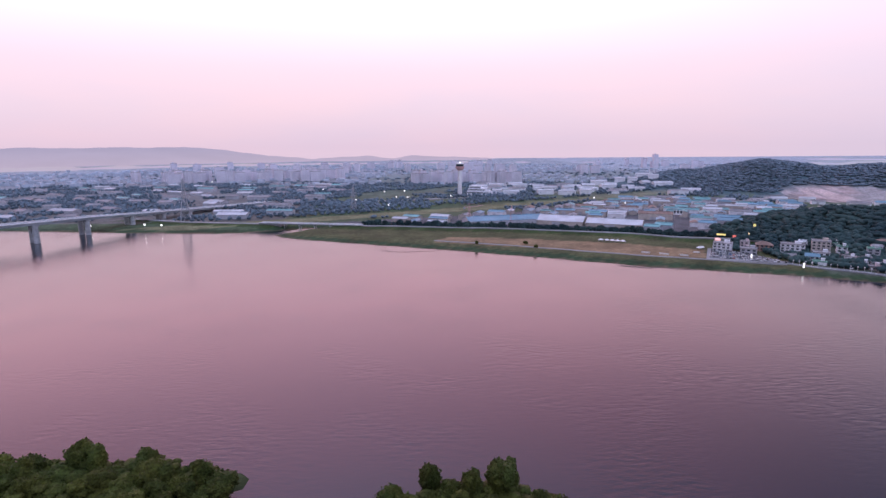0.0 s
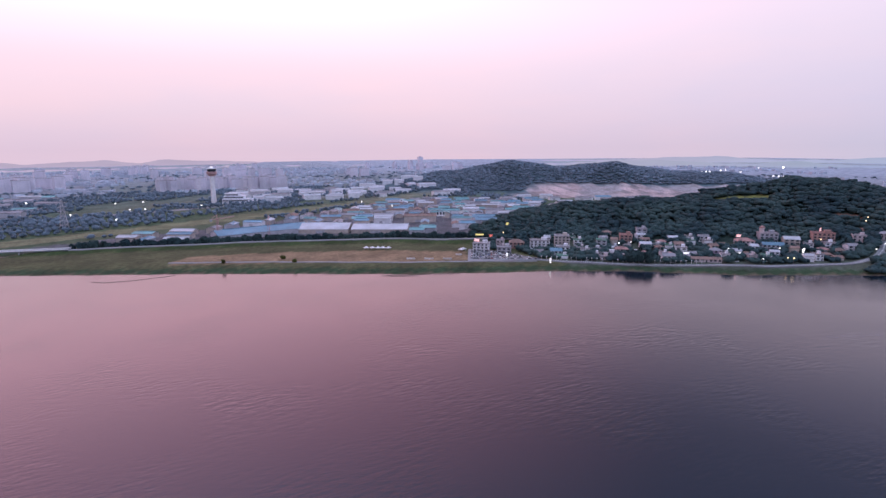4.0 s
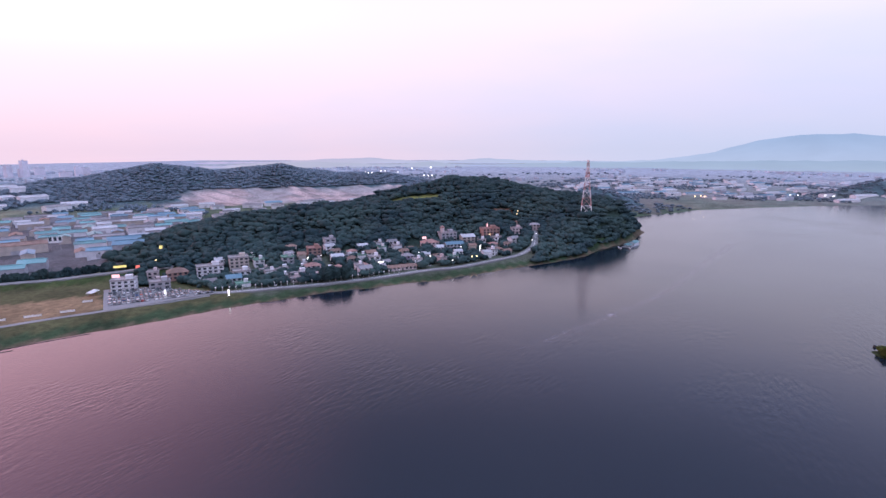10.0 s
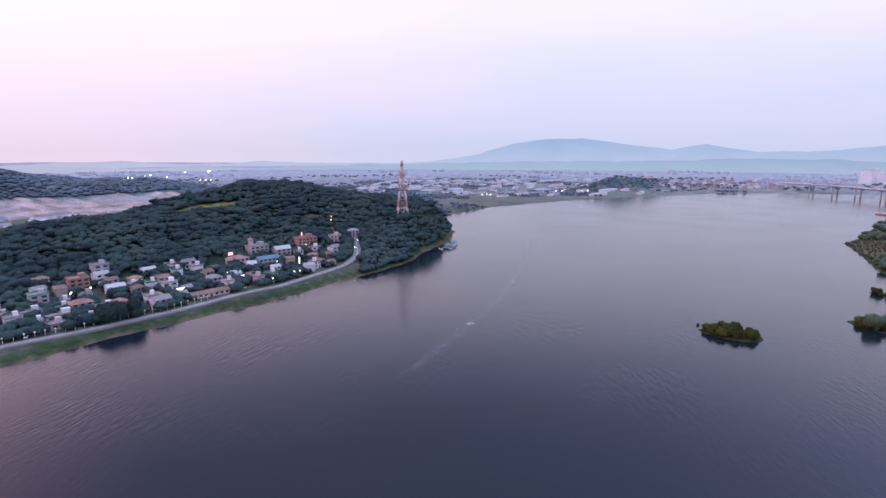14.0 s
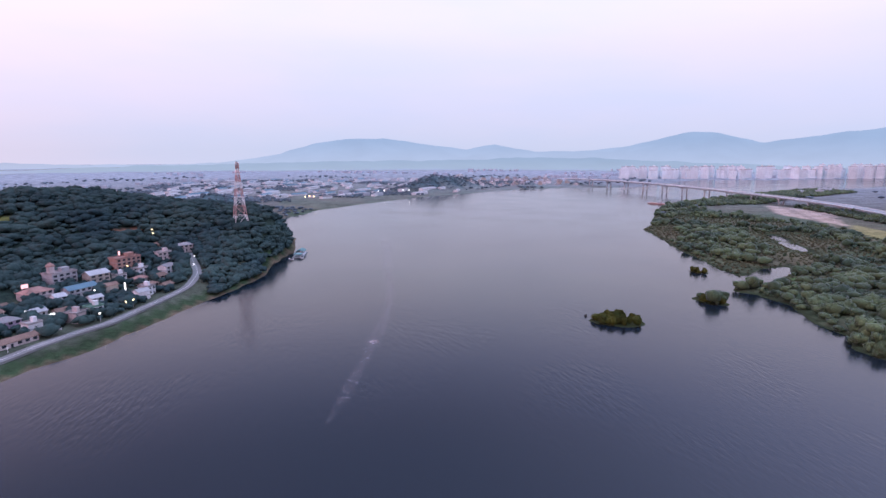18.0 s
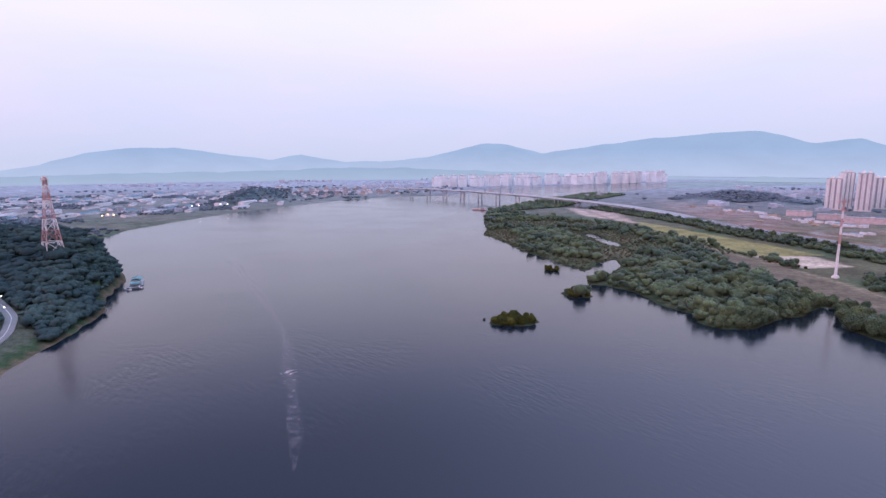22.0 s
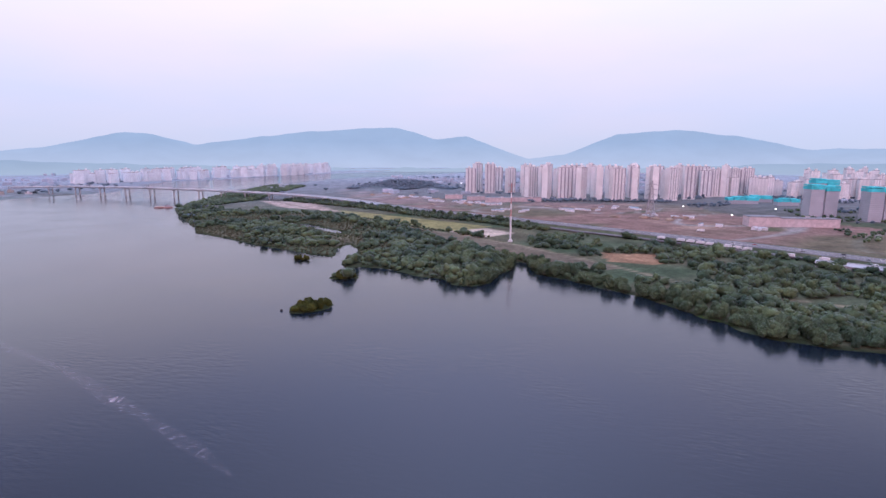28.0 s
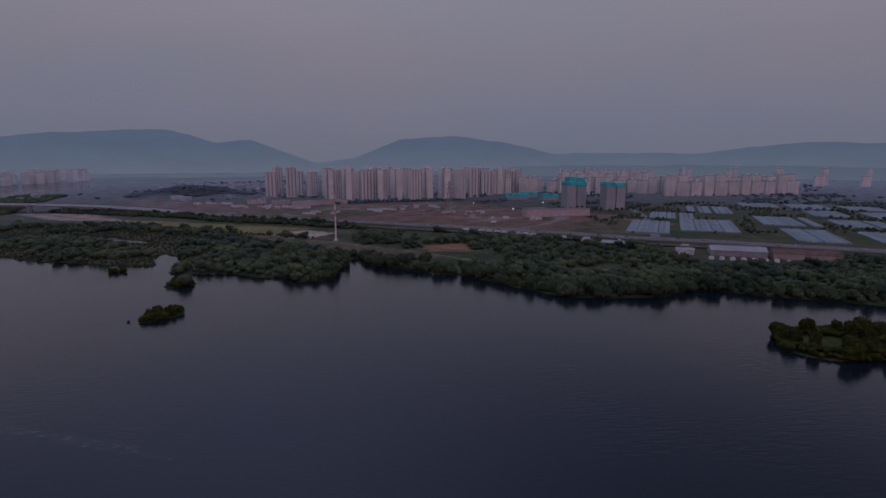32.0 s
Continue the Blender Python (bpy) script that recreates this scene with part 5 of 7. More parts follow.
def house(x, y, turn, w, d, floors, wall, roof, label, roof_kind="flat", name="house", group="houses of the village", windows=True, storey=2.8):
    z, drop = set_z(x, y, w, d, turn)
    ob = thing(name, x, y, z, turn, label, "house", group)
    h = floors * storey
    items = [(-w / 2, -d / 2, -1 - drop, w / 2, d / 2, h)]
    part("wall", boxes("wall", items), WALLS[wall], ob)
    for k in range(1, floors):
        part("floor_band", boxes("floor_band", [(-w / 2 - 0.15, -d / 2 - 0.15, k * storey - 0.12, w / 2 + 0.15, d / 2 + 0.15, k * storey + 0.12)]), ROOFS["flat"], ob)
    if roof_kind == "flat":
        t = 0.3
        items = [(-w / 2 - t, -d / 2 - t, h, w / 2 + t, d / 2 + t, h + 0.3)]
        for x0, y0, x1, y1 in ((-w / 2 - t, -d / 2 - t, w / 2 + t, -d / 2), (-w / 2 - t, d / 2, w / 2 + t, d / 2 + t), (-w / 2 - t, -d / 2, -w / 2, d / 2), (w / 2, -d / 2, w / 2 + t, d / 2)):
            items.append((x0, y0, h + 0.3, x1, y1, h + 1.1))
        part("roof", boxes("roof", items), ROOFS[roof], ob)
        part("stair_head", boxes("stair_head", [(w * 0.08, -d * 0.1, h + 0.3, w * 0.36, d * 0.3, h + 2.8), (w * 0.06, -d * 0.12, h + 2.8, w * 0.38, d * 0.32, h + 3.05)]), WALLS[wall], ob)
    elif roof_kind == "hip":
        part("roof", hip("roof", w, d, h, d * 0.26), ROOFS[roof], ob)
    else:
        part("roof", gable("roof", w, d, h, d * 0.24), ROOFS[roof], ob)
        part("gable_end", prism("gable_end", [(-d / 2, h - 0.1), (d / 2, h - 0.1), (0, h + d * 0.24 - 0.05)], -w / 2, w / 2), WALLS[wall], ob)
    if windows:
        n = max(2, int(w / 3.6))
        for k in range(floors):
            for i in range(n):
                cx = -w / 2 + (i + 0.5) * w / n
                if k == 0 and i == n // 2:
                    part("door", boxes("door", [(cx - 0.6, -d / 2 - 0.1, 0, cx + 0.6, -d / 2 + 0.02, 2.1)]), GLASS_DARK, ob)
                    continue
                part("window", window_mesh(w / n * 0.55, 1.5), None, ob, at_=pose(cx, -d / 2 - 0.02, k * storey + 0.95))
    return ob


def shed(x, y, turn, w, d, h, roof, wall, label, group="sheds of the works", name="shed", rise=0.14):
    z, drop = set_z(x, y, w, d, turn)
    ob = thing(name, x, y, z, turn, label, "shed", group)
    part("wall", prism("wall", [(-d / 2, -1 - drop), (d / 2, -1 - drop), (d / 2, h), (0, h + d * rise), (-d / 2, h)], -w / 2, w / 2), WALLS[wall], ob)
    part("roof", gable("roof", w, d, h + 0.12, d * rise, 0.6), ROOFS[roof], ob)
    part("ridge_vent", boxes("ridge_vent", [(-w * 0.42, -0.6, h + d * rise + 0.1, w * 0.42, 0.6, h + d * rise + 0.9)]), ROOFS[roof], ob)
    if group.startswith("far"):
        return ob
    part("loading_door", boxes("loading_door", [(-w * 0.16, -d / 2 - 0.12, 0, w * 0.02, -d / 2 + 0.05, min(4.0, h * 0.75))]), WALLS["grey"], ob)
    return ob


# the village below the hill: x, y, turn, width, depth, storeys
TURN_ROW = -33
VILLAGE_A = [(283, 533, -38, 16, 11, 3, "white", "flat", "flat", "white three-storey inn with a grid of windows and a lit sign"),
             (300, 516, -30, 14, 11, 2, "grey", "flat", "flat", "grey two-storey block with a flat roof"),
             (322, 528, -30, 15, 12, 2, "brick", "brown", "hip", "brown brick house under a hipped roof"),
             (340, 512, -32, 20, 10, 3, "white", "flat", "flat", "long white three-storey block with ribbon windows"),
             (363, 506, -32, 15, 11, 4, "tan", "flat", "flat", "tan four-storey block with a roof hut"),
             (353, 490, -32, 13, 10, 2, "white", "flat", "flat", "white two-storey house with a flat roof"),
             (337, 479, -32, 11, 9, 2, "grey", "blue", "gable", "blue-grey house with a low metal roof"),
             (430, 486, -35, 12, 10, 3, "brick", "red", "flat", "orange-red three-storey brick house in the village"),
             (384, 458, -33, 15, 9, 1, "white", "flat", "flat", "low white house with a flat roof"),
             (398, 486, -35, 10, 9, 3, "grey", "green", "flat", "grey-green three-storey house in the village"),
             (400, 458, -33, 12, 9, 2, "pink", "red", "hip", "pink house under a red hipped roof")]
VILLAGE_B = [(455, 490, -30, 10, 9, 3, "grey", "grey", "flat", "grey three-storey house on the wooded slope"),
             (446, 398, -35, 26, 7, 1, "pink", "brown", "gable", "long low pink wall building beside the road"),
             (474, 412, -35, 11, 9, 2, "purple", "grey", "hip", "lilac-lit house with a hipped roof"),
             (522, 418, -35, 16, 11, 2, "pink", "red", "hip", "pink restaurant with arches and lit signs on its roof"),
             (553, 416, -35, 17, 11, 3, "grey", "flat", "flat", "grey hotel block with a small tower"),
             (560, 396, -40, 14, 10, 3, "cream", "pale", "gable", "cream three-storey house with a white sloped roof"),
             (536, 398, -38, 19, 9, 2, "grey", "blue", "gable", "blue-roofed two-storey restaurant near the road"),
             (596, 388, -42, 19, 11, 3, "brick", "red", "flat", "red timbered restaurant with lit terraces"),
             (617, 366, -50, 11, 8, 2, "pink", "flat", "flat", "small pink house with a lit doorway"),
             (637, 353, -60, 11, 8, 2, "pink", "grey", "hip", "pinkish cafe at the bend of the road"),
             (644, 372, -40, 14, 8, 1, "tan", "brown", "hip", "low tan house under trees")]
for row in VILLAGE_A + VILLAGE_B:
    house(row[0], row[1], row[2], row[3], row[4], row[5], row[6], row[7], row[9], row[8])
taken = [(r[0], r[1], max(r[3], r[4])) for r in VILLAGE_A + VILLAGE_B]
fill = scatter(50, 9000, 285, 650, 335, 545, lambda x, y: (line_distance(x, y, LAKE_ROAD) > 13) & (height(x, y) < 12.0) & (height(x, y) > 3) & (shore(x, y) > 24) & ((x < 500) | (shore(x, y) < 90)), 11.5)
LOOKS = [("cream", "brown", "gable", "cream house under a brown gabled roof"), ("white", "flat", "flat", "white house with a flat roof"), ("white", "grey", "gable", "white house under a grey metal roof"),
         ("white", "red", "hip", "white house under a faded red hipped roof"), ("white", "green", "flat", "white house with a green painted flat roof"), ("pink", "brown", "hip", "pinkish house under a brown hipped roof"),
         ("white", "pale", "gable", "white house under a pale metal roof"), ("pink", "flat", "flat", "pinkish house with a flat roof"), ("white", "flat", "flat", "small white house with a flat roof")]
spare_spots = []
n_house = 0
built = list(taken)
for x, y in fill:
    if any((x - a) ** 2 + (y - b) ** 2 < (c * 0.5 + 5.5) ** 2 for a, b, c in taken) or (240 < x < 316 and y < 512):
        spare_spots.append((x, y))
        continue
    if n_house >= 76 or b_rng.uniform() < 0.28:
        spare_spots.append((x, y))
        continue
    n_house += 1
    wl, rf, kind, lab = LOOKS[int(b_rng.integers(len(LOOKS)))]
    house(x, y, TURN_ROW + b_rng.uniform(-12, 12), b_rng.uniform(6.5, 11), b_rng.uniform(6, 8.5), int(b_rng.integers(1, 3)), wl, rf, lab, kind, windows=n_house < 40)
    built.append((x, y, 10))

# gardens and street trees between the houses
def village_green(x, y):
    ok = (shore(x, y) > 20) & (line_distance(x, y, LAKE_ROAD) > 6.5) & (height(x, y) < 20)
    return ok & (wobble(x, y, 15, 4) > -0.6) & ~((x < 316) & (y < 530))


green = scatter(51, 16000, 290, 690, 330, 560, village_green, 4.2)
spots_all = np.array([(a, b, c) for a, b, c in built])
green = np.array([p for p in green if np.min(np.hypot(spots_all[:, 0] - p[0], spots_all[:, 1] - p[1]) - spots_all[:, 2] * 0.5) > 0.3])
woodland("garden_trees", green, np.random.default_rng(12).uniform(0.45, 1.1, len(green)), LEAF_OAK, "dark garden and street trees between the village houses", kinds=HILL_TREES, seed=12)
for k, (dx, dy) in enumerate(((0, 0), (6, -4), (-6, 4))):
    tree(389 + dx, 421 + dy, 1.25, k + 1, "big dark spreading tree beside the riverside road", 40 * k, group="big trees by the road", leaf="dark")

# the works behind the levee
shed(86, 742, 14, 112, 34, 6, "blue", "grey", "long blue-roofed factory hall behind the levee")
shed(166, 738, -25, 62, 40, 5, "pale", "cream", "broad pale-roofed warehouse behind the levee")
shed(228, 704, -25, 70, 34, 5, "pale", "cream", "broad pale-roofed warehouse behind the levee")
shed(262, 664, -30, 18, 14, 6, "teal", "grey", "teal-roofed workshop behind the levee")
shed(280, 672, -30, 20, 16, 7, "teal", "grey", "teal-roofed workshop behind the levee")
shed(307, 770, -20, 46, 16, 9, "brown", "tan", "long brown works building behind the levee")
shed(352, 652, -30, 26, 18, 8, "blue", "grey", "blue-roofed workshop behind the levee")
shed(334, 668, -30, 22, 14, 7, "blue", "white", "blue-roofed workshop behind the levee")
shed(372, 690, -25, 36, 20, 8, "blue", "grey", "blue-roofed workshop behind the levee")
lot = scatter(52, 3000, -60, 560, 690, 1060, lambda x, y: (poly_distance(x, y, WORKS) < -10) & (line_distance(x, y, AIRSTRIP) > 34), 25)
KEEP_OUT = [(86, 742, 60), (166, 738, 42), (228, 704, 44), (307, 770, 30), (352, 652, 24), (372, 690, 26), (270, 668, 24), (334, 668, 18)]
for x, y in lot:
    if any((x - a) ** 2 + (y - b) ** 2 < (c + 10) ** 2 for a, b, c in KEEP_OUT):
        continue
    rf = ("blue", "teal", "pale", "grey", "grey", "brown", "blue", "teal", "pale")[int(b_rng.integers(9))]
    shed(x, y, -24 + b_rng.choice((0, 90, 0)) + b_rng.uniform(-6, 6), b_rng.uniform(16, 30), b_rng.uniform(10, 15), b_rng.uniform(4.5, 8), rf, ("grey", "cream", "white", "tan")[int(b_rng.integers(4))],
         "%s-roofed works shed behind the river levee" % rf)
fill2 = scatter(53, 900, -900, -250, 800, 1500, lambda x, y: line_distance(x, y, [(-438, 760), (-340, 1060)]) > 40, 62)
for x, y in fill2:
    shed(x, y, b_rng.uniform(-30, 10), b_rng.uniform(22, 50), b_rng.uniform(12, 20), b_rng.uniform(4, 8), ("grey", "grey", "pale", "teal")[int(b_rng.integers(4))], "grey", "pale factory building in the distance", group="far factories")
fill3 = scatter(54, 700, 90, 560, 1150, 1420, lambda x, y: line_distance(x, y, AIRSTRIP) > 45, 44)
for x, y in fill3:
    shed(x, y, b_rng.uniform(-30, 10), b_rng.uniform(20, 44), b_rng.uniform(14, 22), b_rng.uniform(5, 10), ("pale", "grey", "pale")[int(b_rng.integers(3))], "white", "pale flat hangar or warehouse beyond the airfield", group="far warehouses")
fill4 = scatter(55, 700, 1330, 2100, -120, 620, lambda x, y: (shore(x, y) > 40) & (height(x, y) < 12), 52)
for x, y in fill4:
    shed(x, y, b_rng.uniform(-50, -20), b_rng.uniform(26, 58), b_rng.uniform(9, 15), b_rng.uniform(3.2, 5.5), ("pale", "grey", "pale", "blue")[int(b_rng.integers(4))], "white", "pale farm or works building on the far shore", group="far shore buildings")
fill5 = scatter(56, 500, 1640, 2000, -560, -120, lambda x, y: (shore(x, y) > 30), 34)
for x, y in fill5:
    house(x, y, b_rng.uniform(-60, 0), b_rng.uniform(14, 24), b_rng.uniform(10, 14), int(b_rng.integers(1, 4)), ("white", "cream", "grey")[int(b_rng.integers(3))], "flat", "pale low block on the far shore", windows=False, group="far shore blocks")
fill6 = scatter(57, 500, 560, 900, 820, 1010, lambda x, y: poly_distance(x, y, EARTHWORKS) > 20, 40)
for x, y in fill6:
    shed(x, y, b_rng.uniform(-50, 0), b_rng.uniform(18, 34), b_rng.uniform(10, 16), b_rng.uniform(5, 8), ("pale", "grey", "blue")[int(b_rng.integers(3))], "white", "pale shed behind the wooded hill", group="sheds behind the hill")


# ---- apartment towers ----
def upright(name, outline, z0, z1):
    """An outline in plan raised from z0 to z1."""
    bm = bmesh.new()
    a = [bm.verts.new((x, y, z0)) for x, y in outline]
    b = [bm.verts.new((x, y, z1)) for x, y in outline]
    n = len(outline)
    bm.faces.new(a[::-1])
    bm.faces.new(b)
    for i in range(n):
        bm.faces.new((a[i], a[(i + 1) % n], b[(i + 1) % n], b[i]))
    me = bpy.data.meshes.new(name)
    bm.to_mesh(me)
    bm.free()
    return me


def apartment_set(w, d, floors, fine=True, wall=None, side=None):
    """The meshes of one slab tower: bays, glazing strips, gables, roof."""
    h = floors * 2.9
    n = max(3, int(w / 8))
    step = w / n
    front, back = [], []
    for i in range(n):
        x0 = -w / 2 + i * step
        front += [(x0, -d / 2 + 1.2), (x0 + step * 0.45, -d / 2 + 1.2), (x0 + step * 0.45, -d / 2), (x0 + step * 0.95, -d / 2), (x0 + step * 0.95, -d / 2 + 1.2)]
        back += [(x0, d / 2 - 1.2), (x0 + step * 0.45, d / 2 - 1.2), (x0 + step * 0.45, d / 2), (x0 + step * 0.95, d / 2), (x0 + step * 0.95, d / 2 - 1.2)]
    outline = front + [(w / 2, -d / 2 + 1.2), (w / 2, d / 2 - 1.2)] + back[::-1]
    made = [("wall", upright("wall", outline, -2, h), wall)]
    if fine:
        made.append(("gable_wall", boxes("gable_wall", [(-w / 2 - 0.3, -d / 2 + 0.6, -2, -w / 2 + 0.02, d / 2 - 0.6, h + 0.8)]), side))
        made.append(("gable_wall", boxes("gable_wall", [(w / 2 - 0.02, -d / 2 + 0.6, -2, w / 2 + 0.3, d / 2 - 0.6, h + 0.8)]), side))
    made.append(("roof", boxes("roof", [(-w / 2, -d / 2 + 1, h, w / 2, d / 2 - 1, h + 0.9)]), ROOFS["flat"]))
    for o in (-w * 0.22, w * 0.2) if fine else (-w * 0.1,):
        made.append(("lift_house", upright("lift_house", [(o - 2.6, -2.4), (o + 2.6, -2.4), (o + 2.6, 1.4), (o + 1.2, 2.4), (o - 2.6, 2.4)], h + 0.9, h + 5.2), side))
    if fine:
        for i in range(n):
            x0 = -w / 2 + i * step
            for s in (-1, 1):
                y0 = s * (d / 2 - 1.2)
                made.append(("glazing_strip", boxes("glazing_strip", [(x0 + step * 0.06, min(y0, y0 + s * 0.35), 2.9, x0 + step * 0.40, max(y0, y0 + s * 0.35), h - 1)]), APT_GLASS))
    for _, me, m in made:
        me.materials.append(m)
    return made


def apartment(made, x, y, turn, label, group, z=None):
    ob = thing("apartment_building", x, y, (ground_z(x, y) if z is None else z), turn, label, "building", group)
    for nm, me, _ in made:
        part(nm, me, None, ob)
    return ob


SLAB_A = apartment_set(34, 13, 25, True, APT_WALL, APT_SIDE)
SLAB_B = apartment_set(26, 14, 26, True, APT_WALL, APT_SIDE)
SLAB_C = apartment_set(40, 13, 23, True, APT_WALL, APT_SIDE)
SLAB_D = apartment_set(28, 14, 22, True, APT_WALL, APT_SIDE)
ESTATE = "towers of the new estate"
for k in range(9):
    u = k / 8
    apartment((SLAB_A, SLAB_B, SLAB_A)[k % 3], 452 + (150 - 452) * u, -872 - 70 * u * u + (k % 2) * 14, (62, 75, 20)[k % 3] + 4 * k, "tall beige apartment tower with vertical glazing strips", ESTATE)
for k in range(10):
    u = k / 9
    apartment((SLAB_B, SLAB_A, SLAB_C)[k % 3], 480 + (110 - 480) * u, -962 - 60 * u + (k % 2) * 18, (15, 65, 40)[k % 3], "tall beige apartment tower with vertical glazing strips", ESTATE)
for k in range(10):
    u = k / 9
    apartment((SLAB_A, SLAB_B)[k % 2], 500 + (20 - 500) * u, -1060 - 70 * u, (20, 70)[k % 2], "tall beige apartment tower in the back row", ESTATE)
for k in range(5):
    apartment((SLAB_D, SLAB_B)[k % 2], 640 - 24 * k + (k % 2) * 20, -1010 - 45 * (k % 3), (10, 60, 35)[k % 3], "pinkish apartment tower at the edge of the estate", ESTATE)
for k in range(6):
    apartment((SLAB_D, SLAB_C)[k % 2], 66 - 22 * k, -1090 - 30 * k, (10, 40)[k % 2], "stepped beige apartment tower at the end of the estate", ESTATE)
RIGHT_A = apartment_set(25, 13, 19, False, APT_WALL, APT_SIDE)
RIGHT_B = apartment_set(20, 13, 22, False, APT_WALL, APT_SIDE)
RIGHT_C = apartment_set(32, 12, 13, False, APT_WALL, APT_SIDE)
OLD = "older housing blocks"
for k in range(20):
    apartment((RIGHT_B, RIGHT_A)[k % 2], -180 - 17 * k + (k % 3) * 8, -1180 - 60 * (k % 3) - 6 * k, (10, 30, 60, 20)[k % 4], "beige apartment tower behind the greenhouses", OLD)
for k in range(22):
    apartment(RIGHT_C if k % 3 else RIGHT_A, -430 - 20 * k, -1030 - 40 * (k % 2) - 4 * k, (0, 12, -10)[k % 3], "long pale apartment block behind the greenhouses", OLD)
for k in range(20):
    apartment(RIGHT_B if k % 3 else RIGHT_C, -300 - 60 * k, -1500 - 60 * (k % 3), (0, 30, 60)[k % 3], "hazy apartment tower in the old town", OLD)
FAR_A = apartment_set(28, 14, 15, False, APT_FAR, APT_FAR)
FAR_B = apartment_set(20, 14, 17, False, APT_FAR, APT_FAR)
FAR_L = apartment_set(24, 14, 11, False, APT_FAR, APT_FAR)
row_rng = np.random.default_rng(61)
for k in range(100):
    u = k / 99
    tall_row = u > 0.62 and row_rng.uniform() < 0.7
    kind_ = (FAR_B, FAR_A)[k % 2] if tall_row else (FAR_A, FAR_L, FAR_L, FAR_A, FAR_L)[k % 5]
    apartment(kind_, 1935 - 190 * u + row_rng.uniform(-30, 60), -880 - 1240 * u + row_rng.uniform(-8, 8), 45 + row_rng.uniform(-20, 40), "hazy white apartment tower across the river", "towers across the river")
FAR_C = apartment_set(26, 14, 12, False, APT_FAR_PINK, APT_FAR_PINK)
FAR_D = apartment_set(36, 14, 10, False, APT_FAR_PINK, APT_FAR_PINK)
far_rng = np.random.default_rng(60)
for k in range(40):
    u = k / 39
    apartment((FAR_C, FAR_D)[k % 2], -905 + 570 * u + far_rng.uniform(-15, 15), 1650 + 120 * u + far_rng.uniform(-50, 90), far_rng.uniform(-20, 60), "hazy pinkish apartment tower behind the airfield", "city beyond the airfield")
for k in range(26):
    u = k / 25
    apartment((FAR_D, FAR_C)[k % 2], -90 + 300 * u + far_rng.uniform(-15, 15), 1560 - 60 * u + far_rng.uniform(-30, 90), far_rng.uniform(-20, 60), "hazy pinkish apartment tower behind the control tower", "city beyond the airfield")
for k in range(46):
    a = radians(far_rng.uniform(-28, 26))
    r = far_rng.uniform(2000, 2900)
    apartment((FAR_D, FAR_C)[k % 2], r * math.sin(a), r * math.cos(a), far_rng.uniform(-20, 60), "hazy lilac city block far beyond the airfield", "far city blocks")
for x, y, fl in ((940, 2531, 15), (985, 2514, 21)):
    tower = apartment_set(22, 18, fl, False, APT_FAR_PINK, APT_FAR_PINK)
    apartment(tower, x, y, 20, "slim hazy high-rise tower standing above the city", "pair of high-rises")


town_rng = np.random.default_rng(64)
TOWN_A = apartment_set(28, 13, 13, False, APT_WALL, APT_SIDE)
TOWN_B = apartment_set(20, 14, 16, False, APT_WALL, APT_SIDE)
for k in range(66):
    u = k / 65
    apartment((TOWN_A, TOWN_B)[int(town_rng.integers(2))], 60 - 900 * u + town_rng.uniform(-15, 15), -1210 - 90 * u + town_rng.uniform(-40, 130), town_rng.uniform(-10, 50), "pale apartment block in the dense old town", "old town blocks")

# towers still being built, wrapped in teal nets
def shell_tower(x, y, turn, w, d, h, label):
    ob = thing("unfinished_tower", x, y, ground_z(x, y), turn, label, "building", "towers under construction")
    part("wall", boxes("wall", [(-w / 2, -d / 2, -2, -w * 0.06, d / 2 - 4, h), (w * 0.06, -d / 2 + 3, -2, w / 2, d / 2, h + 3), (-w * 0.1, -d / 4, -2, w * 0.1, d / 4, h + 4)]), RAW_CONCRETE, ob)
    part("net_band", boxes("net_band", [(-w / 2 - 0.8, -d / 2 - 0.8, h - 1, -w * 0.04, d / 2 - 3, h + 4)]), NET_TEAL, ob, "teal safety netting")
    part("net_band", boxes("net_band", [(w * 0.04, -d / 2 + 2, h + 2, w / 2 + 0.8, d / 2 + 0.8, h + 7)]), NET_TEAL, ob, "teal safety netting")
    part("net_band", boxes("net_band", [(-w / 2 - 0.5, -d / 2 - 0.5, h + 4.6, w * 0.1, d / 2 - 3, h + 8), (w * 0.1, -d / 2 + 2, h + 7.8, w / 2, d / 2, h + 10)]), NET_TEAL, ob, "teal safety netting")
    return ob


shell_tower(-69, -690, 15, 46, 26, 45, "unfinished concrete tower crowned with teal safety nets")
shell_tower(-141, -662, 15, 46, 26, 45, "unfinished concrete tower crowned with teal safety nets")
shell_tower(-90, -760, 15, 40, 24, 52, "unfinished concrete tower crowned with teal safety nets")
for x, y, w in ((10, -930, 60), (-70, -915, 40), (-30, -985, 50)):
    ob = thing("unfinished_block", x, y, ground_z(x, y), 12, "low unfinished block wrapped in teal safety nets", "building", "towers under construction")
    part("wall", boxes("wall", [(-w / 2, -10, -2, w / 2, 10, 8)]), RAW_CONCRETE, ob)
    part("net_band", boxes("net_band", [(-w / 2 - 0.6, -10.6, 7, -w * 0.1, 10.6, 14), (-w * 0.05, -10.6, 7.5, w * 0.3, 10.6, 15), (w * 0.34, -10.6, 7, w / 2 + 0.6, 10.6, 13)]), NET_TEAL, ob, "teal safety netting")
ob = thing("school_building", 4, -540, ground_z(4, -540), 13, "long low pinkish building with dark windows beside the bare land", "building")
part("wall", boxes("wall", [(-62, -9, -1, 20, 9, 12), (20, -11, -1, 62, 11, 14), (-30, -10.5, -1, -24, -9, 14)]), WALLS["pink"], ob)
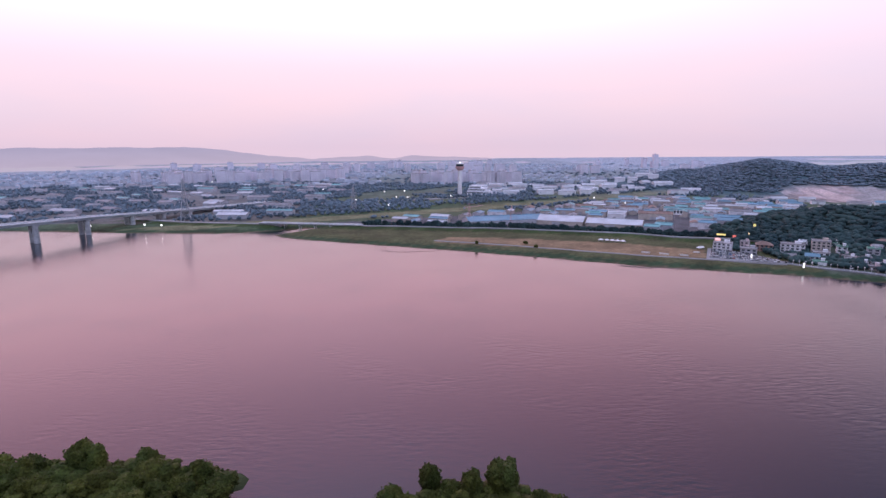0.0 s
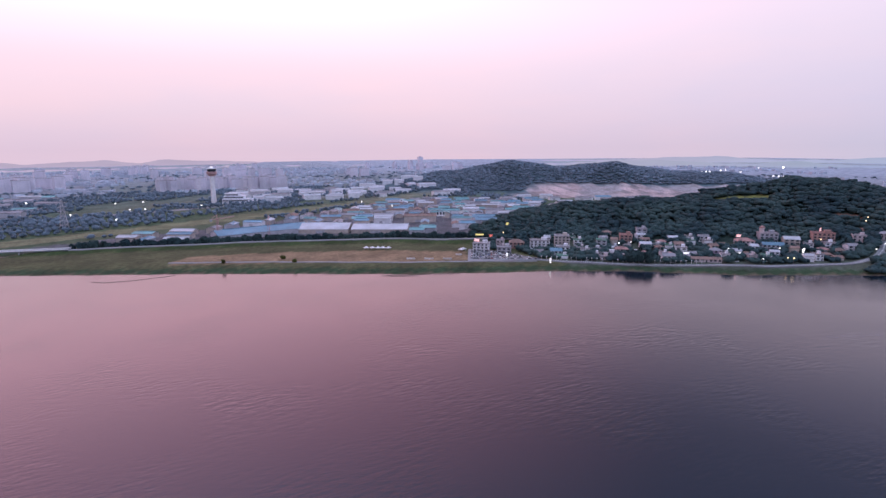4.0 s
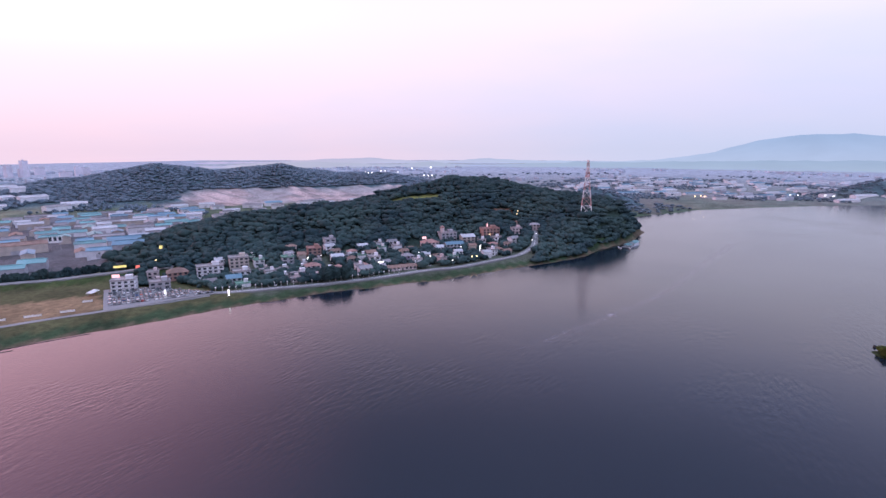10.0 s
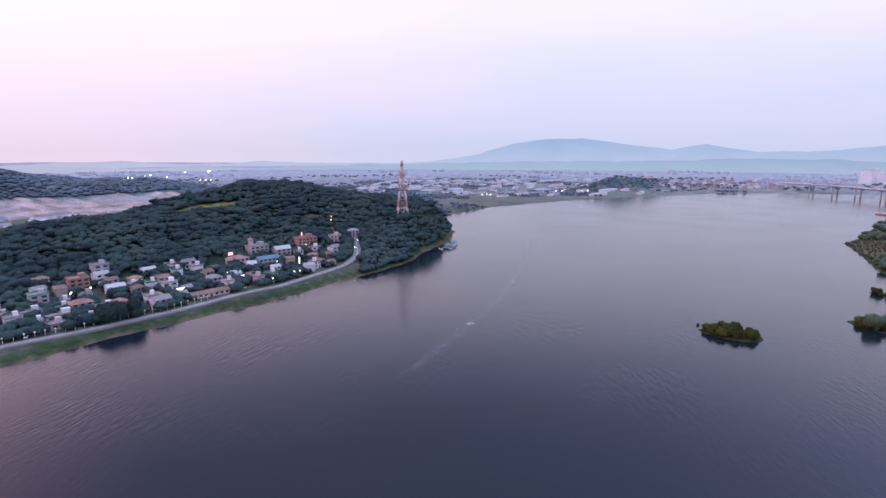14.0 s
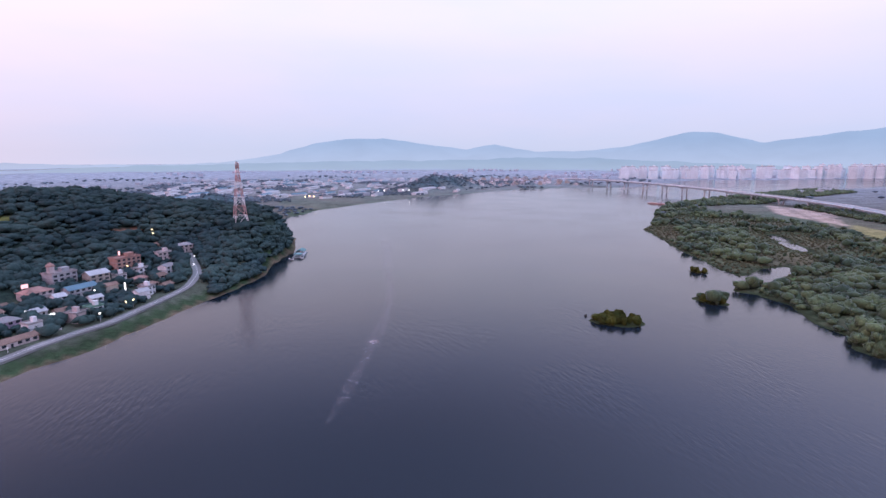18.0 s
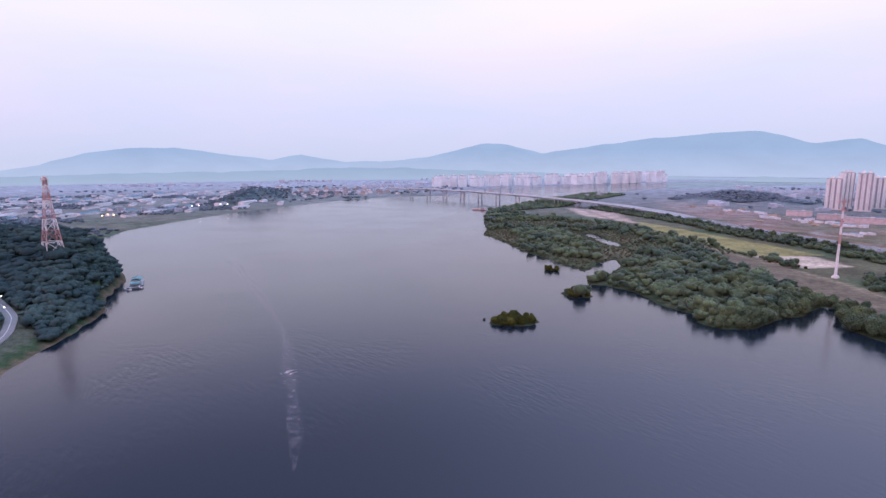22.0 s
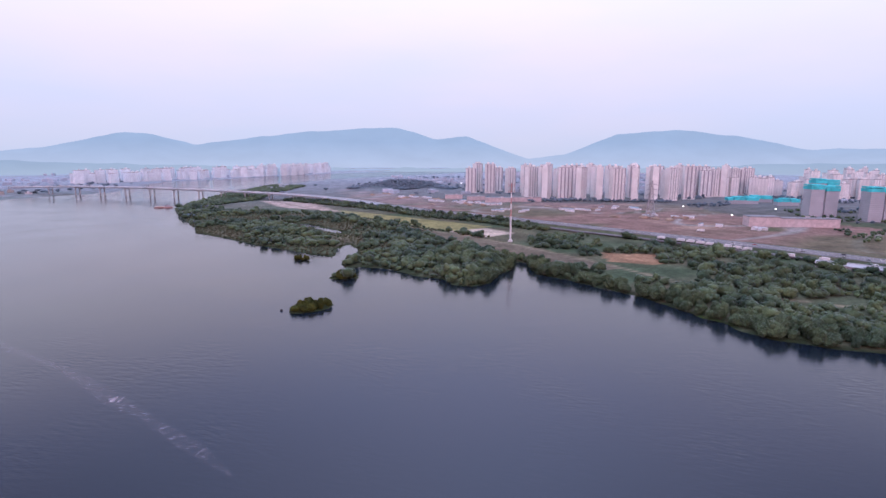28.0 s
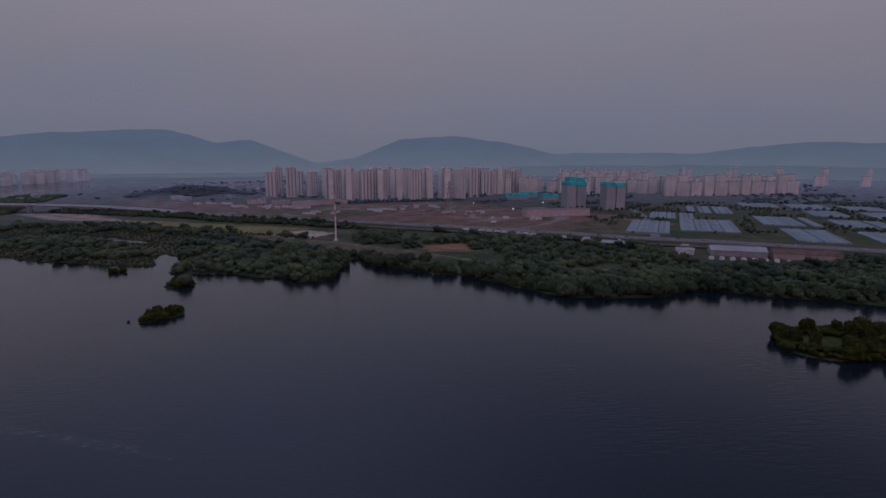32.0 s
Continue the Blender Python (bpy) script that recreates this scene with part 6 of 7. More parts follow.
part("roof", boxes("roof", [(-62.5, -9.5, 12, 20, 9.5, 12.8), (19.6, -11.5, 14, 62.5, 11.5, 14.8)]), ROOFS["grey"], ob)
for i in range(6):
    part("window", boxes("window", [(24 + 6 * i, -11.12, 8, 28 + 6 * i, -10.9, 9.6)]), GLASS_DARK, ob)
    part("window", boxes("window", [(24 + 6 * i, -11.12, 3.4, 28 + 6 * i, -10.9, 5)]), GLASS_DARK, ob)
for x, y, w in ((502, -766, 56), (448, -800, 64), (560, -790, 40), (620, -812, 40)):
    ob = thing("site_block", x, y, ground_z(x, y), 18, "low pinkish building on the construction land", "building", "low blocks before the estate")
    part("wall", boxes("wall", [(-w / 2, -9, -1, w / 2, 9, 9), (-w * 0.2, -9.6, -1, -w * 0.1, 9.6, 10.5)]), WALLS["pink"], ob)
    part("roof", boxes("roof", [(-w / 2 - 0.4, -9.4, 9, w / 2 + 0.4, 9.4, 9.6)]), ROOFS["flat"], ob)


# airport control tower
def control_tower(x, y):
    ob = thing("control_tower", x, y, ground_z(x, y), 0, "white airport control tower with a red banded cab", "tower")
    part("shaft", joined("shaft", [tube_arrays([(0, 0, -1), (0, 0, 30), (0, 0, 54)], [5.0, 4.2, 4.4], 14)], True), PAINT_WHITE, ob)
    part("collar", joined("collar", [tube_arrays([(0, 0, 53), (0, 0, 58), (0, 0, 62), (0, 0, 62.2)], [4.4, 9.5, 9.5, 0.1], 16)], False), PAINT_RED, ob)
    part("cab", joined("cab", [tube_arrays([(0, 0, 62), (0, 0, 67), (0, 0, 67.2)], [7.6, 8.6, 0.1], 16)], False), GLASS_DARK, ob)
    part("cab_roof", joined("cab_roof", [tube_arrays([(0, 0, 67), (0, 0, 68.4), (0, 0, 70)], [9.0, 9.0, 3.0], 16)], False), PAINT_WHITE, ob)
    part("aerial", joined("aerial", [tube_arrays([(0, 0, 70), (0, 0, 77)], [0.6, 0.25], 6)], False), PAINT_RED, ob)
    part("beacon", joined("beacon", [tube_arrays([(0, 0, 70), (0, 0, 71.4), (0, 0, 71.5)], [2.2, 2.2, 0.1], 10)], False), SIGN_WHITE, ob)
    return ob


control_tower(38, 1188)
ob = thing("terminal_building", 78, 1165, ground_z(78, 1165), -22, "low white stepped airport building with window bands", "building")
for x0, y0, z0, x1, y1, z1 in ((-24, -9, -1, 26, 12, 9), (-22, -6, 9, 16, 10, 15), (-20, -4, 15, 6, 8, 20)):
    part("storey", boxes("storey", [(x0, y0, z0, x1, y1, z1), (x0 - 0.5, y0 - 0.5, z1, x1 + 0.5, y1 + 0.5, z1 + 0.8)]), WALLS["white"], ob)
    part("window_band", boxes("window_band", [(x0 + 1, y0 - 0.12, z1 - 3.4, x1 - 1, y0 + 0.1, z1 - 1.6)]), GLASS_DARK, ob)

# ---- greenhouses ----
tunnel_outline = [(-3.6, -0.3), (-3.6, 1.2), (-2.8, 2.5), (-1.4, 3.3), (0, 3.6), (1.4, 3.3), (2.8, 2.5), (3.6, 1.2), (3.6, -0.3)]
COVER = prism("film_cover", tunnel_outline, -24, 24)
COVER.materials.append(VINYL)
ENDS = boxes("end_door", [(-24.1, -1.0, 0, -23.9, 1.0, 2.1), (23.9, -1.0, 0, 24.1, 1.0, 2.1)])
ENDS.materials.append(WALLS["grey"])
gh_rng = np.random.default_rng(70)


def greenhouse(x, y, turn, stretch):
    ob = thing("greenhouse", x, y, ground_z(x, y), turn, "long greenhouse tunnel under milky plastic film", "greenhouse", "greenhouse tunnels")
    ob.scale = (stretch, 1, 0.55)
    part("film_cover", COVER, None, ob)
    part("end_door", ENDS, None, ob)


# plots of tunnels: centre, how many side by side, how long
GREEN_PLOTS = [(-93, -378, 8, 150), (-190, -390, 11, 160), (-198, -530, 10, 105), (-325, -640, 11, 150)]
for i in range(6):
    for j in range(4):
        u, v = -205 - 98 * i + gh_rng.uniform(-8, 8), 10 - 165 * j + gh_rng.uniform(-12, 12)
        x, y = -93 + 0.906 * u + 0.423 * v, -378 - 0.423 * u + 0.906 * v
        if all(math.hypot(x - a, y - b) > 110 for a, b, _, _ in GREEN_PLOTS[:4]) and y < -0.47 * x - 430 + 110 and gh_rng.uniform() < 0.86:
            GREEN_PLOTS.append((x, y, int(gh_rng.integers(8, 12)), gh_rng.uniform(100, 145)))


def on_plot(x, y):
    """Whether a point lies among the greenhouse tunnels."""
    for cx, cy, n, long in GREEN_PLOTS:
        u, v = (x - cx) * 0.906 - (y - cy) * 0.423, (x - cx) * 0.423 + (y - cy) * 0.906
        if abs(u) < n * 3.7 + 8 and abs(v) < long / 2 + 4:
            return True
    return False


for cx, cy, n, long in GREEN_PLOTS:
    for k in range(n):
        if gh_rng.uniform() < 0.03:
            continue
        o = (k - n / 2) * 7.22
        greenhouse(cx + o * math.cos(radians(-25)), cy + o * math.sin(radians(-25)) + gh_rng.uniform(-2, 2), 65, long / 48)
shed(-92, -140, -20, 54, 24, 6, "pale", "grey", "large grey-roofed storage hall beside the highway", group="halls by the highway")
shed(-150, -116, -20, 62, 22, 6, "brown", "tan", "long brown storage hall beside the highway", group="halls by the highway")
shed(22, -208, -22, 66, 12, 4, "pale", "grey", "low pale shed below the highway", group="halls by the highway")
shed(-40, -150, -22, 18, 10, 5, "pale", "white", "small white shed among trees", group="halls by the highway")
# ---- far woods and tree rows ----
def plain_wood(x, y):
    clump = wobble(x, y, 70, 3) + 0.6 * wobble(x, y, 24, 6)
    return (clump > -0.12) & (line_distance(x, y, AIRSTRIP) > 36) & (poly_distance(x, y, WORKS) > 8) & (shore(x, y) > 40) & (height(x, y) < 14)


left_plain = scatter(81, 60000, -1100, 620, 770, 1560, plain_wood, 7.5)
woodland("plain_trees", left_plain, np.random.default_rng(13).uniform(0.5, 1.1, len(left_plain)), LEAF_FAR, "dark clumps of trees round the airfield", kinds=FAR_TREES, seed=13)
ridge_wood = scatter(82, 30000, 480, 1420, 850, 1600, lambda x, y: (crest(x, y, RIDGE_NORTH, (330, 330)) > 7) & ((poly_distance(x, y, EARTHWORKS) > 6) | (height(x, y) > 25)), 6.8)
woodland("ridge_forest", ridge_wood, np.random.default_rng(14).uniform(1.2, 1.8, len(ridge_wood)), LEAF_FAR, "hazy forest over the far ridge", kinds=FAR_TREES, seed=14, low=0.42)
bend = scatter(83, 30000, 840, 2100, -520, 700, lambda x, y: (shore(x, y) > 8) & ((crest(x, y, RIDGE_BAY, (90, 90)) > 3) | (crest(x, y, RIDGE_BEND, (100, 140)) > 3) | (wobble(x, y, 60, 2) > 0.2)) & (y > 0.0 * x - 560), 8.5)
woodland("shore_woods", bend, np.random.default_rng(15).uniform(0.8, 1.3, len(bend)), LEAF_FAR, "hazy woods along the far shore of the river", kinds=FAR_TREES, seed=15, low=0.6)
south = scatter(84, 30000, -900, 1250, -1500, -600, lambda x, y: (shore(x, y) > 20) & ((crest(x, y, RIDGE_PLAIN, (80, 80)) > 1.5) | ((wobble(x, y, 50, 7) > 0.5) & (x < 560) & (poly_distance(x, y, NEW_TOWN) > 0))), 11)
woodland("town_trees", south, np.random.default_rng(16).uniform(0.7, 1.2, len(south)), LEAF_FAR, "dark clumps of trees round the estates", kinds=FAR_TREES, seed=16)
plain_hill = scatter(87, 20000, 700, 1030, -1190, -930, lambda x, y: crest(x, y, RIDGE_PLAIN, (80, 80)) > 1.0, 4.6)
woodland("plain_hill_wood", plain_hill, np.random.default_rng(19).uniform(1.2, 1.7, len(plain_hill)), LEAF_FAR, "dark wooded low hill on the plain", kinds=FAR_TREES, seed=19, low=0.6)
estate_belt = scatter(88, 6000, 60, 560, -900, -770, lambda x, y: np.abs(line_distance(x, y, [(540, -830), (452, -835), (300, -852), (150, -905)])) < 9, 6.5)
woodland("estate_trees", estate_belt, np.random.default_rng(20).uniform(0.7, 1.2, len(estate_belt)), LEAF_FAR, "dark belt of trees at the foot of the apartment towers", kinds=FAR_TREES, seed=20)
point_wood = scatter(85, 20000, 1000, 1330, -1050, -420, lambda x, y: (shore(x, y) > 6) & (shore(x, y) < 120), 6)
woodland("point_trees", point_wood, np.random.default_rng(17).uniform(0.7, 1.2, len(point_wood)), LEAF_BANK, "low woods on the far point beyond the bridge", kinds=FAR_TREES, seed=17)
plots = scatter(86, 16000, -760, -40, -800, -300, lambda x, y: (wobble(x, y, 28, 9) > 0.0) & (line_distance(x, y, HIGHWAY) > 34), 9)
plots = np.array([p for p in plots if not on_plot(p[0], p[1])])
woodland("field_trees", plots, np.random.default_rng(18).uniform(0.5, 0.9, len(plots)), LEAF_BANK, "trees and hedges between the greenhouse plots", kinds=FAR_TREES, seed=18)
row_pts = resample(LEFT_LEVEE[3:], 5.8)
row_n = sideways(row_pts)
for k, (p, n) in enumerate(zip(row_pts, row_n)):
    tree(p[0] + n[0] * 9.5 + tree_rng.uniform(-1, 1), p[1] + n[1] * 9.5, tree_rng.uniform(0.75, 1.05), k, "dark green roadside tree behind the levee road", 37 * k, group="row of trees on the levee", leaf="dark")
for x, y in ((90, 577), (98, 556), (37, 578)):
    tree(x, y, 0.55, int(x), "low bush on the grassy river bank", x, name="bush", squash=0.8)
for x, y, s in ((424, -283, 0.3), (418, -286, 0.28), (410, -278, 0.42), (407, -281, 0.45), (404, -284, 0.4), (395, -278, 0.3), (388, -276, 0.28), (432, -290, 0.28)):
    tree(x, y, s, int(x), "small tree beside the sandy court", x * 7, group="small trees by the court")

# the far plain: low roofs and tree lines too many and too far to count
def far_plain(x, y):
    r = np.hypot(x - 120, y - 200)
    ok = (r > 1250) & (r < 2950) & (shore(x, y) > 45) & (height(x, y) < 9) & (poly_distance(x, y, NEW_TOWN) > 30) & (poly_distance(x, y, EARTHWORKS) > 30) & (line_distance(x, y, AIRSTRIP) > 60)
    return ok & ~((x < 700) & (y > 0) & (y < 1500)) & (y > -3000)


def far_clump(x, y):
    return wobble(x, y, 130, 14) + 0.6 * wobble(x, y, 47, 15)


# blue-grey and low in contrast: distance haze put into the wall colour
FAR_ROOFS = material("hazed_town_walls", (0.43, 0.48, 0.56), rough=0.8, vary=0.10, scale=0.05, fine=0.5, per_island=0.16)
roof_rng = np.random.default_rng(101)
roof_spots = scatter(102, 40000, -2000, 2900, -2700, 3000, lambda x, y: far_plain(x, y) & (far_clump(x, y) > np.where((x > 900) & (y < 1600), 0.7, 0.05)) & ~((x < -250) & (y < 0)), 28)
roof_z = height(roof_spots[:, 0], roof_spots[:, 1])
arr = []
for (x, y), z in zip(roof_spots, roof_z):
    w, d, h, a = roof_rng.uniform(10, 30), roof_rng.uniform(8, 16), roof_rng.uniform(4, 10), roof_rng.uniform(0, 3.1)
    v, f = box_arrays([(-w / 2, -d / 2, -2, w / 2, d / 2, h)])
    c, sn = math.cos(a), math.sin(a)
    arr.append((np.column_stack([v[:, 0] * c - v[:, 1] * sn + x, v[:, 0] * sn + v[:, 1] * c + y, v[:, 2] + z]), f))
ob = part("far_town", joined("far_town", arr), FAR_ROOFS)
tagged(ob, "pale low roofs of towns scattered over the hazy plain", "town", kind="stuff")
line_spots = scatter(103, 60000, -2000, 2900, -2700, 3000, lambda x, y: far_plain(x, y) & (far_clump(x, y) < -0.35) & (np.hypot(x - 120, y - 200) < 2300), 24)
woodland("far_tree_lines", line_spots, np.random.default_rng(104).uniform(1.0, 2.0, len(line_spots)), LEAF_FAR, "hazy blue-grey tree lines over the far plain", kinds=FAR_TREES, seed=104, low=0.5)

# ---- cars ----
CAR_PAINTS = [material("car_paint_" + n, c, rough=0.35, vary=0.04, per_object=0.05) for n, c in
              (("white", (0.75, 0.74, 0.75)), ("silver", (0.42, 0.42, 0.45)), ("black", (0.03, 0.03, 0.035)), ("grey", (0.16, 0.16, 0.18)), ("red", (0.35, 0.04, 0.04)), ("blue", (0.06, 0.12, 0.30)))]
CAR_BODY = prism("body", [(-0.9, 0.35), (0.9, 0.35), (0.9, 0.85), (0.8, 0.98), (-0.8, 0.98), (-0.9, 0.85)], -2.2, 2.2)
CABIN = mesh_of("cabin", [(-1.6, -0.8, 0.97), (1.1, -0.8, 0.97), (1.1, 0.8, 0.97), (-1.6, 0.8, 0.97), (-1.2, -0.66, 1.45), (0.45, -0.66, 1.45), (0.45, 0.66, 1.45), (-1.2, 0.66, 1.45)], BOX_F, False)
CABIN.materials.append(GLASS_DARK)
WHEEL = joined("wheel", [tube_arrays([(0, 0, -0.11), (0, 0, 0.11), (0, 0, 0.12)], [0.33, 0.33, 0.02], 10)], False)
WHEEL.materials.append(RUBBER)
CAR_BODIES = []
for paint in CAR_PAINTS:
    me = CAR_BODY.copy()
    me.materials.append(paint)
    CAR_BODIES.append(me)
NAMES = ("white", "silver", "black", "grey", "red", "blue")
car_rng = np.random.default_rng(90)


def car(x, y, z, turn, group, where):
    k = int(car_rng.choice(6, p=(0.38, 0.24, 0.17, 0.13, 0.04, 0.04)))
    ob = thing("car", x, y, z, turn, "%s car %s" % (NAMES[k], where), "car", group)
    part("body", CAR_BODIES[k], None, ob)
    part("cabin", CABIN, None, ob)
    for sx in (-1.35, 1.35):
        for sy in (-0.86, 0.86):
            part("wheel", WHEEL, None, ob, at_=pose(sx, sy, 0.33, 90, 0, 0))
    return ob


LOT = [(246, 490), (274, 545), (294, 526), (304, 498), (316, 464), (302, 468)]
lot_z = float(height(np.array([280.0]), np.array([500.0]))[0]) + 0.6
cx0, cy0 = np.mean(LOT, axis=0)
lot_me = upright("parking_lot", [(x, y) for x, y in LOT[::-1]], lot_z - 3, lot_z)
lot_ob = part("pavement_parking", lot_me, ROAD_PALE)
tagged(lot_ob, "pale gravel parking lot by the river", "pavement", kind="structure")
along = np.array((60.0, -31.0)) / math.hypot(60, 31)
across = np.array((31.0, 60.0)) / math.hypot(60, 31)
for i in range(7):
    for j in range(26):
        p = np.array((250.0, 499.0)) + across * (2.6 + 5.7 * i + (1.4 if i % 2 else 0)) + along * (1.5 + 2.75 * j)
        if poly_distance(p[:1], p[1:], LOT)[0] < -1.8 and car_rng.uniform() < 0.86:
            car(p[0], p[1], lot_z, 62.7 + car_rng.uniform(-4, 4) + (180 if car_rng.uniform() < 0.5 else 0), "cars in the parking lot", "parked in the riverside lot")
for k in range(44):
    i = int(car_rng.integers(5, len(HW_PTS) - 5))
    n = sideways(HW_PTS)[i]
    o = float(car_rng.choice((-7.5, -4.0, 4.0, 7.5)))
    d = HW_PTS[i + 1] - HW_PTS[i]
    car(HW_PTS[i, 0] + n[0] * o, HW_PTS[i, 1] + n[1] * o, HW_Z[i] + 0.02, math.degrees(math.atan2(d[1], d[0])) + (180 if o > 0 else 0), "cars on the highway", "on the pale highway")
for k, (x, y) in enumerate(((521, 385), (514, 389), (528, 381), (566, 352), (574, 349), (498, 384), (606, 352), (470, 384), (463, 388), (350, 447), (357, 452))):
    car(x, y, ground_z(x, y) + 0.1, -35 + 8 * k, "cars in the village", "parked beside a village house")

BOX_WHITE = boxes("cargo_box", [(-4.4, -1.25, 1.0, 2.6, 1.25, 3.7)])
BOX_WHITE.materials.append(PAINT_WHITE)
CAB = mesh_of("cab", [(2.75, -1.15, 0.6), (4.7, -1.15, 0.6), (4.7, 1.15, 0.6), (2.75, 1.15, 0.6), (2.75, -1.1, 2.9), (4.3, -1.1, 2.9), (4.3, 1.1, 2.9), (2.75, 1.1, 2.9)], BOX_F, False)
CAB.materials.append(CAR_PAINTS[0])
CHASSIS = boxes("chassis", [(-4.4, -0.9, 0.6, 4.5, 0.9, 1.0)])
CHASSIS.materials.append(RUBBER)
BIG_WHEEL = joined("wheel", [tube_arrays([(0, 0, -0.18), (0, 0, 0.18), (0, 0, 0.19)], [0.5, 0.5, 0.02], 10)], False)
BIG_WHEEL.materials.append(RUBBER)


def truck(x, y, z, turn, group):
    ob = thing("truck", x, y, z, turn, "white box truck parked beside the highway", "truck", group)
    part("cargo_box", BOX_WHITE, None, ob)
    part("cab", CAB, None, ob)
    part("chassis", CHASSIS, None, ob)
    for sx in (-3.0, 3.5):
        for sy in (-1.05, 1.05):
            part("wheel", BIG_WHEEL, None, ob, at_=pose(sx, sy, 0.5, 90, 0, 0))


for k, (x, y) in enumerate(((186, -322), (165, -312), (155, -307), (145, -302), (136, -297), (119, -288), (110, -283), (101, -278), (66, -258), (40, -243), (8, -223), (-60, -190), (-120, -163))):
    truck(x, y, ground_z(x, y) + 0.25, -27, "trucks beside the highway")
truck(133, -429, ground_z(133, -429) + 0.1, -20, "trucks beside the highway")

# ---- lamps: where lights burn at dusk ----
BULB_V, BULB_F = ICO1_V * 0.75, ICO1_F
BULB = mesh_of("lamp_head", BULB_V, BULB_F, True)
BULB.materials.append(LAMP_WHITE)
BULB_WARM = mesh_of("lamp_head", BULB_V, BULB_F, True)
BULB_WARM.materials.append(LAMP_WARM)
POLE = joined("pole", [tube_arrays([(0, 0, -0.5), (0, 0, 1)], [0.14, 0.09], 6)], True)
POLE.materials.append(STEEL)


def lamp(x, y, tall, warm=False, size=1.0, label="slim steel lamp post with a glowing white head", group="street lamps"):
    ob = thing("street_lamp", x, y, ground_z(x, y), 0, label, "lamp", group)
    part("pole", POLE, None, ob, at_=Matrix.Diagonal((1, 1, tall, 1)))
    part("lamp_head", BULB_WARM if warm else BULB, None, ob, at_=pose(0, 0, tall + 0.4 * size) @ Matrix.Diagonal((size, size, size * 0.8, 1)))


for x, y in ((-471, 710), (-373, 704), (-398, 709), (-670, 1567), (-129, 1191), (-69, 1058), (-165, 1016), (-91, 1058), (16, 1088), (-93, 922), (317, 928), (288, 1020)):
    lamp(x, y, 7, size=1.6, label="airfield lamp post with a bright white head")
for x, y in ((-85, 1202), (-282, 1269), (1292, 264), (1311, 255), (1298, 246), (1424, 96), (1426, 82), (1446, 33), (1437, 20), (137, -726), (74, -592), (-15, -735), (763, -1296)):
    lamp(x, y, 7, size=2.0, warm=x > 1200 and x < 1320, label="tall lamp post with a bright head far off")
for x, y in ((412, 476), (414, 477), (425, 472), (489, 409), (484, 394), (464, 425), (481, 367), (614, 341), (595, 338), (533, 388)):
    lamp(x, y, 5, size=0.8, label="short lamp post with a white head in the village")
for x, y in ((508, 357), (504, 360), (323, 558), (588, 384), (657, 383), (666, 386)):
    lamp(x, y, 5, warm=True, size=0.9, label="short lamp post with a warm head in the village")
for x, y, h in ((1157, 1039, 46), (1164, 1031, 46), (1170, 1024, 46), (1176, 1018, 46), (1191, 999, 50), (1198, 991, 51), (1218, 965, 47), (1240, 935, 57), (1269, 895, 58), (1258, 910, 38), (1265, 901, 38), (1271, 893, 38)):
    lamp(x, y, h - ground_z(x, y), size=3.4 if h == 58 else 2.2, label="tall floodlight mast with a glaring head", group="floodlights beyond the hill")

# ---- signs and small things of the village ----
def sign_board(x, y, z, turn, w, h, mat, label, lift=0.0):
    ob = thing("sign_board", x, y, z, turn, label, "sign")
    part("panel", boxes("panel", [(-w / 2, -0.12, lift, w / 2, 0.12, lift + h)]), mat, ob)
    part("frame", boxes("frame", [(-w / 2 - 0.1, -0.2, lift - 0.15, w / 2 + 0.1, 0.2, lift)]), STEEL, ob)
    for o in (-w * 0.35, w * 0.35):
        part("post", boxes("post", [(o - 0.1, -0.1, -0.3, o + 0.1, 0.1, lift - 0.1)]), STEEL, ob)


sign_board(306, 555, ground_z(306, 555), -30, 3, 6, SIGN_RED, "tall red neon sign tower", 2.0)
sign_board(300, 570, ground_z(300, 570), -30, 9, 1.6, SIGN_YELLOW, "long yellow lit shop sign", 4.0)
sign_board(345, 587, ground_z(345, 587), -30, 2.6, 2.6, SIGN_YELLOW, "square yellow lit sign on posts", 6.0)
sign_board(481, 391, ground_z(481, 391), -35, 1.6, 6, SIGN_WHITE, "narrow upright white lit sign", 1.0)
sign_board(499, 375, ground_z(499, 375), -35, 1.4, 4.5, SIGN_WHITE, "narrow upright white lit sign", 0.5)
sign_board(314, 455, ground_z(314, 455), -35, 1.2, 4.5, SIGN_WHITE, "narrow upright white lit sign", 0.5)
sign_board(288, 490, ground_z(288, 490), -35, 1.2, 4.5, SIGN_WHITE, "narrow upright white lit sign", 0.5)
sign_board(446, 420, ground_z(446, 420), -35, 6, 1.6, SIGN_WHITE, "broad white lit shop sign", 3.0)
sign_board(517, 421, ground_z(517, 421) + 8.4, -35, 4, 2.4, SIGN_PINK, "pink lit roof sign of a restaurant", 0.6)
sign_board(278, 534, ground_z(278, 534) + 10.2, -38, 5, 2.2, SIGN_PINK, "pink lit roof sign of the inn", 0.6)
sign_board(600, 393, ground_z(600, 393), -42, 1.4, 9, SIGN_PINK, "narrow upright pink lit sign", 2.5)
sign_board(334, 757, ground_z(334, 757), -20, 12, 6, PAINT_WHITE, "white sign board with three dark bars", 8.0)
for k in range(3):
    ob = thing("sign_bar", 334, 757, ground_z(334, 757), -20, "dark bar of writing on a white board", "sign")
    part("bar", boxes("bar", [(-5.4 + 4.2 * k, -0.22, 10, -2.9 + 4.2 * k, -0.13, 14)]), GLASS_DARK, ob)

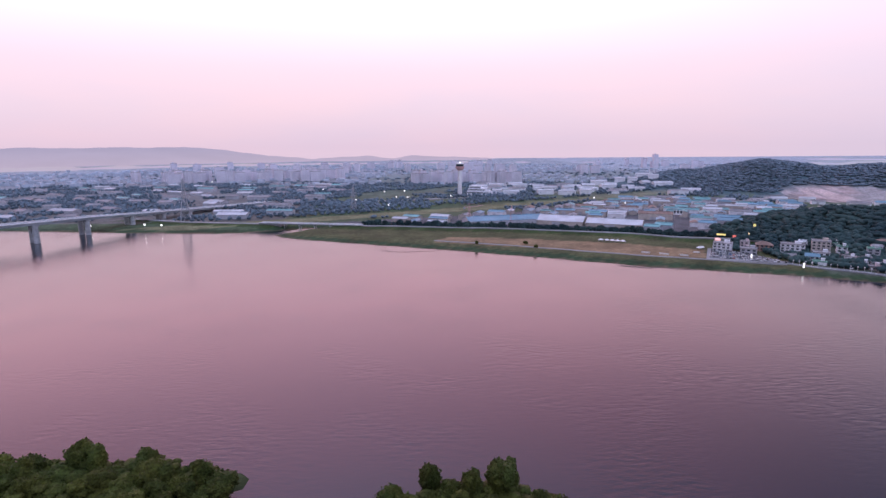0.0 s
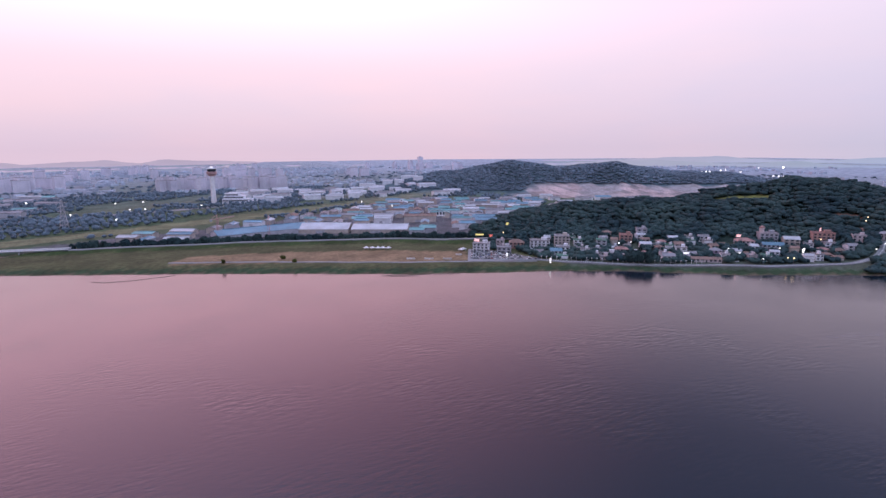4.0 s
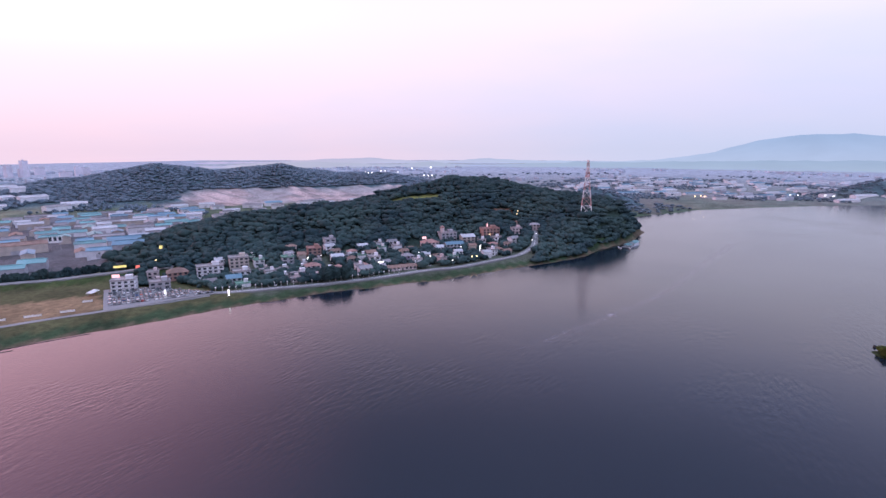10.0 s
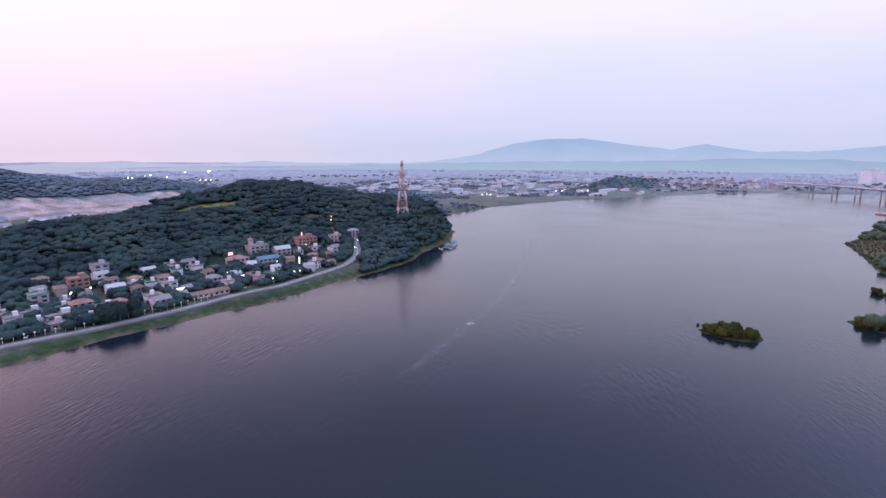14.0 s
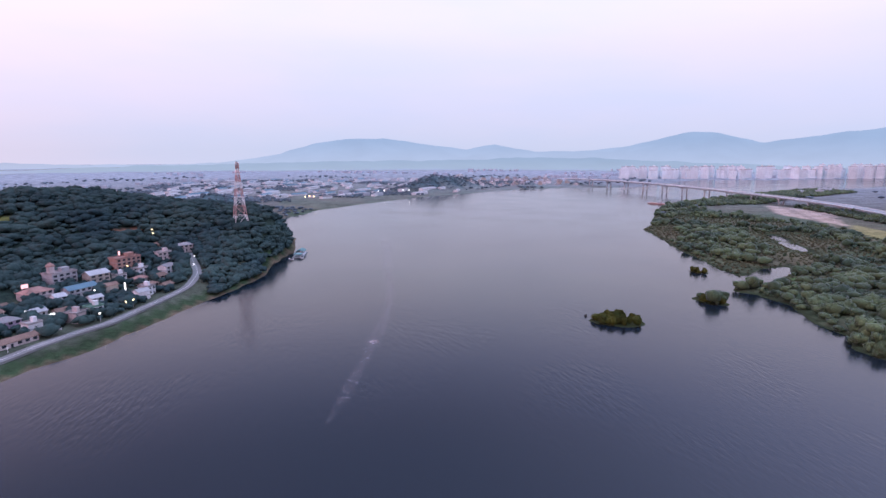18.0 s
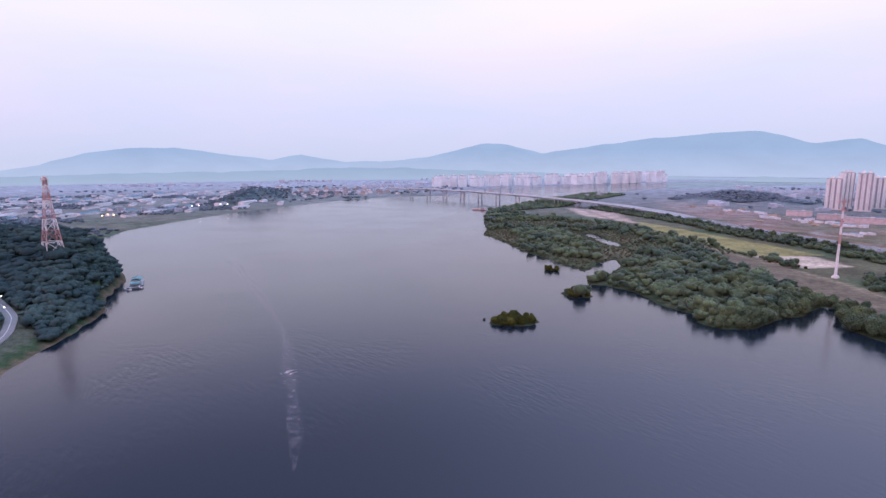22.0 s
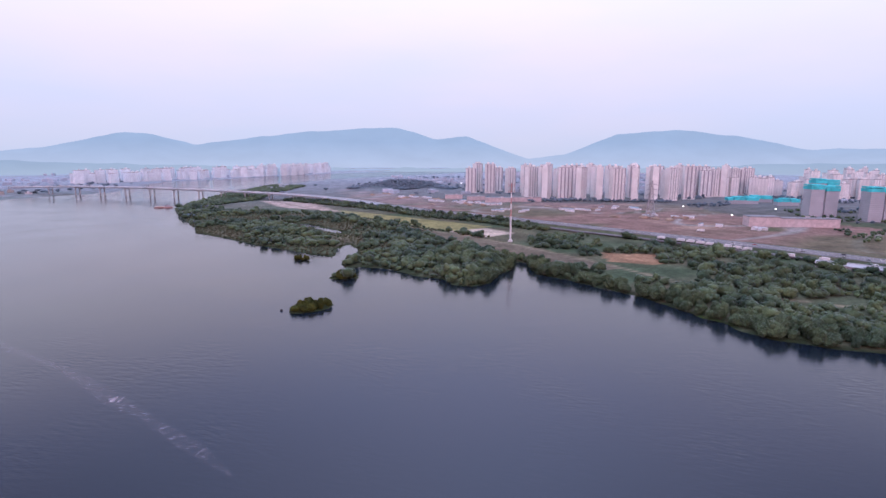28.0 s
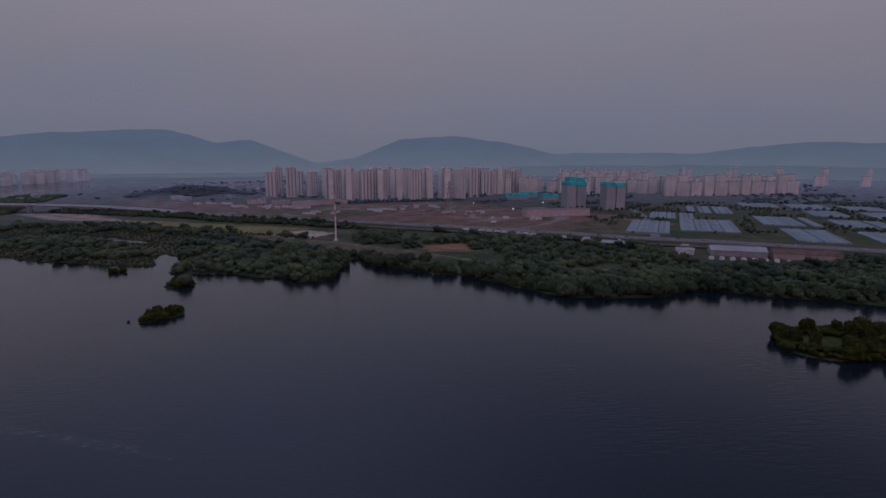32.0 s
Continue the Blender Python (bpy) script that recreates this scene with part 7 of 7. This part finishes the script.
# a big white cross-shaped sculpture
ob = thing("sculpture", 545, 373, ground_z(545, 373), 20, "big white cross-shaped sculpture beside the road", "sculpture")
# the white arms glow by emission, with no lamp on them
for s in (-1, 1):
    part("arm", joined("arm", [strut_arrays((-3.2 * s, 0.02 * s, 1.0), (3.2 * s, 0.02 * s, 7.0), 0.42)]), SIGN_WHITE, ob)
part("plinth", boxes("plinth", [(-3.6, -0.8, -0.8, 3.6, 0.8, 0.9)]), CONCRETE, ob)

# the tower on the hotel
ob = thing("roof_tower", 548, 419, ground_z(548, 419) + 9.3, -35, "small pink tower on the hotel roof", "tower")
part("drum", upright("drum", [(2.4 * math.cos(a * math.pi / 4), 2.4 * math.sin(a * math.pi / 4)) for a in range(8)], 0, 4.5), WALLS["pink"], ob)
part("cap", joined("cap", [tube_arrays([(0, 0, 4.4), (0, 0, 5.4), (0, 0, 7.2)], [3.0, 2.6, 0.1], 8)]), ROOFS["red"], ob)

# festive posts along the river road
post_pts = resample(LAKE_ROAD[:6], 4.6)
post_n = sideways(post_pts)
POST = joined("post", [tube_arrays([(0, 0, -0.4), (0, 0, 2.2)], [0.16, 0.13], 6)])
POST.materials.append(PAINT_WHITE)
CAPS = joined("lantern", [tube_arrays([(0, 0, 2.2), (0, 0, 2.6), (0, 0, 3.1), (0, 0, 3.2)], [0.3, 0.55, 0.45, 0.05], 8)])
CAPS.materials.append(PAINT_WHITE)
for p, n in zip(post_pts[2:34], post_n[2:34]):
    x, y = p[0] + n[0] * 5.2, p[1] + n[1] * 5.2
    ob = thing("garden_post", x, y, ground_z(x, y), 0, "short white post with a round lantern by the road", "post", "white posts along the river road")
    part("post", POST, None, ob)
    part("lantern", CAPS, None, ob)

# white banners and tents on the meadow
for x, y, w in ((202, 524, 8), (217, 515, 9), (233, 507, 8), (252, 522, 6)):
    ob = thing("banner", x, y, ground_z(x, y), -28, "long white banner on short posts in the meadow", "banner", "banners on the meadow")
    part("cloth", boxes("cloth", [(-w / 2, -0.06, 0.3, w / 2, 0.06, 1.6)]), PAINT_WHITE, ob)
    for o in (-w / 2, w / 2):
        part("post", boxes("post", [(o - 0.08, -0.08, -0.3, o + 0.08, 0.08, 1.8)]), STEEL, ob)
for x, y in ((176, 588), (182, 585), (187, 582), (192, 580), (197, 577), (262, 538), (266, 541)):
    ob = thing("party_tent", x, y, ground_z(x, y), -25, "white peaked canopy tent on the meadow", "tent", "tents on the meadow")
    part("canopy", joined("canopy", [tube_arrays([(0, 0, 2.3), (0, 0, 2.6), (0, 0, 4.0)], [3.2, 3.2, 0.1], 4)]), PAINT_WHITE, ob)
    for sx in (-2, 2):
        for sy in (-2, 2):
            part("leg", boxes("leg", [(sx - 0.06, sy - 0.06, -0.2, sx + 0.06, sy + 0.06, 2.4)]), STEEL, ob)
for k in range(8):
    x, y = -118 + 9.5 * k, -94 - 3.2 * k
    ob = thing("party_tent", x, y, ground_z(x, y), 20, "white round-topped tent before the storage halls", "tent", "tents by the halls")
    part("canopy", joined("canopy", [tube_arrays([(0, 0, -0.2), (0, 0, 2.2), (0, 0, 3.1), (0, 0, 3.4)], [2.6, 2.6, 1.7, 0.2], 10)], True), PAINT_WHITE, ob)

# the boathouse under the cape
ob = thing("boathouse", 690, 258, 0, -10, "floating boathouse with teal roofs and a white deck", "boathouse")
part("pontoon", boxes("pontoon", [(-14, -5, -0.4, 13, 5, 0.5)]), CONCRETE, ob)
part("wall", boxes("wall", [(-1, -3.6, 0.5, 12, 3.6, 3.6)]), WALLS["white"], ob)
part("roof", gable("roof", 13, 7.4, 3.6, 1.6, 0.7), ROOFS["teal"], ob, at_=pose(5.5, 0, 0))
part("canopy", boxes("canopy", [(-13, -3.8, 3.0, -3, 3.8, 3.3)]), ROOFS["teal"], ob)
for sx in (-12.5, -3.5):
    for sy in (-3.4, 3.4):
        part("post", boxes("post", [(sx - 0.12, sy - 0.12, 0.5, sx + 0.12, sy + 0.12, 3.0)]), STEEL, ob)


def boat(name, x, y, turn, size, label, mats):
    ob = thing(name, x, y, 0, turn, label, "boat")
    v = [(-3, -1, 0.8), (2, -1, 0.8), (3.6, 0, 1.0), (2, 1, 0.8), (-3, 1, 0.8), (-2.8, -0.7, -0.3), (1.8, -0.7, -0.3), (3.0, 0, -0.3), (1.8, 0.7, -0.3), (-2.8, 0.7, -0.3)]
    bm = bmesh.new()
    vs = [bm.verts.new(Vector(p) * size) for p in v]
    for f in ((0, 1, 2, 3, 4), (5, 9, 8, 7, 6), (0, 5, 6, 1), (1, 6, 7, 2), (2, 7, 8, 3), (3, 8, 9, 4), (4, 9, 5, 0)):
        bm.faces.new([vs[i] for i in f])
    me = bpy.data.meshes.new("hull")
    bm.to_mesh(me)
    bm.free()
    part("hull", me, mats[0], ob)
    part("cabin", boxes("cabin", [(-1.4 * size, -0.6 * size, 0.8 * size, 0.4 * size, 0.6 * size, 1.7 * size)]), mats[1], ob)
    return ob


boat("motor_boat", 674, 256, 15, 1.2, "small white motor boat moored at the boathouse", (PAINT_WHITE, GLASS_DARK))
boat("motor_boat", 670, 266, 40, 1.1, "small white motor boat moored at the boathouse", (PAINT_WHITE, GLASS_DARK))
ob = thing("barge", 1081, -420, 0, 35, "long dark work barge with a low deckhouse", "boat")
part("hull", prism("hull", [(-4, -0.6), (4, -0.6), (4.6, 1.6), (-4.6, 1.6)], -16, 16), PAINT_RED, ob)
part("deckhouse", boxes("deckhouse", [(-12, -2.6, 1.6, -4, 2.6, 5.0)]), WALLS["grey"], ob)
part("deck_load", boxes("deck_load", [(0, -3, 1.6, 12, 3, 2.8)]), WALLS["tan"], ob)
ob = thing("buoy", 437, 74, 0, 0, "small dark buoy floating off the islet", "buoy")
part("float", joined("float", [tube_arrays([(0, 0, -0.4), (0, 0, 0.5), (0, 0, 1.3), (0, 0, 1.35)], [0.9, 0.9, 0.4, 0.02], 10)], True), RUBBER, ob)


# red and white tower cranes behind the levee
def crane(x, y, tall, turn, label):
    ob = thing("tower_crane", x, y, ground_z(x, y), turn, label, "crane", "cranes in the works")
    arr = []
    for k in range(int(tall / 4)):
        z0, z1 = 4 * k, 4 * k + 4
        for sx, sy in ((-1, -1), (1, -1), (1, 1), (-1, 1)):
            arr.append(strut_arrays((sx, sy, z0), (sx, sy, z1), 0.16))
        arr += [strut_arrays((-1, -1, z0), (1, -1, z1), 0.1), strut_arrays((1, 1, z0), (-1, 1, z1), 0.1)]
    part("tower", joined("tower", arr), PAINT_RED, ob)
    part("jib", joined("jib", [strut_arrays((-8, 0, tall), (22, 0, tall + 1), 0.4), strut_arrays((0, 0, tall + 5), (20, 0, tall + 1), 0.12), strut_arrays((0, 0, tall + 5), (-8, 0, tall), 0.12), strut_arrays((0, 0, tall), (0, 0, tall + 5), 0.3)]), PAINT_RED, ob)
    part("counterweight", boxes("counterweight", [(-9, -0.8, tall - 2, -6.5, 0.8, tall)]), CONCRETE, ob)


crane(36, 728, 24, 30, "slim red tower crane behind the levee")
crane(92, 716, 22, 80, "slim red tower crane behind the levee")

# drifting foam on the river
def foam_material(name, amount):
    m = bpy.data.materials.new(name)
    m.use_nodes = True
    nt = m.node_tree
    b = nt.nodes["Principled BSDF"]
    b.inputs["Base Color"].default_value = (0.62, 0.54, 0.58, 1)
    b.inputs["Roughness"].default_value = 0.9
    geo, n, r = nt.nodes.new("ShaderNodeNewGeometry"), nt.nodes.new("ShaderNodeTexNoise"), nt.nodes.new("ShaderNodeMapRange")
    n.inputs["Scale"].default_value, n.inputs["Detail"].default_value = 0.34, 9.0
    for k, v in ((1, 0.42), (2, 0.76), (3, 0.0), (4, amount)):
        r.inputs[k].default_value = v
    nt.links.new(geo.outputs["Position"], n.inputs["Vector"])
    nt.links.new(n.outputs[0], r.inputs[0])
    nt.links.new(r.outputs[0], b.inputs["Alpha"])
    return m


foam = resample([(760, 163), (685, 171), (600, 181), (538, 186), (479, 195), (421, 211), (373, 225), (334, 238)], 3.0)
foam[:, 1] += 1.6 * wobble(foam[:, 0], foam[:, 1], 9, 2)
reach = np.interp(foam[:, 0], [334, 360, 400, 421, 480, 560, 760], [0.5, 3.2, 2.0, 4.2, 2.4, 3.2, 6.0])
fn = sideways(foam)
fv = np.concatenate([np.column_stack([foam[:, :2] + fn * reach[:, None], np.full(len(foam), 0.03)]), np.column_stack([foam[:, :2] - fn * reach[:, None], np.full(len(foam), 0.03)])])
ff = np.array([(i, i + 1, len(foam) + i + 1, len(foam) + i) for i in range(len(foam) - 1)])
ob = part("foam_streak", mesh_of("foam_streak", fv, ff), foam_material("thin_foam", 0.20))
tagged(ob, "thin pinkish streak of foam drifting on the river", "foam", kind="stuff")
ring = [(421 + (3.4 + 1.2 * math.sin(3 * a)) * math.cos(a), 211 + (2.2 + 0.8 * math.sin(5 * a)) * math.sin(a)) for a in np.linspace(0, 2 * math.pi, 18, endpoint=False)]
ob = part("foam_patch", upright("foam_patch", ring, 0.02, 0.10), foam_material("thick_foam", 0.85))
tagged(ob, "small bright patch of white foam on the river", "foam", kind="stuff")

# ---- the construction land: cabins, heaps of earth ----
site_rng = np.random.default_rng(91)
CABIN_BODY = boxes("cabin_body", [(-6, -1.6, 0, 6, 1.6, 2.9)])
CABIN_BODY.materials.append(WALLS["white"])
CABIN_ROOF = prism("cabin_roof", [(-1.9, 2.9), (0, 3.5), (1.9, 2.9)], -6.2, 6.2)
CABIN_ROOF.materials.append(ROOFS["pale"])
CABIN_BLUE = prism("cabin_roof", [(-1.9, 2.9), (0, 3.5), (1.9, 2.9)], -6.2, 6.2)
CABIN_BLUE.materials.append(ROOFS["blue"])
CABIN_DOOR = boxes("cabin_door", [(-4.2, -1.68, 0.1, -3.2, -1.58, 2.1), (-1.5, -1.68, 1.0, 0.2, -1.58, 2.0), (2.2, -1.68, 1.0, 3.9, -1.58, 2.0)])
CABIN_DOOR.materials.append(GLASS_DARK)
for cx, cy, n in ((520, -700, 9), (610, -735, 8), (330, -640, 7), (180, -600, 6), (420, -590, 6), (720, -800, 8), (90, -480, 5), (255, -720, 6)):
    for k in range(n):
        x, y = cx + site_rng.uniform(-45, 45), cy + site_rng.uniform(-22, 22)
        blue = site_rng.uniform() < 0.3
        ob = thing("site_cabin", x, y, ground_z(x, y), site_rng.choice((-24, 66)) + site_rng.uniform(-5, 5),
                   "white site cabin with a blue roof on bare ground" if blue else "white site cabin with a pale roof on bare ground", "cabin", "site cabins")
        ob.scale = (site_rng.uniform(0.7, 1.6), site_rng.uniform(0.9, 2.0), site_rng.uniform(0.9, 1.3))
        part("cabin_body", CABIN_BODY, None, ob)
        part("cabin_roof", CABIN_BLUE if blue else CABIN_ROOF, None, ob)
        part("cabin_door", CABIN_DOOR, None, ob)
HEAP_EARTH = material("orange_earth", (0.33, 0.23, 0.17), rough=0.95, vary=0.25, scale=0.1, fine=0.8, bump=0.5)
HEAPS = []
for k in range(3):
    v = ICO_V.copy()
    v[:, 2] = np.maximum(v[:, 2], -0.1)
    v *= (1 + 0.22 * np.sin(v @ np.array([3.1, 2.3 + k, 1.7]) + k)[:, None])
    me = mesh_of("soil_mound", v, ICO_F, True)
    me.materials.append(HEAP_EARTH)
    HEAPS.append(me)
for cx, cy, n in ((700, -760, 5), (560, -680, 5), (330, -700, 5), (210, -540, 4), (800, -860, 5), (120, -590, 4)):
    for k in range(n):
        x, y = cx + site_rng.uniform(-60, 60), cy + site_rng.uniform(-30, 30)
        ob = part("soil_mound", HEAPS[k % 3], None)
        ob.location = (x, y, ground_z(x, y) - 0.1)
        ob.rotation_euler = (0, 0, site_rng.uniform(0, 6))
        ob.scale = (site_rng.uniform(7, 15), site_rng.uniform(4, 8), site_rng.uniform(1.6, 4))
        tagged(ob, "heap of orange earth on the construction land", "mound", group="earth heaps")

# thin floating booms off the grassy bank
for line in ([(165, 486), (172, 482), (179, 480), (199, 475), (226, 465)], [(-66, 566), (-56, 559), (-37, 557), (-3, 563)], [(164, 489), (160, 486), (172, 479), (190, 472)]):
    pts = resample(line, 2.0)
    boom = [strut_arrays((a[0], a[1], 0.08), (b[0], b[1], 0.08), 0.11) for a, b in zip(pts, pts[1:])]
    ob = part("floating_boom", joined("floating_boom", boom), RUBBER)
    tagged(ob, "thin dark boom floating near the grassy bank", "boom")
